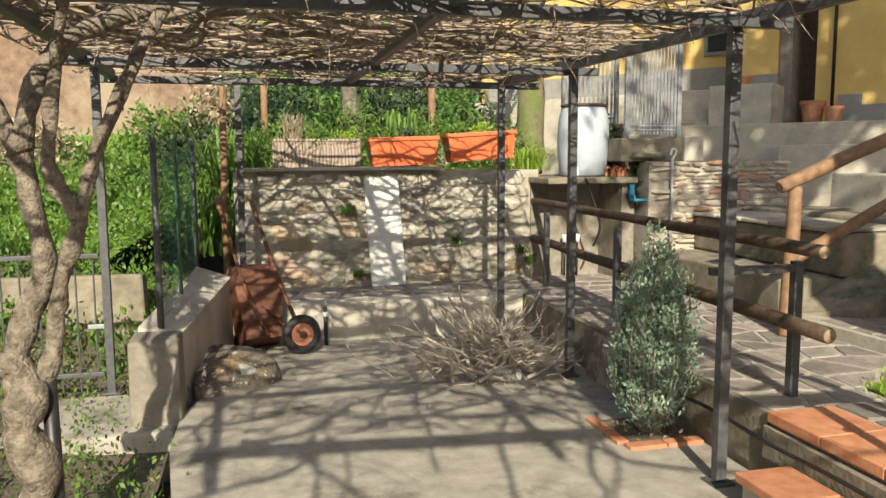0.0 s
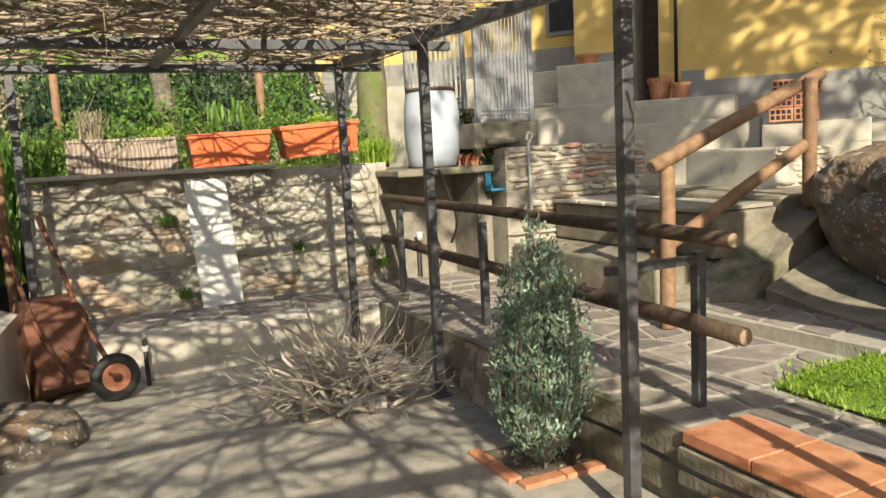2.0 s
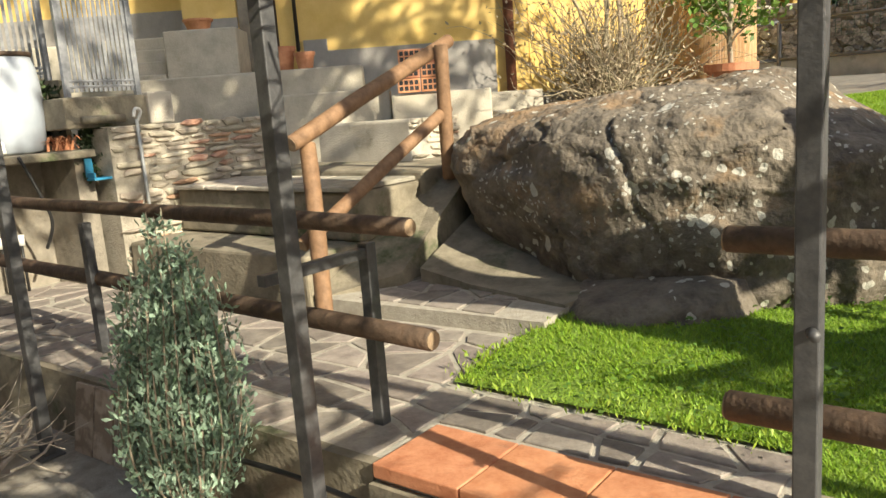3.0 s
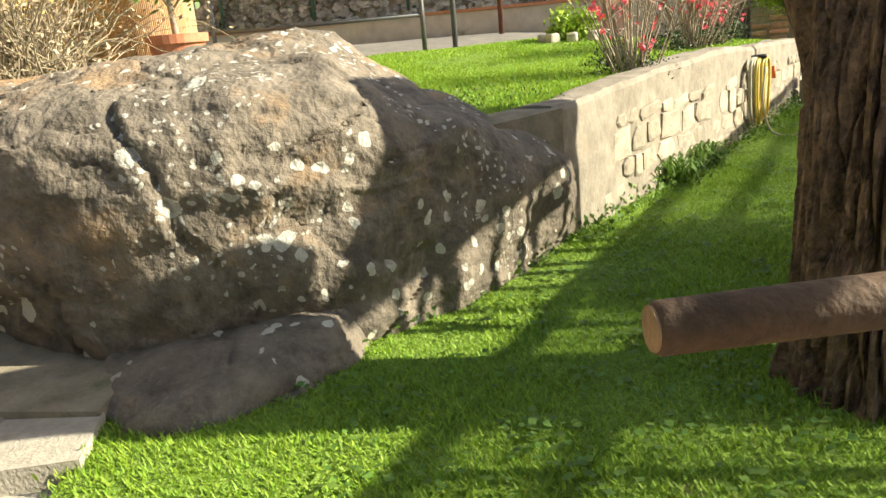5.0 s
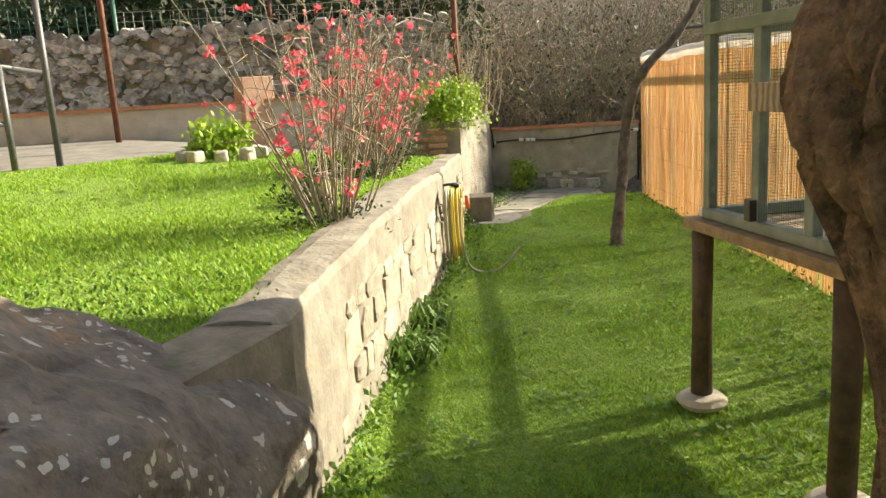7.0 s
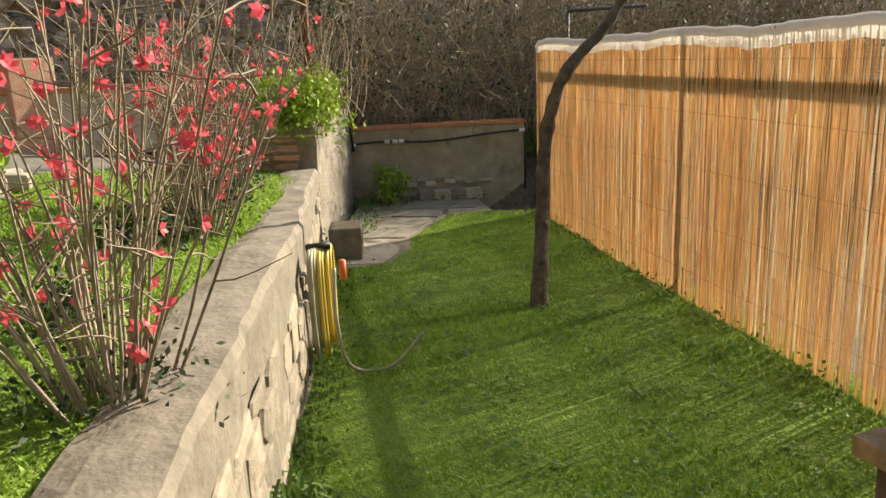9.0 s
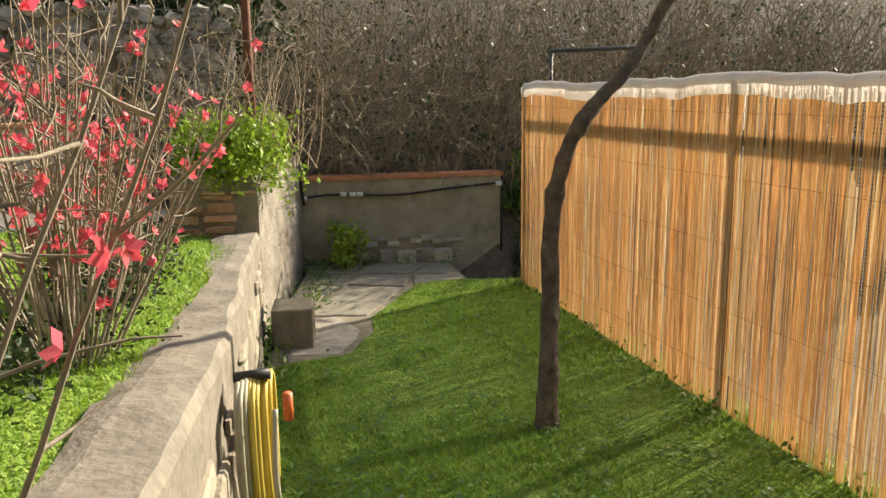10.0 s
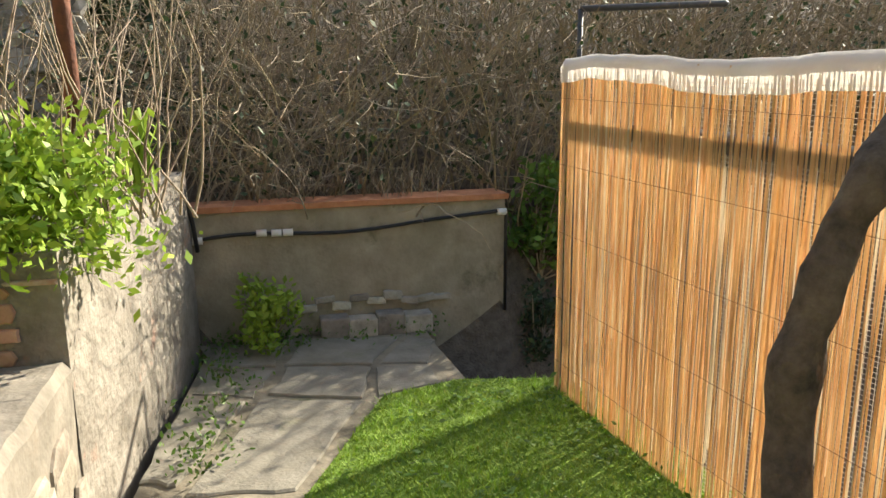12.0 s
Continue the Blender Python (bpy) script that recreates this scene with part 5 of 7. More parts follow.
s = Shape().lathe([(0.20, 0), (0.235, 0.02), (0.245, 0.10), (0.262, 0.22), (0.268, 0.36), (0.262, 0.5), (0.25, 0.62), (0.225, 0.70), (0.215, 0.715)], (3.42, 7.62, 1.386), 36)
part("body", s, M_BARREL, bar, smooth=True)
s = Shape().lathe([(0.23, 0), (0.236, 0.01), (0.236, 0.03), (0.2, 0.035)], (3.42, 7.62, 2.095), 36)
part("lid", s, M_LOG, bar, "dark lid", smooth=True)
s = Shape().tube([(3.25, 7.40, 1.47), (3.22, 7.33, 1.47), (3.22, 7.31, 1.40)], 0.022, 10)
part("tap", s, M_WHITE, bar, "white plastic tap", smooth=True)
s = Shape().tube(spline([(3.22, 7.10, 1.38), (3.30, 7.08, 1.15), (3.38, 7.10, 0.9), (3.36, 7.2, 0.7)], 5), 0.012, 8)
solo("drain_hose", s, M_BLACK, "black hose hanging from the barrel shelf", "hose", smooth=True)
for x in (3.22, 3.36):
    t = thing("wall_tap", None, "small brass and white wall tap", "tap", "taps below the shelf")
    s = Shape().tube([(x, 7.60, PATH_Z), (x, 7.60, 0.72)], 0.012, 8); part("pipe", s, M_BLACK, t, smooth=True)
    s = Shape().tube([(x, 7.60, 0.70), (x, 7.60, 0.78)], 0.028, 10); part("head", s, M_WHITE, t, smooth=True)
chair = thing("plastic_scoop", None, "small bright blue plastic scoop hanging by the shelf", "scoop")
s = Shape(); s.bbox(3.72, 7.05, 1.15, 3.92, 7.17, 1.17, 0.006); part("base", s, M_BLUE, chair)
s = Shape(); s.bbox(3.72, 7.155, 1.15, 3.78, 7.175, 1.32, 0.006); part("back", s, M_BLUE, chair)
for x0 in (3.72, 3.905):
    s = Shape(); s.bbox(x0, 7.05, 1.17, x0 + 0.015, 7.15, 1.21, 0.005); part("side", s, M_BLUE, chair)
bush("ivy", (3.85, 7.25, 1.1), (0.16, 0.1, 0.55), 1100, 0.025, M_LEAF_DARK, "dark ivy hanging over the wall's end", "climber", 6, 30)
bush("ivy", (3.75, 7.75, 1.4), (0.14, 0.14, 0.55), 800, 0.03, M_LEAF_DARK, "dark ivy beside the barrel", "climber", 6, 30)
tuft("dry_fern", (3.68, 7.35, 1.39), 60, 0.1, 0.12, M_COTTO, "withered orange-brown plant on the shelf", width=0.01)

s = Shape(); s.prism([(3.86, 7.02), (6.2, 7.02), (6.2, 7.4), (3.86, 7.4)], 0.2, 1.53)
solo("stone_wall_side_core", s, M_MORTAR, "mortar core of the layered stone wall", "wall", kind="structure")
for b in ((3.62, 7.15, 1.54, 4.30, 7.7, 1.77), (4.30, 7.12, 1.54, 4.52, 7.7, 1.79)):
    s = Shape(); s.bbox(*b, 0.012); rough_up(s, 0.006, 4)
    solo("gate_plinth", s, M_CONC_DARK if b[0] < 4 else M_CONC_WALL, "concrete plinth carrying the metal gate", "wall", kind="structure")
def bar_gate(p, q, z0, z1a, z1b, n, label):
    t = thing("bar_gate", None, label, "gate", "bar gates")
    p, q = Vector(p), Vector(q)
    for f, r in ((0, 0.02), (1, 0.022)):
        v = p.lerp(q, f); s = Shape(); s.bbox(v.x - r, v.y - r, z0 - 0.02, v.x + r, v.y + r, (z1a if f == 0 else z1b) + 0.02, 0.003); part("frame_post", s, M_GATE, t)
    for z in (z0 + 0.06, z0 + 0.1):
        s = Shape(); s.tube([(p.x, p.y, z), (q.x, q.y, z)], 0.012, 6); part("rail", s, M_GATE, t)
    s = Shape(); s.tube([(p.x, p.y, z1a), (q.x, q.y, z1b)], 0.014, 6); part("rail", s, M_GATE, t)
    for k in range(1, n):
        v = p.lerp(q, k / n)
        s = Shape(); s.bbox(v.x - 0.013, v.y - 0.005, z0 + 0.02, v.x + 0.013, v.y + 0.005, z1a + (z1b - z1a) * k / n, 0.002); part("bar", s, M_GATE, t)


bar_gate((3.72, 7.25), (4.28, 7.22), 1.79, 2.68, 2.86, 15, "galvanised steel gate of upright bars standing ajar")
bar_gate((3.52, 8.4), (3.95, 7.95), 1.95, 3.0, 3.0, 12, "galvanised steel fence panel of upright bars")
s = Shape(); s.prism([(3.45, 8.3), (3.95, 7.8), (4.1, 8.0), (3.6, 8.6)], 1.2, 1.94)
solo("fence_footing", s, M_CONC_DARK, "rough concrete footing of the bar fence", "wall", kind="structure")
pipe = thing("standpipe", None, "tall grey standpipe with a curled tap", "tap")
s = Shape().tube([(4.08, 6.95, PATH_Z), (4.07, 6.95, 1.58)], 0.014, 10); part("pipe", s, M_WIRE_GREY, pipe, smooth=True)
s = Shape().tube(spline([(4.07, 6.95, 1.56), (4.10, 6.93, 1.64), (4.05, 6.92, 1.66), (4.03, 6.92, 1.60)], 4), 0.012, 8); part("tap", s, M_WHITE, pipe, smooth=True)
s = Shape(); s.tube([(3.72, 7.1, 1.60), (4.05, 7.08, 1.60)], 0.03, 10); part("valve", s, M_CONC_DARK, pipe, smooth=True)
# side steps up to the terrace
for nm, b, mm in (("side_step", (3.88, 5.02, 0.2, 4.62, 6.98, 0.66), M_CONC_DARK), ("side_step", (4.36, 4.98, 0.667, 5.3, 6.98, 1.0), M_CONC_DARK), ("side_landing", (5.0, 4.95, 0.3, 6.9, 6.98, 1.08), M_CONC_DARK), ("side_landing", (5.7, 5.6, 0.9, 8.2, 8.2, 1.42), M_CONC_WALL)):
    s = Shape(); s.bbox(*b, 0.02); rough_up(s, 0.012, 3)
    solo(nm, s, mm, "worn mossy concrete step below the terrace", "step", kind="structure")
s = Shape(); s.prism([(3.9, 4.9), (4.3, 4.62), (5.25, 4.72), (5.25, 4.97), (3.9, 5.0)], 0.2, [0.42, 0.5, 1.02, 1.02, 0.42])
solo("stair_cheek", s, M_CONC_DARK, "mossy sloping cheek wall of the side steps", "wall", kind="structure")
for k in range(5):
    y = 5.02 + k * 0.39
    s = Shape(); s.bbox(4.32, y, 1.003, 5.28, y + 0.375, 1.035, 0.008); rough_up(s, 0.006, 5)
    solo("step_slab", s, M_STONE, "flat stone slab on the side steps", "slab", "slabs on the steps")
for k in range(6):
    s = Shape(); m = HM @ Matrix.Translation((-0.22 + (k % 2) * 0.21 + (0.02 if k > 3 else 0), 7.42, 1.64 + (k // 2) * 0.125))
    s.bbox(0, 0, 0, 0.2, 0.25, 0.12, 0.004, m)
    t = solo("hollow_brick", s, M_COTTO, "red hollow clay brick stacked by the terrace", "brick", "stacked hollow bricks")
    for i in range(4):
        for j in range(2):
            # brick is solid; the shade inside each hole is a thin black panel
            h = Shape(); h.box(0.015 + i * 0.045, -0.002, 0.018 + j * 0.05, 0.048 + i * 0.045, 0.0, 0.055 + j * 0.05, m)
            part("cell", h, M_BLACK, t)


def pot(c, r, h, label, plant=True):
    t = thing("flower_pot", None, label, "pot")
    s = Shape().lathe([(r * 0.7, 0), (r * 0.72, 0.005), (r * 0.94, h * 0.8), (r * 1.04, h * 0.8), (r * 1.06, h), (r * 0.93, h), (r * 0.9, h * 0.86), (0.01, h * 0.85)], c, 28)
    part("body", s, M_POTRED if not plant else M_COTTO, t, smooth=False)
    return t


pot(hl(-2.15, 8.5, 2.40), 0.14, 0.11, "wide terracotta bowl on the stair parapet")
pot(hl(-1.35, 8.45, 1.945), 0.13, 0.24, "terracotta pot beside the house door")
pot(hl(-1.12, 8.35, 1.945), 0.10, 0.17, "small terracotta pot beside the house door")

# bare climbing shrub at the sunlit house wall
random.seed(50)
t = thing("bare_shrub", None, "tangled leafless shrub against the yellow house wall", "shrub")
s = Shape(); s2 = Shape()
for i in range(330):
    c = Vector((8.55 + random.gauss(0, 0.25), 5.15 + random.gauss(0, 0.12), 1.25))
    pts = twig_path(c, (rnd(-0.8, 0.8), rnd(-0.4, 0.25), rnd(0.5, 1.4)), rnd(0.9, 2.2), 12, 0.42)
    s.tube(pts, taper(0.008, 0.002, len(pts)), 4, False)
    leaves(s2, pts[4::2], 2, 0.05, 0.03)
for i in range(5):
    pts = twig_path((8.55 + rnd(-.15, .15), 5.1, 1.15), (rnd(-.3, .3), 0, 1), 1.6, 8, 0.15)
    s.tube(pts, taper(0.035, 0.012, len(pts)), 8, False)
part("branch_tangle", s, M_DRY, t, smooth=True, kind="stuff"); part("leaf", s2, M_DRY, t, kind="stuff")

# potted tree, reed-wrapped column, sack
pt = pot((9.45, 4.15, 1.32), 0.27, 0.40, "large terracotta pot with a small evergreen tree")
random.seed(52)
s, s2 = Shape(), Shape()
pts = spline([(9.45, 4.15, 1.7), (9.40, 4.15, 2.0), (9.46, 4.15, 2.4)], 4)
s.tube(pts, 0.03, 8)
for i in range(18):
    pp = twig_path((9.44, 4.15, rnd(1.9, 2.4)), (rnd(-1, 1), rnd(-1, 1), rnd(0.2, 1)), rnd(0.3, 0.7), 5, 0.2)
    s.tube(pp, taper(0.012, 0.004, len(pp)), 5, False)
    leaves(s2, pp[2:], 12, 0.07, 0.06)
part("stem", s, M_TWIG_DARK, pt, smooth=True); part("foliage", s2, M_LEAF, pt, kind="stuff")
col = thing("reed_column", None, "round column wrapped in split reed matting", "column")
s = Shape()
for k in range(150):
    a = 2 * math.pi * k / 150
    s.tube([(10.25 + 0.42 * math.cos(a), 4.55 + 0.42 * math.sin(a), 1.25), (10.25 + 0.42 * math.cos(a), 4.55 + 0.42 * math.sin(a), 4.2)], 0.0095, 5, False)
part("reed_wrap", s, M_REED, col)
s = Shape(); s.lathe([(0.40, 0), (0.40, 2.9)], (10.25, 4.55, 1.25), 24); part("core", s, M_CONC_WALL, col)
s = Shape().lathe([(0.26, 0), (0.28, 0.08), (0.22, 0.2), (0.1, 0.29), (0.03, 0.33)], (9.85, 3.72, 1.27), 20); rough_up(s, 0.04, 5)
solo("white_sack", s, M_CLOTH, "white cloth sack beside the potted tree", "sack", smooth=True)

# ---- upper court furniture ----
lamp = thing("garden_lamp", None, "grey iron garden lamp post with a round white globe", "lamp")
s = Shape().tube([(11.3, 1.38, 1.3), (11.3, 1.38, 3.0)], 0.03, 12); part("post", s, M_IRON, lamp, smooth=True)
s = Shape().lathe([(0.05, 0), (0.10, 0.04), (0.13, 0.13), (0.10, 0.22), (0.02, 0.26)], (11.3, 1.38, 3.0), 20); part("globe", s, M_WHITE, lamp, smooth=True)
s = Shape().tube([(13.2, 0.5, 1.3), (13.2, 0.5, 4.6)], 0.035, 12)
solo("rusty_pole", s, M_RUST, "tall rusty red pole on the court", "pole", smooth=True)
rl = thing("court_railing", None, "grey iron railing frame with wire mesh", "railing")
RP = [(11.04, 1.76), (12.4, 1.25), (11.6, 4.2), (12.0, 6.2)]
for x, y in RP:
    s = Shape().tube([(x, y, 1.3), (x, y, 2.22)], 0.028, 10); part("post", s, M_IRON, rl, smooth=True)
for a, b in ((0, 1), (0, 2), (2, 3)):
    for z in (2.22, 1.75) if a != 0 or b != 1 else (2.22,):
        s = Shape().tube([(*RP[a], z), (*RP[b], z)], 0.022, 10); part("rail", s, M_IRON, rl, smooth=True)
# stray yellow-green plant ringed with stones
bush("hellebore", (10.55, 0.15, 1.30), (0.32, 0.28, 0.28), 900, 0.05, M_LEAF_BRIGHT, "yellow-green leafy plant in a ring of stones", "plant", 6, 18)
for k in range(9):
    a = k * 0.7
    s = Shape(); s.bbox(-0.07, -0.05, -0.05, 0.07, 0.05, 0.06, 0.02, Matrix.Translation((10.5 + 0.36 * math.cos(a), 0.15 + 0.33 * math.sin(a), upper_h(10.5, 0.2) + 0.02)) @ Euler((0, 0, a)).to_matrix().to_4x4())
    rough_up(s, 0.015, 9)
    solo("edging_stone", s, M_STONE, "small stone edging the plant ring", "stone", "stones round the plant")
# low wall with red coping and planting beyond the court
LW = [Vector((12.55, -2.3)), Vector((13.7, 0.6)), Vector((15.5, 4.5)), Vector((16.5, 8.0))]
for a, b in zip(LW, LW[1:]):
    d = (b - a).normalized(); nn2 = Vector((d.y, -d.x))
    s = Shape(); s.prism([(p.x, p.y) for p in (a, a + nn2 * 0.3, b + nn2 * 0.3, b)], 1.2, 1.80); solo("court_wall", s, M_CONC_WALL, "low plastered wall round the court", "wall", kind="structure")
    s = Shape(); s.prism([(p.x, p.y) for p in (a - nn2 * 0.03, a + nn2 * 0.33, b + nn2 * 0.33, b - nn2 * 0.03)], 1.804, 1.845); solo("court_wall_coping", s, M_COTTO, "terracotta coping of the low wall", "trim", kind="structure")
s = Shape(); s.bbox(12.95, -1.35, 1.25, 13.3, -0.95, 2.12, 0.01); solo("brick_pier", s, M_BRICK, "short old brick pier in the low wall", "pier", kind="structure")
# rubble wall with fence behind
random.seed(60)
GW = [Vector((13.0, -4.0)), Vector((15.2, 0.4)), Vector((17.2, 5.0)), Vector((18.2, 9.0))]
core, stones = Shape(), Shape()
for a, b in zip(GW, GW[1:]):
    d = (b - a).normalized(); nn2 = Vector((d.y, -d.x)); ln = (b - a).length
    core.prism([(p.x, p.y) for p in (a, a + nn2 * 0.4, b + nn2 * 0.4, b)], 1.2, 2.75)
    for _ in range(int(ln * 150)):
        p = a + d * rnd(0, ln); z = rnd(1.5, 2.85); r = rnd(0.05, 0.11)
        m = Matrix.Translation((p.x, p.y, z)) @ Euler((rnd(-.3, .3), rnd(-.3, .3), math.atan2(d.y, d.x))).to_matrix().to_4x4()
        vs = [m @ Vector((math.cos(q) * r * rnd(.8, 1.2), 0.05 * rnd(.5, 1.2), math.sin(q) * r * 0.75 * rnd(.8, 1.2))) for q in (0, 1.05, 2.1, 3.14, 4.2, 5.2)]
        base = [m @ Vector((math.cos(q) * r * 1.15, -0.03, math.sin(q) * r * 0.9)) for q in (0, 1.05, 2.1, 3.14, 4.2, 5.2)]
        stones.add(vs + base, [(5, 4, 3, 2, 1, 0)] + [(i, (i + 1) % 6, (i + 1) % 6 + 6, i + 6) for i in range(6)])
solo("rubble_wall_core", core, M_CONC_DARK, "dark core of the far rubble wall", "wall", kind="structure")
M_RUB = mat("rubble", (0.16, 0.155, 0.14), (0.50, 0.48, 0.45), 8, 0.9, 0.5, 40, (0.1, 0.1, 0.08), 3, 0.55, vary=0.5, island=True)
solo("rubble_stones", stones, M_RUB, "grey and white stones of the far rubble wall", "stones", kind="stuff")
mesh_fence("wire_fence", (15.0, 0.0), (17.1, 5.0), 2.2, 3.2, 0.12, M_WIRE, "green wire fence above the rubble wall", 0.004, ((0.0, 0.03, M_WIRE), (0.33, 0.03, M_WIRE), (0.66, 0.03, M_WIRE), (1.0, 0.03, M_WIRE)))
mesh_fence("wire_fence", (13.2, -3.7), (15.0, 0.0), 2.6, 3.1, 0.12, M_WIRE_GREY, "grey wire fence above the rubble wall", 0.004, ((0.5, 0.03, M_RUST),))
# outbuilding across the court
ob = thing("outbuilding", None, "yellow outbuilding with dark openings across the court", "house")
om = Matrix.Translation((17.0, 6.2, 1.3)) @ Euler((0, 0, radians(-62))).to_matrix().to_4x4()
s = Shape()
for a0, a1 in ((-3.6, -2.7), (-1.2, -0.2), (0.9, 1.6)):
    s.box(a0, 0, -0.4, a1, 0.5, 3.2, om)
part("pier", s, M_YELLOW, ob); s = Shape(); s.box(-6, 0.6, -0.4, 3, 0.9, 4, om); part("wall", s, M_YELLOW, ob)
s = Shape(); s.box(-2.6, 0.56, -0.3, -1.3, 0.598, 2.2, om); part("door", s, M_DOOR, ob, "dark doorway")
s = Shape(); s.box(-0.1, 0.56, 0.3, 0.8, 0.598, 1.8, om); part("window", s, M_PLINTH, ob, "grey shuttered window")
s = Shape(); s.box(-6.2, -0.8, 3.2, 3.2, 1.2, 3.4, om); part("roof", s, M_COTTO, ob)

# ---- flowering quinces ----
def quince(c, h, spread, n, flowers, seed):
    random.seed(seed)
    t = thing("flowering_quince", None, "bare flowering quince bush with red blossoms", "shrub", "flowering quinces")
    s, f, lf = Shape(), Shape(), Shape()
    tips = []
    for i in range(n):
        a = rnd(0, 6.28); k = rnd(0.1, 1)
        b = Vector(c) + Vector((math.cos(a) * 0.14 * k, math.sin(a) * 0.14 * k, 0))
        pts = twig_path(b, (math.cos(a) * spread * k, math.sin(a) * spread * k, 1.0), h * rnd(0.55, 1.1), 9, 0.09)
        s.tube(pts, taper(0.006, 0.002, len(pts)), 5, False)
        for q in pts[3:]:
            tips.append(q)
            if random.random() < 0.75:
                pp = twig_path(q, (rnd(-1, 1), rnd(-1, 1), rnd(0, 0.9)), rnd(0.08, 0.3), 4, 0.25)
                s.tube(pp, taper(0.0035, 0.0015, len(pp)), 4, False); tips.append(pp[-1]); tips.append(pp[2])
    for q in random.sample(tips, min(flowers, len(tips))):
        for _ in range(random.choice((1, 1, 2, 3))):
            o = q + Vector((random.gauss(0, 0.014), random.gauss(0, 0.014), random.gauss(0, 0.014)))
            ax = Vector((rnd(-1, 1), rnd(-1, 1), rnd(-0.3, 1))).normalized(); u = ax.orthogonal().normalized(); v = ax.cross(u)
            for k in range(5):
                an = k * 1.2566
                d = u * math.cos(an) + v * math.sin(an); e = u * math.cos(an + 0.6) + v * math.sin(an + 0.6); g = u * math.cos(an - 0.6) + v * math.sin(an - 0.6)
                f.add((o, o + g * 0.016 + ax * 0.008, o + d * 0.024 + ax * 0.014, o + e * 0.016 + ax * 0.006), ((0, 1, 2, 3),))
    leaves(lf, [Vector(c) + Vector((random.gauss(0, 0.12), random.gauss(0, 0.12), rnd(0.02, 0.15))) for _ in range(70)], 9, 0.05, 0.017)
    part("branch_tangle", s, M_TWIG_DARK, t, smooth=True, kind="stuff"); part("blossom", f, M_PETAL, t, "bright red five-petalled blossoms", kind="stuff"); part("foliage", lf, M_LEAF_DARK, t, kind="stuff")


quince((7.22, 0.60, 1.10), 1.25, 0.55, 44, 70, 71)
quince((8.75, -0.45, 1.18), 1.15, 0.5, 60, 150, 72)
quince((9.35, -0.95, 1.20), 0.95, 0.5, 45, 90, 73)
random.seed(75)
for c in ((7.85, 0.55, 1.13), (8.6, -0.1, 1.17), (9.3, -0.75, 1.2), (9.95, -1.3, 1.22)):
    bush("ground_ivy", c, (0.3, 0.22, 0.2), 900, 0.02, M_LEAF_DARK, "dark leafy plants along the wall top", "plant", 5, 22)
bush("planter_shrub", (10.95, -2.5, 1.44), (0.48, 0.40, 0.40), 5200, 0.030, M_LEAF_BRIGHT, "bright green shrub on the planter wall", "shrub", 12, 30)
tuft("leafy_shoot", (11.5, -3.35, 1.5), 40, 0.35, 0.15, M_LEAF_BRIGHT, "bright green shoots on the planter wall", width=0.012, droop=0.2)
s = Shape()
for k in range(60):
    pp = twig_path((11.1 + rnd(-.4, .4), -2.85 + rnd(-.3, .3), 1.5), (rnd(-.5, .5), rnd(-.5, .5), 1), rnd(0.4, 1.1), 6, 0.2); s.tube(pp, taper(0.006, 0.002, len(pp)), 4, False)
solo("dead_stalks", s, M_TWIG, "dry stalks standing on the planter wall", "plant", kind="stuff", smooth=True)
s = Shape().tube([(11.3, -3.0, 1.4), (11.28, -2.98, 2.2), (11.22, -2.95, 3.6)], [0.035, 0.035, 0.03], 10); rough_up(s, 0.006, 8)
solo("rusty_post", s, M_RUST, "leaning rusty post on the planter wall", "post", smooth=True)

# ---- lower lawn things ----
hose = thing("garden_hose", None, "coiled yellow garden hose hanging on the wall", "hose")
random.seed(80)
hd = (W1 - W0).normalized(); hn = Vector((hd.y, -hd.x))
hp0 = W1 + hd * 0.02 + hn * 0.03
for k in range(9):
    o = hp0 + hn * (0.02 + 0.012 * k) + hd * (k - 4) * 0.014
    w, bt = 0.07 + rnd(0, 0.04), 0.42 + rnd(0, 0.16)
    pts = spline([(o.x, o.y, 1.10), (*(o + hd * w), 1.02), (*(o + hd * w * 0.9), 1.10 - bt * 0.7), (*o, 1.10 - bt), (*(o - hd * w * 0.9), 1.10 - bt * 0.7), (*(o - hd * w), 1.02), (o.x, o.y, 1.10)], 5)
    part("coil", Shape().tube(pts, 0.009, 8), M_HOSE if k > 2 else M_HOSE_GREY, hose, smooth=True)
o = hp0 + hn * 0.14
pts = spline([(*(o - hd * 0.1), 1.02), (*(o - hd * 0.16), 0.75), (*(o + hn * 0.05 - hd * 0.05), 0.48), (*(o + hn * 0.25), 0.45), (*(o + hn * 0.42), 0.62)], 6)
part("loose_end", Shape().tube(pts, 0.010, 8), M_HOSE_GREY, hose, smooth=True)
s = Shape().tube([(*hp0, 1.10), (*(hp0 + hn * 0.12), 1.11)], 0.02, 8); part("hook", s, M_BLACK, hose, smooth=True)
s = Shape().tube([(*(hp0 + hn * 0.17 + hd * 0.04), 1.02), (*(hp0 + hn * 0.17 + hd * 0.05), 0.92)], 0.018, 8); part("nozzle", s, M_POTRED, hose, "orange hose nozzle", smooth=True)
bm_ = Matrix.Translation((10.22, -2.47, 0.43)) @ Euler((0, 0, math.atan2(hd.y, hd.x))).to_matrix().to_4x4()
s = Shape(); s.bbox(-0.15, -0.13, 0, 0.15, 0.13, 0.27, 0.012, bm_); rough_up(s, 0.008, 6)
blk = solo("concrete_block", s, M_CONC_DARK, "weathered hollow concrete block by the wall", "block")
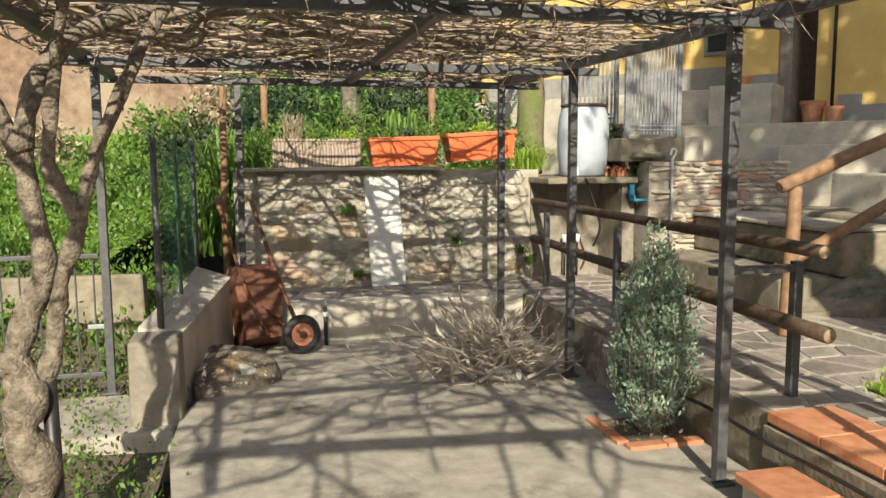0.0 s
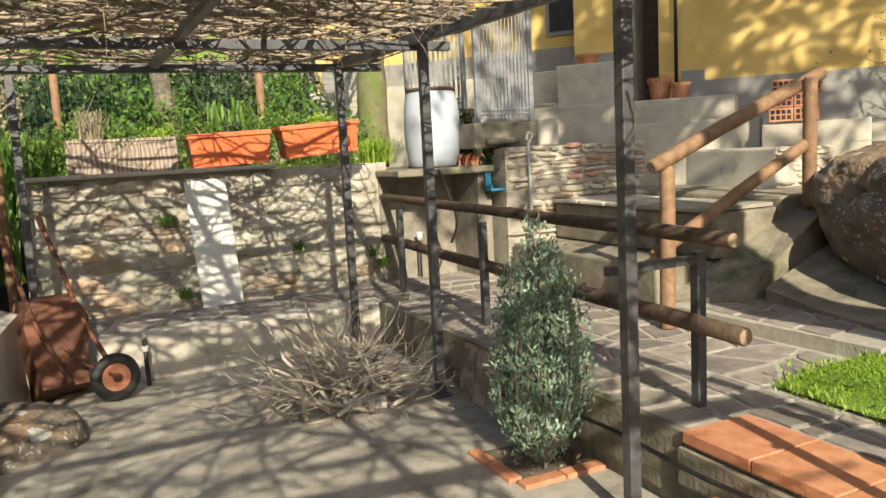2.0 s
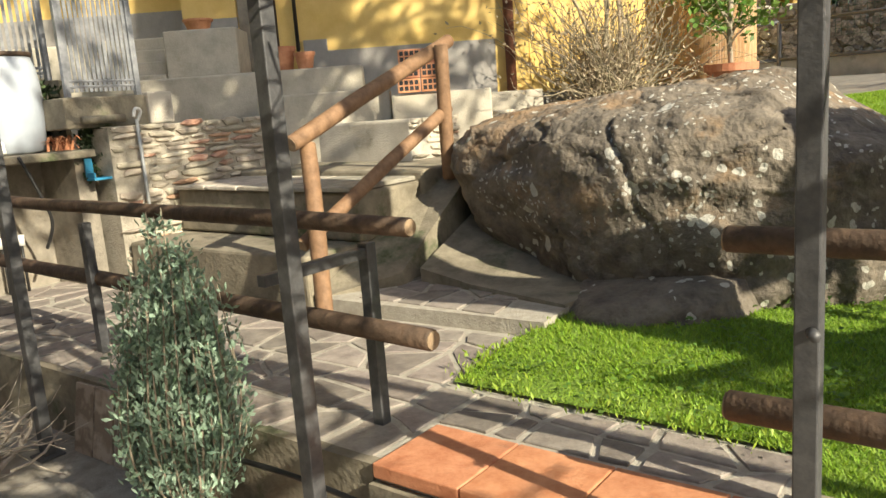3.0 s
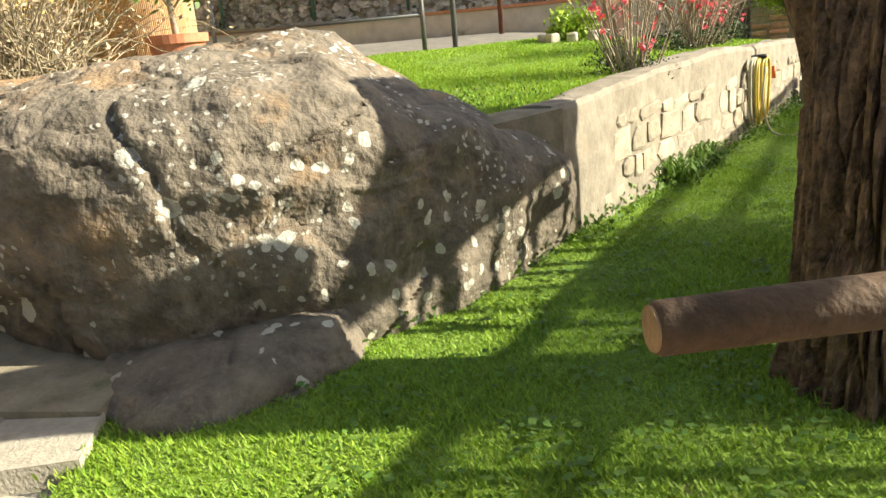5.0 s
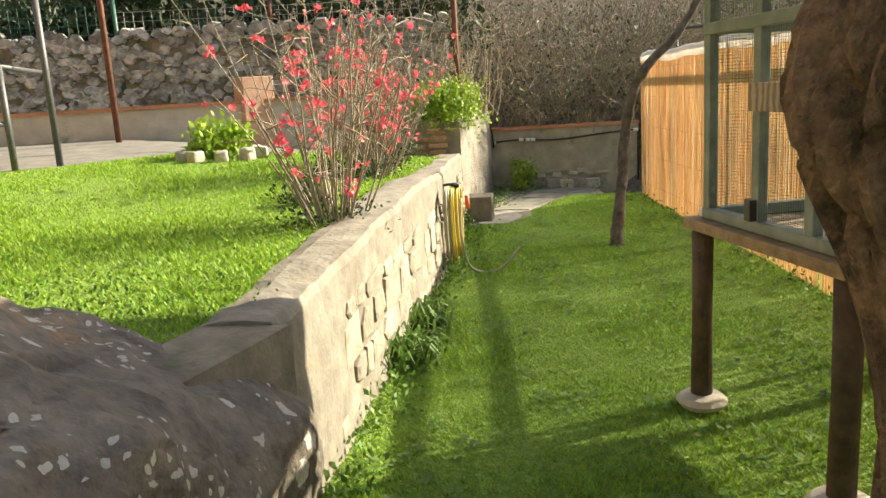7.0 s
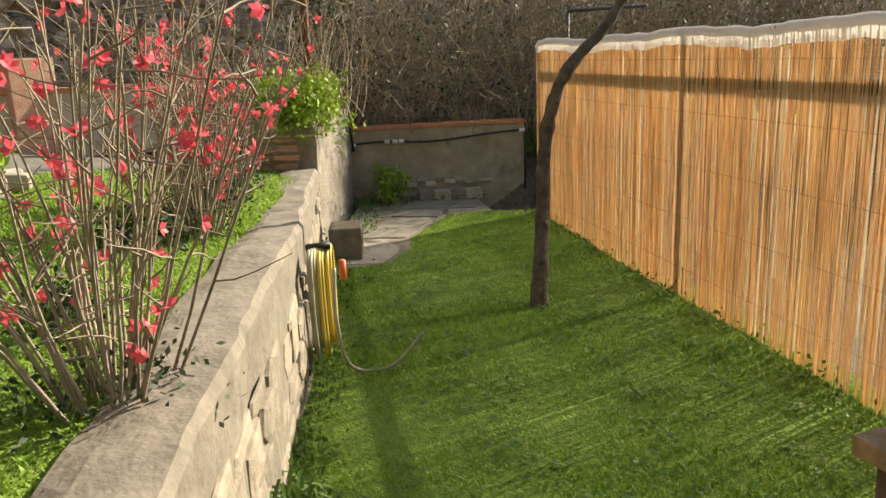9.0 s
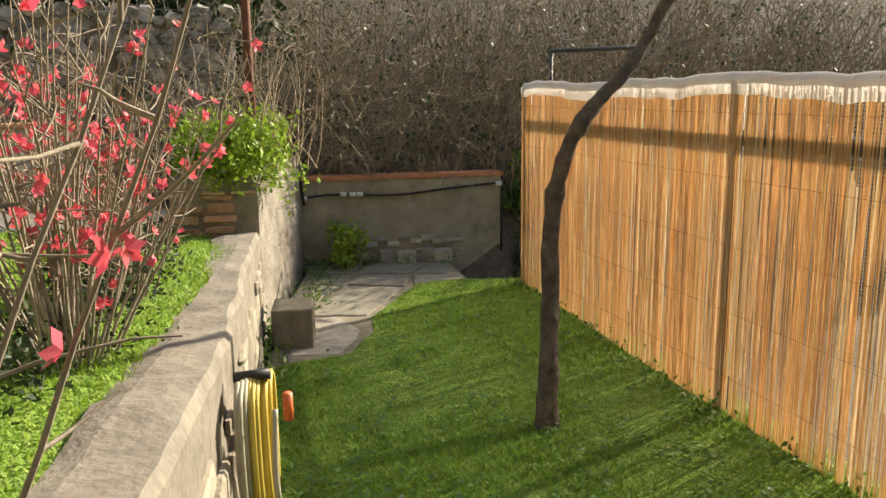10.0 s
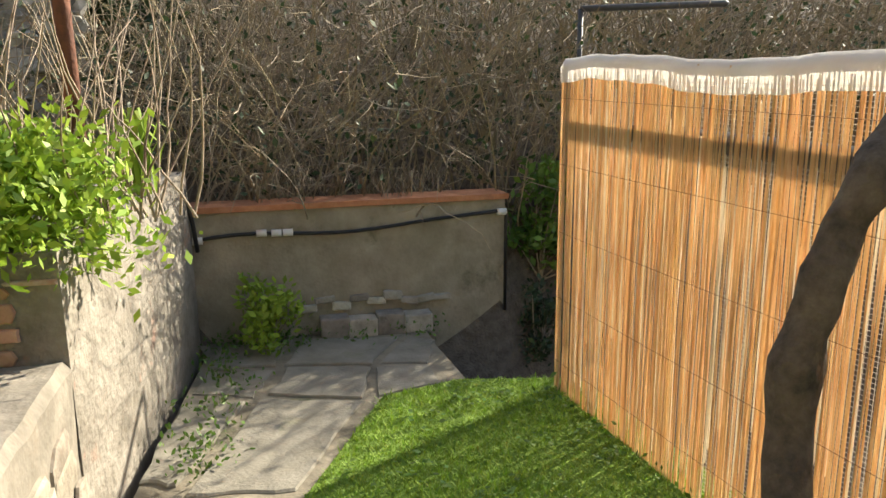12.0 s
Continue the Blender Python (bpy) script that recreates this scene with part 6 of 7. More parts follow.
for k in range(2):
    # black panel on the solid face, in place of a hollow's shade
    s = Shape(); s.bbox(0.151, -0.10 + k * 0.105, 0.06, 0.160, -0.015 + k * 0.105, 0.21, 0.003, bm_)
    part("cell", s, M_BLACK, blk, "black panel painted as the shade in the block's hollow")
s = Shape(); s.prism([(10.02, -2.28), (9.80, -2.50), (10.05, -2.92), (10.45, -3.02), (10.62, -2.75)], 0.36, 0.437); rough_up(s, 0.012, 5)
solo("stepping_slab", s, M_CONC, "irregular concrete slab under the block", "slab", kind="structure")
pp = e0 - en * 0.025; qq = e1 - en * 0.025
cable = thing("water_pipe", None, "black water pipe with white couplings on the wall", "pipe")
pts = [Vector((*(pp.lerp(qq, f)), 1.08 + 0.03 * math.sin(f * 9) * (1 - f) + 0.09 * f * f)) for f in [i / 16 for i in range(17)]]
part("pipe", Shape().tube(pts + [Vector((qq.x, qq.y, 1.12)), Vector((qq.x, qq.y, 0.5))], 0.011, 8), M_BLACK, cable, smooth=True)
for f in (0.02, 0.21, 0.255, 0.29, 0.985):
    v = pp.lerp(qq, f); z = pts[min(int(f * 16), 16)].z
    s = Shape(); dd = (qq - pp).normalized() * 0.03
    s.tube([(v.x - dd.x, v.y - dd.y, z), (v.x + dd.x, v.y + dd.y, z)], 0.022, 10); part("coupling", s, M_WHITE, cable, "white plastic coupling", smooth=True)
s = Shape().tube([(11.98, -3.9, 1.5), (12.0, -3.98, 1.2), (12.0, -4.0, 1.02)], 0.013, 8); part("riser", s, M_BLACK, cable, smooth=True)
bush("wall_weed", (11.62, -4.2, 0.43), (0.22, 0.22, 0.45), 800, 0.035, M_LEAF_BRIGHT, "bright leafy weed at the foot of the end wall", "plant", 8, 20)
for k in range(4):
    s = Shape(); v = e0.lerp(e1, 0.42 + 0.09 * k) - en * 0.07
    s.bbox(-0.09, -0.06, 0, 0.09, 0.06, rnd(0.08, 0.14), 0.012, Matrix.Translation((v.x, v.y, 0.43)) @ Euler((0, 0, math.atan2(ed.y, ed.x))).to_matrix().to_4x4())
    solo("loose_stone", s, M_STONE, "loose stone block at the foot of the end wall", "stone", "stones below the end wall")
for k in range(9):
    v = e0.lerp(e1, 0.34 + 0.055 * k) - en * 0.012
    s = Shape(); s.bbox(-0.06, -0.02, 0, 0.06, 0.02, rnd(0.035, 0.06), 0.008, Matrix.Translation((v.x, v.y, 0.60 + rnd(-0.02, 0.06))) @ Euler((0, rnd(-.1, .1), math.atan2(ed.y, ed.x))).to_matrix().to_4x4())
    rough_up(s, 0.012, 11)
    part("exposed_stone", s, M_STONE, find_end_wall)
for z in (2.42,):
    s = Shape().tube([(10.6, -6.0, z), (9.75, -6.2, z), (9.74, -6.2, z - 0.01)], 0.02, 8); s.tube([(10.6, -6.0, z), (10.6, -6.0, 1.2)], 0.018, 8)
    solo("rail_bar", s, M_IRON, "dark iron bar beyond the reed screen", "rail", smooth=True)

# hutch on posts
hut = thing("aviary_hutch", None, "green wooden mesh hutch raised on brown posts", "hutch")
hu = Vector((-0.915, 0.40)); hv2 = Vector((-0.40, -0.915)); HO = Vector((5.60, -0.31))
M_H = Matrix(((hu.x, hv2.x, 0, HO.x), (hu.y, hv2.y, 0, HO.y), (0, 0, 1, 0), (0, 0, 0, 1)))
HW, HD = 1.2, 0.95
for a, b in ((0, 0.0), (0.92, 0.0), (0, HD), (HW, HD)):
    v = M_H @ Vector((a, b, 0))
    s = Shape().tube([(v.x, v.y, 0.38), (v.x, v.y, 0.8), (v.x, v.y, 1.17)], [0.046, 0.044, 0.044], 12); rough_up(s, 0.006, 9)
    o = part("leg", s, M_LOG, hut, "dark brown round post", smooth=True)
    s = Shape().lathe([(0.10, 0), (0.11, 0.02), (0.09, 0.04), (0.04, 0.05)], (v.x, v.y, 0.40), 14); rough_up(s, 0.012, 7); part("footing", s, M_CONC_WALL, o, "pale concrete footing")
s = Shape(); s.bbox(-0.08, -0.05, 1.17, HW + 0.05, HD + 0.05, 1.215, 0.004, M_H); part("floor", s, M_LOGEND, hut)
for a in (0.0, 0.36, 0.68, HW - 0.05):
    s = Shape(); s.bbox(a, 0.0, 1.26, a + 0.05, 0.04, 2.50, 0.004, M_H); part("upright", s, M_GREEN_PAINT, hut)
    s = Shape(); s.bbox(a, HD - 0.04, 1.26, a + 0.05, HD, 2.50, 0.004, M_H); part("upright", s, M_GREEN_PAINT, hut)
for z in (1.218, 1.95, 2.50):
    s = Shape(); s.bbox(0, -0.005, z, HW, 0.045, z + 0.045, 0.004, M_H); part("crossrail", s, M_GREEN_PAINT, hut)
    for a in (0.0, HW - 0.045):
        s = Shape(); s.bbox(a, 0.046, z, a + 0.045, HD, z + 0.045, 0.004, M_H); part("crossrail", s, M_GREEN_PAINT, hut)
s = Shape()
for k in range(90):
    a = HW * k / 89; s.tube([M_H @ Vector((a, 0.02, 1.22)), M_H @ Vector((a, 0.02, 2.50))], 0.0007, 3, False)
for k in range(100):
    z = 1.22 + 1.28 * k / 99; s.tube([M_H @ Vector((0, 0.02, z)), M_H @ Vector((HW, 0.02, z))], 0.0007, 3, False); s.tube([M_H @ Vector((0.02, 0, z)), M_H @ Vector((0.02, HD, z))], 0.0007, 3, False)
for k in range(68):
    b = HD * k / 67; s.tube([M_H @ Vector((0.02, b, 1.22)), M_H @ Vector((0.02, b, 2.50))], 0.0007, 3, False)
part("wire_mesh", s, M_WIRE, hut, "fine green wire mesh", kind="stuff")
s = Shape(); s.bbox(0.38, -0.03, 1.66, 0.66, 0.0, 1.76, 0.004, M_H); part("feeder_box", s, M_PLANK, hut)
s = Shape(); s.bbox(-0.03, 0.0, 1.22, HW, 0.02, 1.256, 0.003, M_H); part("sill", s, M_CLOTH, hut)
s = Shape(); s.bbox(-0.25, -0.3, 2.56, HW + 0.15, HD + 0.25, 2.60, 0.006, M_H); part("roof", s, M_LOG, hut)
s = Shape(); s.bbox(0.4, -0.05, 1.27, 0.44, -0.02, 1.35, 0.004, M_H); part("latch", s, M_BLACK, hut)

# ---- grass ----
def grass(name, poly, height, n, label, hmin, hmax, focus=None, wid=0.0035):
    rng = np.random.default_rng(9)
    xs, ys = [p[0] for p in poly], [p[1] for p in poly]
    V, Fc = [], []
    made = 0
    while made < n:
        x, y = rng.uniform(min(xs), max(xs)), rng.uniform(min(ys), max(ys))
        if not inside(x, y, poly) or (focus and not focus(x, y, rng)):
            continue
        patch = 0.75 + 0.6 * noise.noise(Vector((x * 1.7, y * 1.7, 0.5)))
        h = rng.uniform(hmin, hmax) * patch
        z = height(x, y) - 0.004
        a, lean = rng.uniform(0, 6.283), rng.uniform(0.3, 1.5) * h
        w = wid * rng.uniform(0.7, 1.5)
        dx, dy = math.cos(a), math.sin(a)
        k = len(V)
        V += [(x - dy * w, y + dx * w, z), (x + dy * w, y - dx * w, z), (x + dx * lean, y + dy * lean, z + h)]
        Fc.append((k, k + 1, k + 2))
        made += 1
    s = Shape(); s.v, s.f = V, Fc
    return solo(name, s, M_GRASS, label, "grass", kind="stuff")


grass("grass", LOW_POLY, lawn_h, 210000, "short green grass of the lower lawn", 0.016, 0.038, lambda x, y, r: y > -5 and r.uniform() < (1.0 if x < 6.2 and y > 0 else 0.85) and x + y * 0.2 > 2.8)
grass("grass", UP_POLY, upper_h, 75000, "short sunny grass of the upper lawn", 0.022, 0.048, lambda x, y, r: r.uniform() < (1.0 if x < 8.5 else 0.6), 0.005)
random.seed(91)
s = Shape()
for _ in range(1500):
    x, y = rnd(3.0, 10.3), rnd(-4.6, 3.3)
    if not inside(x, y, LOW_POLY):
        continue
    for _ in range(random.choice((5, 8, 12))):
        p = Vector((x + random.gauss(0, 0.05), y + random.gauss(0, 0.05), 0)); p.z = lawn_h(p.x, p.y) + rnd(0.015, 0.04)
        a = rnd(0, 6.28); r = rnd(0.008, 0.02)
        d, e = Vector((math.cos(a), math.sin(a), rnd(-.3, .3))) * r, Vector((-math.sin(a), math.cos(a), rnd(-.3, .3))) * r * 0.8
        s.add((p - d, p - e, p + d, p + e), ((0, 1, 2, 3),))
for i in range(260):
    f = rnd(0, 1); b = W0.lerp(W1, f * 2) if f < 0.5 else W1.lerp(W2, f * 2 - 1)
    o = b + hn * abs(random.gauss(0.06, 0.07))
    leaves(s, [(o.x, o.y, lawn_h(o.x, o.y) + 0.03)], 7, 0.05, 0.024, 0.6)
for i in range(120):
    x, y = rnd(6.0, 9.5), 0
    f = rnd(0, 1); b = RA.lerp(RB, f) + rn * abs(random.gauss(0.05, 0.06))
    leaves(s, [(b.x, b.y, lawn_h(b.x, b.y) + 0.02)], 6, 0.05, 0.022, 0.6)
for i in range(130):
    f = rnd(0, 1); b = Vector((4.75, 2.55)).lerp(Vector((5.6, 1.65)), f)
    leaves(s, [(b.x - 0.03, b.y - 0.05, lawn_h(b.x, b.y) + 0.02)], 5, 0.035, 0.024, 0.6)
for i in range(150):
    x, y = rnd(5.9, 6.6), rnd(1.2, 2.2)
    leaves(s, [(x + 0.15, y + 0.15, upper_h(x, y) + 0.02)], 9, 0.05, 0.013, 0.6)
solo("lawn_weeds", s, M_LEAF, "clover and broad-leaved weeds in the lawn", "weeds", kind="stuff")
tuft("dock_plant", (4.92, 2.62, 0.42), 26, 0.14, 0.16, M_LEAF_DARK, "broad-leaved dock plant at the foot of the boulder", width=0.022)
tuft("wall_weed", (6.9, 0.42, 0.42), 120, 0.16, 0.22, M_LEAF, "green weed clump at the foot of the garden wall", width=0.008)
tuft("wall_weed", (7.3, 0.08, 0.42), 140, 0.16, 0.22, M_LEAF, "green weed clump at the foot of the garden wall", width=0.008)
for x, z in ((0.95, 1.05), (2.05, 0.72), (2.75, 0.6), (1.05, 0.42), (2.85, 0.5)):
    tuft("crevice_weed", (x, 7.62, z), 45, 0.08, 0.09, M_LEAF, "small green weed growing from the rubble wall", width=0.006)
s = Shape()
for i in range(90):
    x, y = (3.17, rnd(2.0, 3.4)) if i % 2 else (rnd(3.2, 3.95), 3.42)
    leaves(s, [(x + rnd(-.02, .05), y + rnd(-.02, .02), 0.36)], 9, 0.03, 0.011, 1.2, 3.0)
solo("edge_grass", s, M_LEAF_BRIGHT, "bright grass overhanging the path's edge", "grass", kind="stuff")

# ---- bramble thicket beyond the end wall ----
random.seed(95)
def hill_h(x, y):
    return 0.9 + max(0.0, (Vector((x, y)) - e0).dot(en)) * 0.62


ring_s = Shape()
for j in range(40):
    for i in range(40):
        x, y = 8.0 + i * 0.6, -22.0 + j * 0.5
        dd = (Vector((x, y)) - e0).dot(en)
        ring_s.v.append((x, y, hill_h(x, y) - 0.1 if dd > 0.1 else -0.5))
for j in range(39):
    for i in range(39):
        a = j * 40 + i
        ring_s.f.append((a, a + 1, a + 41, a + 40))
solo("thicket_bank", ring_s, M_EARTH, "steep earth bank under the bramble thicket", "ground", kind="structure", smooth=True)
sA, sB, sL = Shape(), Shape(), Shape()
for i in range(2600):
    along, back = rnd(-3.5, 7.5), 0.25 + abs(random.gauss(0, 1.5))
    v = e0 + ed * along + en * back
    z = hill_h(v.x, v.y) - 0.1
    pts = twig_path((v.x, v.y, z), (rnd(-.5, .5) - en.x * 0.25, rnd(-.5, .5) - en.y * 0.25, 1.0), rnd(0.7, 1.7), 7, 0.16, 0.45)
    (sA if i % 3 else sB).tube(pts, taper(0.007, 0.0025, len(pts)), 3, False)
    for q in pts[3::2]:
        pp = twig_path(q, (rnd(-1, 1), rnd(-1, 1), rnd(-0.3, 0.8)), rnd(0.2, 0.5), 3, 0.3)
        (sA if i % 2 else sB).tube(pp, taper(0.0035, 0.0015, len(pp)), 3, False)
    if i % 3 == 0:
        leaves(sL, pts[2:], 2, 0.07, 0.035)
solo("bramble_canes", sA, M_TWIG_DARK, "dense brown bramble thicket behind the end wall", "thicket", kind="stuff")
solo("pale_stalks", sB, M_DRY, "pale dry stalks in the bramble thicket", "thicket", kind="stuff")
solo("bramble_leaves", sL, M_LEAF_DARK, "dark bramble leaves in the thicket", "thicket", kind="stuff")
tuft("dry_grass", (*(e0 + ed * 0.5 + en * 0.4), 1.0), 220, 0.45, 0.35, M_DRY, "straw-coloured dry grass behind the end wall", width=0.004)
tuft("dry_grass", (*(e0 + ed * 1.3 + en * 0.4), 1.0), 180, 0.4, 0.35, M_DRY, "straw-coloured dry grass behind the end wall", width=0.004)
bush("laurel_bush", (*(e1 + ed * 0.35 + en * 0.25), 0.6), (0.35, 0.35, 0.8), 1600, 0.045, M_LEAF, "green laurel bush at the end of the wall")
bush("netted_bush", (*(e1 + ed * 0.25 - en * 0.02), 0.1), (0.2, 0.2, 0.6), 600, 0.035, M_LEAF_DARK, "dark bush in the gap beside the wall")

# ---- wooded hill all round ----
far = Shape()
NA, NR = 120, 14
def rim_h(a, r):
    return -0.3 + max(0.0, r - 17.0) * 0.62 + 2.0 * noise.noise(Vector((math.cos(a) * 4, math.sin(a) * 4, r * 0.08))) * min(1, max(0, r - 18) / 8)
for j in range(NR):
    r = 17.0 + j * 3.2
    for i in range(NA):
        a = 2 * math.pi * i / NA
        far.v.append((5 + r * math.cos(a), r * math.sin(a), rim_h(a, r) if j else -0.4))
for j in range(NR - 1):
    for i in range(NA):
        a = 2 * math.pi * i / NA
        if -math.pi < a < 0 or (math.pi * 1.12 < a < math.pi * 1.8):
            if j > 3:
                continue
        k, q = j * NA + i, j * NA + (i + 1) % NA
        far.f.append((k, q, q + NA, k + NA))
M_FARWOOD = mat("far_wood", (0.05, 0.06, 0.025), (0.14, 0.13, 0.07), 0.8, 0.95, 1.0, 4, (0.035, 0.04, 0.02), 0.25, 0.5, bdist=0.3)
solo("wooded_hill", far, M_FARWOOD, "dark wooded hillside surrounding the garden", "hill", kind="structure", smooth=True)
random.seed(97)
wl, wt, wd = Shape(), Shape(), Shape()
for i in range(2600):
    a = rnd(-0.9, 1.9)
    r = rnd(17, 36)
    x, y, z = 5 + r * math.cos(a), r * math.sin(a), rim_h(a, r)
    if 3 < x < 19 and 1 < y < 14:
        continue
    if i % 6 == 0:
        leaves(wd, [(x, y, z + rnd(0.2, 2.5)) for _ in range(3)], 22, 0.7, 0.2)
    elif i % 6 < 3:
        leaves(wl, [(x, y, z + rnd(0.2, 2.0))], 26, 0.7, 0.16)
    else:
        pts = twig_path((x, y, z - 0.2), (rnd(-.2, .2), rnd(-.2, .2), 1), rnd(2.5, 6), 6, 0.1)
        wt.tube(pts, taper(0.07, 0.015, len(pts)), 4, False)
        for q in pts[2:]:
            for _ in range(2):
                pp = twig_path(q, (rnd(-1, 1), rnd(-1, 1), rnd(0, 1)), rnd(0.6, 1.8), 4, 0.25)
                wt.tube(pp, taper(0.02, 0.006, len(pp)), 3, False)
solo("hill_leaves", wl, M_LEAF, "green undergrowth on the wooded hillside", "woods", kind="stuff")
solo("hill_evergreens", wd, M_LEAF_DARK, "dark evergreen growth on the wooded hillside", "woods", kind="stuff")
solo("hill_trunks", wt, M_TWIG_DARK, "bare trees on the wooded hillside", "woods", kind="stuff", smooth=True)
# bank of shrubs behind the wire fence above the patio, and by the rubble wall
random.seed(99)
for i in range(16):
    x, y = rnd(-0.2, 3.2), rnd(9.4, 12.5)
    bush("bank_shrub", (x, y, bank_h(x, y)), (0.6, 0.5, rnd(0.6, 1.3)), 900, 0.06, random.choice((M_LEAF_DARK, M_LEAF, M_LEAF_DARK, M_DRY)), "overgrown shrub on the bank behind the fence")
for i in range(12):
    f = i / 11; p = GW[0].lerp(GW[1], f * 2) if f < 0.5 else GW[1].lerp(GW[2], f * 2 - 1)
    bush("hedge_shrub", (p.x + 1.0, p.y - 0.4, 1.6), (0.9, 0.9, rnd(1.8, 3.2)), 1500, 0.10, M_LEAF_DARK, "dark evergreen hedge behind the rubble wall")
# crown of the pine
random.seed(101)
s, br = Shape(), Shape()
tp = Vector((PINE.x - 0.3, PINE.y - 0.13, 4.4))
br.tube([tp, tp + Vector((0.3, -0.1, 2)), tp + Vector((0.7, -0.2, 4.2))], [0.2, 0.15, 0.06], 10)
for i in range(46):
    a, z = rnd(0, 6.28), rnd(5.4, 8.6)
    q = Vector((4.9 + math.cos(a) * rnd(0.6, 2.6), 0.55 + math.sin(a) * rnd(0.6, 2.3), z))
    br.tube([tp + Vector((0.3, -0.1, z - 5.4)), tp.lerp(q, 0.6) + Vector((0, 0, 0.8)), q], [0.05, 0.035, 0.015], 5, False)
    leaves(s, [q], 85, 0.42, 0.13, 0.4, 2.4)
part("limb", br, M_BARK, pine, smooth=True); part("needle_crown", s, M_LEAF_DARK, pine, kind="stuff")

# ---- pieces of walls and paving ----
random.seed(120)


def stone_meshes(n, name, material, seed):
    """n unit stones: a rough front face, bevelled back to the wall (x width, y depth to the wall, z height)."""
    random.seed(seed)
    out = []
    for _ in range(n):
        k = random.choice((6, 7, 8))
        s = Shape()
        front, mid, back = [], [], []
        for i in range(k):
            a = 2 * math.pi * (i + rnd(-0.25, 0.25)) / k
            c, d = math.cos(a), math.sin(a)
            q = 0.5 / max(abs(c), abs(d)) * rnd(0.84, 1.0)
            front.append((c * q * 0.74, -1.0 + rnd(-0.12, 0.2), d * q * 0.74))
            mid.append((c * q * 0.96, -0.6 + rnd(-0.1, 0.1), d * q * 0.96))
            back.append((c * q, 0.25, d * q))
        s.add([(rnd(-.1, .1), -1.12, rnd(-.1, .1))] + front + mid + back, [(0, 1 + (i + 1) % k, 1 + i)[::-1] for i in range(k)] + [(1 + i, 1 + (i + 1) % k, 1 + k + (i + 1) % k, 1 + k + i)[::-1] for i in range(k)] + [(1 + k + i, 1 + k + (i + 1) % k, 1 + 2 * k + (i + 1) % k, 1 + 2 * k + i)[::-1] for i in range(k)])
        out.append(s.data(name, material))
    return out


def lay(meshes, parent, o, u, nrm, length, z0, z1, hs, ws, depth, gap, limit=300, top=None, name="stone", skip=0.0, rot=0.05):
    """Uneven courses of stones on a wall face from o along u."""
    turn = Matrix(((u.x, -nrm.x, 0, 0), (u.y, -nrm.y, 0, 0), (0, 0, 1, 0), (0, 0, 0, 1)))
    z, count = z0, 0
    while z < z1 and count < limit:
        h = rnd(*hs)
        if z + h > z1 + 0.02:
            h = z1 - z
            if h < hs[0] * 0.5:
                break
        x = rnd(-0.1, 0)
        while x < length and count < limit:
            w = rnd(*ws)
            hh = h * rnd(0.8, 1.25)
            if random.random() > skip and x + w < length + 0.05 and x > -0.05:
                c = o + u * (x + w / 2)
                ob = new(name, random.choice(meshes))
                ob.parent = parent
                ob.matrix_local = Matrix.Translation((c.x, c.y, z + h / 2 + rnd(-.01, .01))) @ turn @ Euler((0, rnd(-rot, rot), 0)).to_matrix().to_4x4() @ Matrix.Diagonal((w - gap, depth * rnd(0.6, 1.25), hh - gap, 1))
                count += 1
            x += w
        z += h
    return count


def find(n):
    return bpy.data.objects[n]


MS1 = stone_meshes(9, "stone", M_STONE, 1) + stone_meshes(3, "stone", M_STONE_WARM, 2)
random.seed(121)
lay(MS1, find("stone_wall_core"), Vector((-0.10, 7.68)), Vector((1, 0)), Vector((0, -1)), 3.03, 0.34, 1.45, (0.07, 0.17), (0.12, 0.40), 0.030, 0.010, 290, skip=0.08, rot=0.09)
M_LAYER = mat("layered_stone", (0.34, 0.295, 0.235), (0.53, 0.475, 0.385), 9, 0.9, 0.6, 50, (0.30, 0.25, 0.19), 4.0, 0.6, vary=0.3)
MS2 = stone_meshes(8, "stone", M_LAYER, 3) + stone_meshes(2, "stone", M_BRICK, 4)
random.seed(122)
lay(MS2, find("stone_wall_side_core"), Vector((3.88, 7.02)), Vector((1, 0)), Vector((0, -1)), 2.3, 0.34, 1.53, (0.035, 0.07), (0.10, 0.36), 0.03, 0.008, 295, rot=0.02)
MS3 = stone_meshes(10, "stone", M_WALLSTONE, 5)
gw = find("garden_wall")
random.seed(123)
d1, d2 = (W1 - W0).normalized(), (W2 - W1).normalized()
lay(MS3, gw, W0 + d1 * 0.35, d1, Vector((d1.y, -d1.x)), (W1 - W0).length - 0.35, 0.46, 0.98, (0.09, 0.19), (0.13, 0.44), 0.017, 0.006, 140, skip=0.12, rot=0.12)
lay(MS3, gw, W1, d2, Vector((d2.y, -d2.x)), (W2 - W1).length, 0.46, 0.98, (0.09, 0.19), (0.13, 0.44), 0.018, 0.006, 110, skip=0.12, rot=0.12)
M_MUD = stone_meshes(5, "brick", M_BRICK, 6)
lay(M_MUD, find("planter_wall"), Vector((11.03, -2.12)), Vector((-0.41, -0.40)).normalized(), Vector((-0.70, 0.71)), 0.55, 0.6, 1.42, (0.06, 0.08), (0.18, 0.26), 0.012, 0.012, 40, name="brick", rot=0.01)


random.seed(127)
lay(MS2, find("side_landing.001"), Vector((5.72, 5.6)), Vector((1, 0)), Vector((0, -1)), 2.4, 1.09, 1.42, (0.04, 0.08), (0.12, 0.36), 0.03, 0.008, 110, rot=0.02)
lay(MS2, find("side_landing"), Vector((5.3, 4.95)), Vector((1, 0)), Vector((0, -1)), 1.4, 0.45, 1.06, (0.05, 0.09), (0.12, 0.36), 0.03, 0.008, 110, rot=0.02)


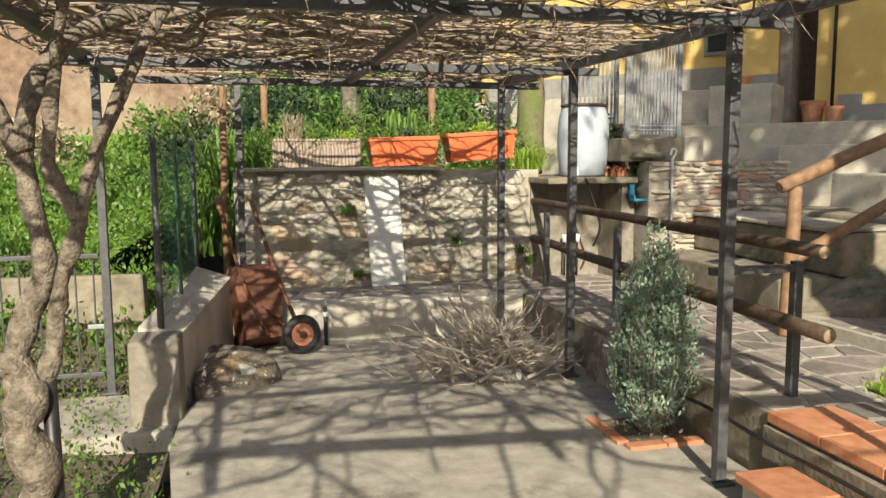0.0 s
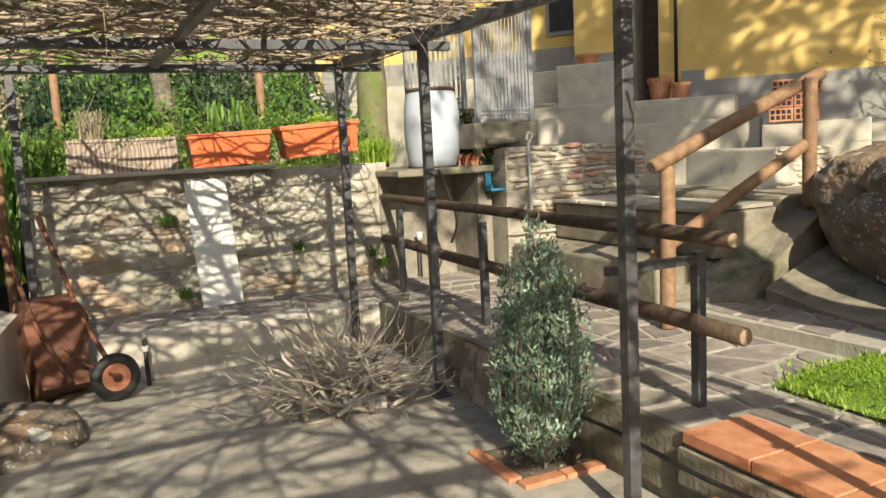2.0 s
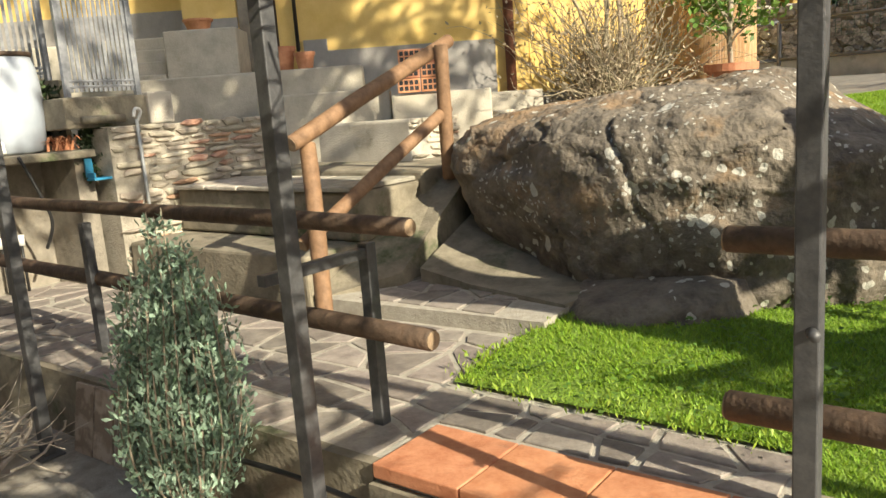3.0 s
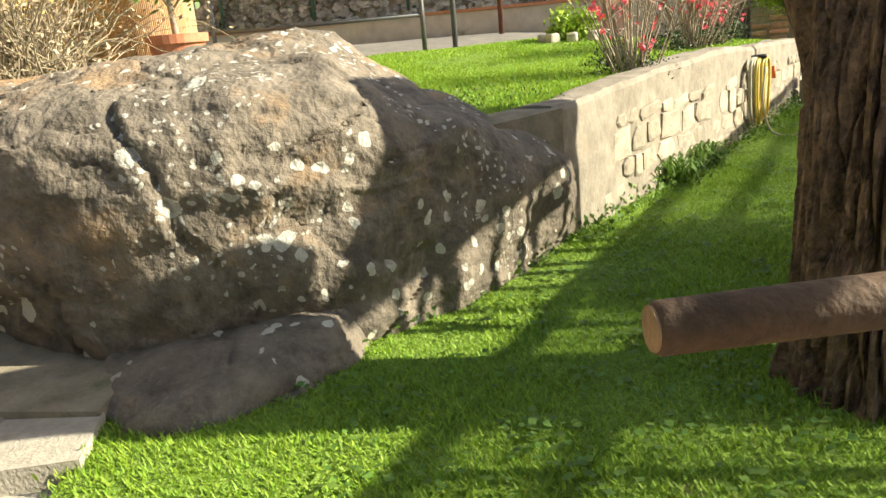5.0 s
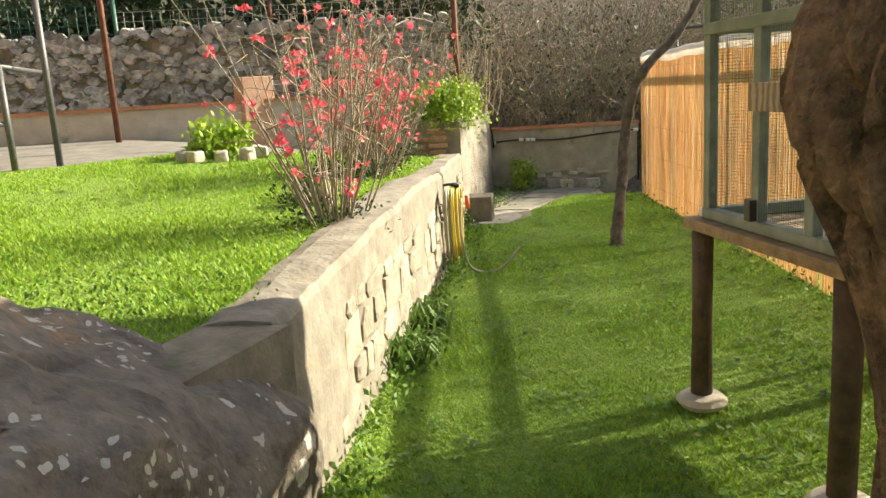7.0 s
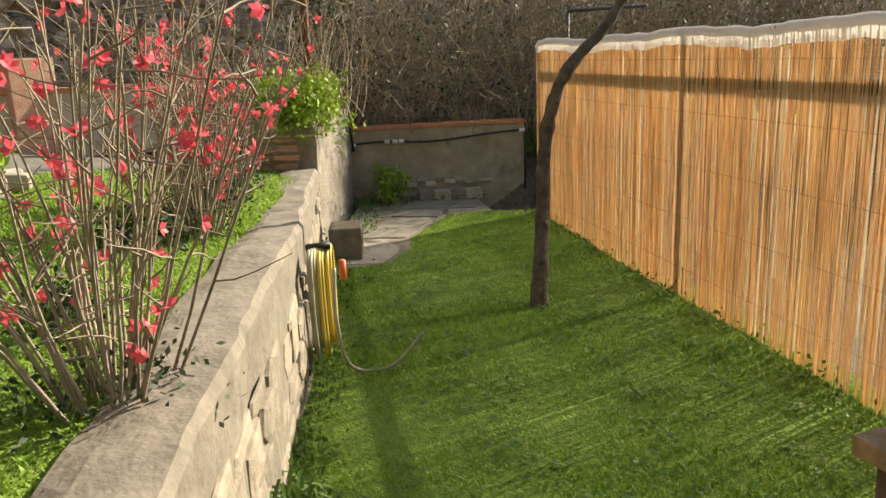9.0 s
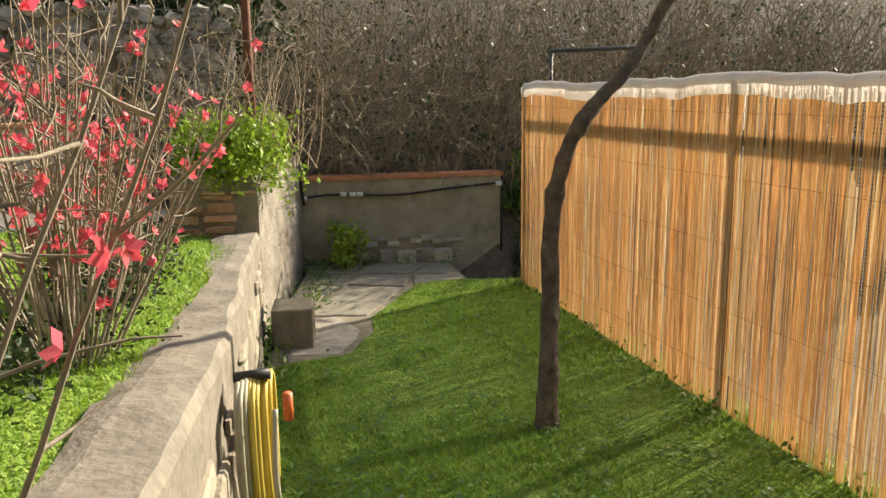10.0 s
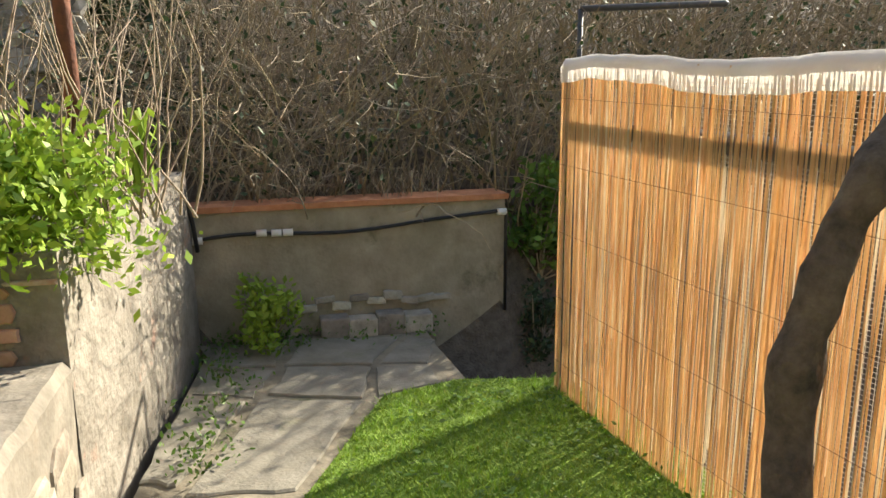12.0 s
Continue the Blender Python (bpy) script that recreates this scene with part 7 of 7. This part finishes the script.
def paving(parent, x0, x1, y0, y1, z, cell, poly=None, th=0.022, limit=300, material=None, name="paving_stone"):
    nx, ny = max(1, round((x1 - x0) / cell)), max(1, round((y1 - y0) / cell))
    P = {}
    for j in range(ny + 1):
        for i in range(nx + 1):
            jx = rnd(-.32, .32) * cell if 0 < i < nx else 0
            jy = rnd(-.32, .32) * cell if 0 < j < ny else 0
            P[i, j] = Vector((x0 + (x1 - x0) * (i + (0.35 if j % 2 and 0 < i < nx else 0)) / nx + jx, y0 + (y1 - y0) * j / ny + jy))
    count = 0
    for j in range(ny):
        for i in range(nx):
            q = [P[i, j], P[i + 1, j], P[i + 1, j + 1], P[i, j + 1]]
            pent = []
            for a, b in zip(q, q[1:] + q[:1]):
                pent += [a, (a + b) / 2]
            c = sum(q, Vector((0, 0))) / 4
            if poly and sum(inside(p.x, p.y, poly) for p in q) < 3:
                continue
            if count >= limit:
                return
            out = []
            for k, p in enumerate(pent):
                d = (p - c)
                out.append(c + d * max(0.3, 1 - rnd(0.008, 0.018) * 1.3 / d.length) * (0.93 if k % 2 == 0 else 1.0))
            hz = z + rnd(-0.004, 0.004)
            n = len(out)
            vs = [(p.x, p.y, z - th) for p in out] + [(p.x, p.y, hz - 0.004) for p in out] + [tuple(c + (p - c) * 0.96) + (hz,) for p in out]
            fs = [(a, (a + 1) % n, (a + 1) % n + n, a + n) for a in range(n)] + [(a + n, (a + 1) % n + n, (a + 1) % n + 2 * n, a + 2 * n) for a in range(n)] + [tuple(range(2 * n, 3 * n))]
            part(name, Shape().add(vs, fs), material or M_PORPHYRY, parent)
            count += 1


pb = find("path_bed")
random.seed(130)
paving(pb, 2.47, 3.16, 3.24, 6.95, PATH_Z + 0.004, 0.24)
paving(pb, 2.83, 3.16, 1.98, 3.24, PATH_Z + 0.004, 0.22)
paving(pb, 3.16, 3.86, 3.45, 6.9, PATH_Z + 0.004, 0.26)
paving(pb, -0.1, 3.75, 6.96, 7.64, PATH_Z + 0.004, 0.25)
paving(find("landing_bed"), 3.93, 5.05, 3.42, 4.9, PATH_Z + 0.088, 0.26, [(3.95, 3.40), (4.35, 3.44), (5.2, 3.62), (5.2, 5.1), (3.88, 4.84)])
random.seed(131)
def worn_slab(parent, pts, z):
    """One broken concrete slab with a ragged edge."""
    c = sum((Vector(p) for p in pts), Vector((0, 0))) / len(pts)
    ring_pts = []
    for (ax, ay), (bx, by) in zip(pts, pts[1:] + pts[:1]):
        for k in range(5):
            q = Vector((ax, ay)).lerp(Vector((bx, by)), k / 5)
            ring_pts.append(c + (q - c) * 0.975 + Vector((rnd(-.012, .012), rnd(-.012, .012))))
    n = len(ring_pts)
    vs = [(q.x, q.y, z - 0.05) for q in ring_pts] + [(q.x, q.y, z - 0.008) for q in ring_pts] + [(*(c + (q - c) * 0.975), z) for q in ring_pts]
    fs = [(k, (k + 1) % n, (k + 1) % n + n, k + n) for k in range(n)] + [(k + n, (k + 1) % n + n, (k + 1) % n + 2 * n, k + 2 * n) for k in range(n)] + [tuple(range(2 * n, 3 * n))]
    part("slab", Shape().add(vs, fs), M_SLAB, parent)


for slab_pts in ([(10.29, -3.18), (10.62, -2.90), (11.12, -3.70), (10.68, -3.99)], [(10.70, -4.01), (11.12, -3.74), (11.32, -4.05), (10.95, -4.33)], [(10.66, -4.06), (10.93, -4.36), (10.72, -4.55), (10.50, -4.40)],
                 [(11.16, -3.68), (11.44, -3.52), (11.62, -3.72), (11.36, -4.0)], [(10.98, -4.36), (11.36, -4.06), (11.60, -4.42), (11.15, -4.80)], [(10.70, -2.92), (10.85, -2.85), (11.35, -3.40), (11.14, -3.62)],
                 [(10.74, -4.58), (10.96, -4.40), (11.12, -4.84), (10.95, -4.90)], [(11.40, -4.02), (11.66, -3.76), (11.9, -4.02), (11.64, -4.38)]):
    worn_slab(find("end_paving"), slab_pts, 0.448 + rnd(-0.006, 0.008))

random.seed(133)
s = Shape()
for _ in range(150):
    x, y = rnd(10.3, 12.0), rnd(-5.0, -2.9)
    f = rnd(0, 1)
    b = Vector((10.75, -2.9)).lerp(Vector((11.95, -4.0)), f) if _ % 2 else e0.lerp(e1, f * 0.75)
    o = b + Vector((-0.05, -0.1)) if _ % 2 else b - en * 0.1
    leaves(s, [(o.x + random.gauss(0, 0.08), o.y + random.gauss(0, 0.08), 0.455)], 9, 0.05, 0.02, 0.5)
solo("paving_weeds", s, M_LEAF, "low weeds and moss in the old paving", "weeds", kind="stuff")

# tiled steps up from the patio
st1 = thing("tiled_step", None, "terracotta-tiled upper step between patio and path", "step", "tiled steps")
for k in range(4):
    y = 3.20 - 0.365 * k
    s = Shape(); s.bbox(2.43, max(y - 0.36, 1.97), 0.302, 2.80, y, 0.356, 0.006); part("tile", s, M_COTTO, st1)
st2 = thing("tiled_step", None, "terracotta-tiled lower step beside the concrete wall", "step", "tiled steps")
s = Shape(); s.box(2.13, 1.97, -0.02, 2.385, 2.95, 0.128); part("base", s, M_CONC_WALL, st2)
for k in range(3):
    y = 2.97 - 0.335 * k
    s = Shape(); s.bbox(2.10, y - 0.33, 0.13, 2.388, y, 0.175, 0.006); part("tile", s, M_COTTO, st2)
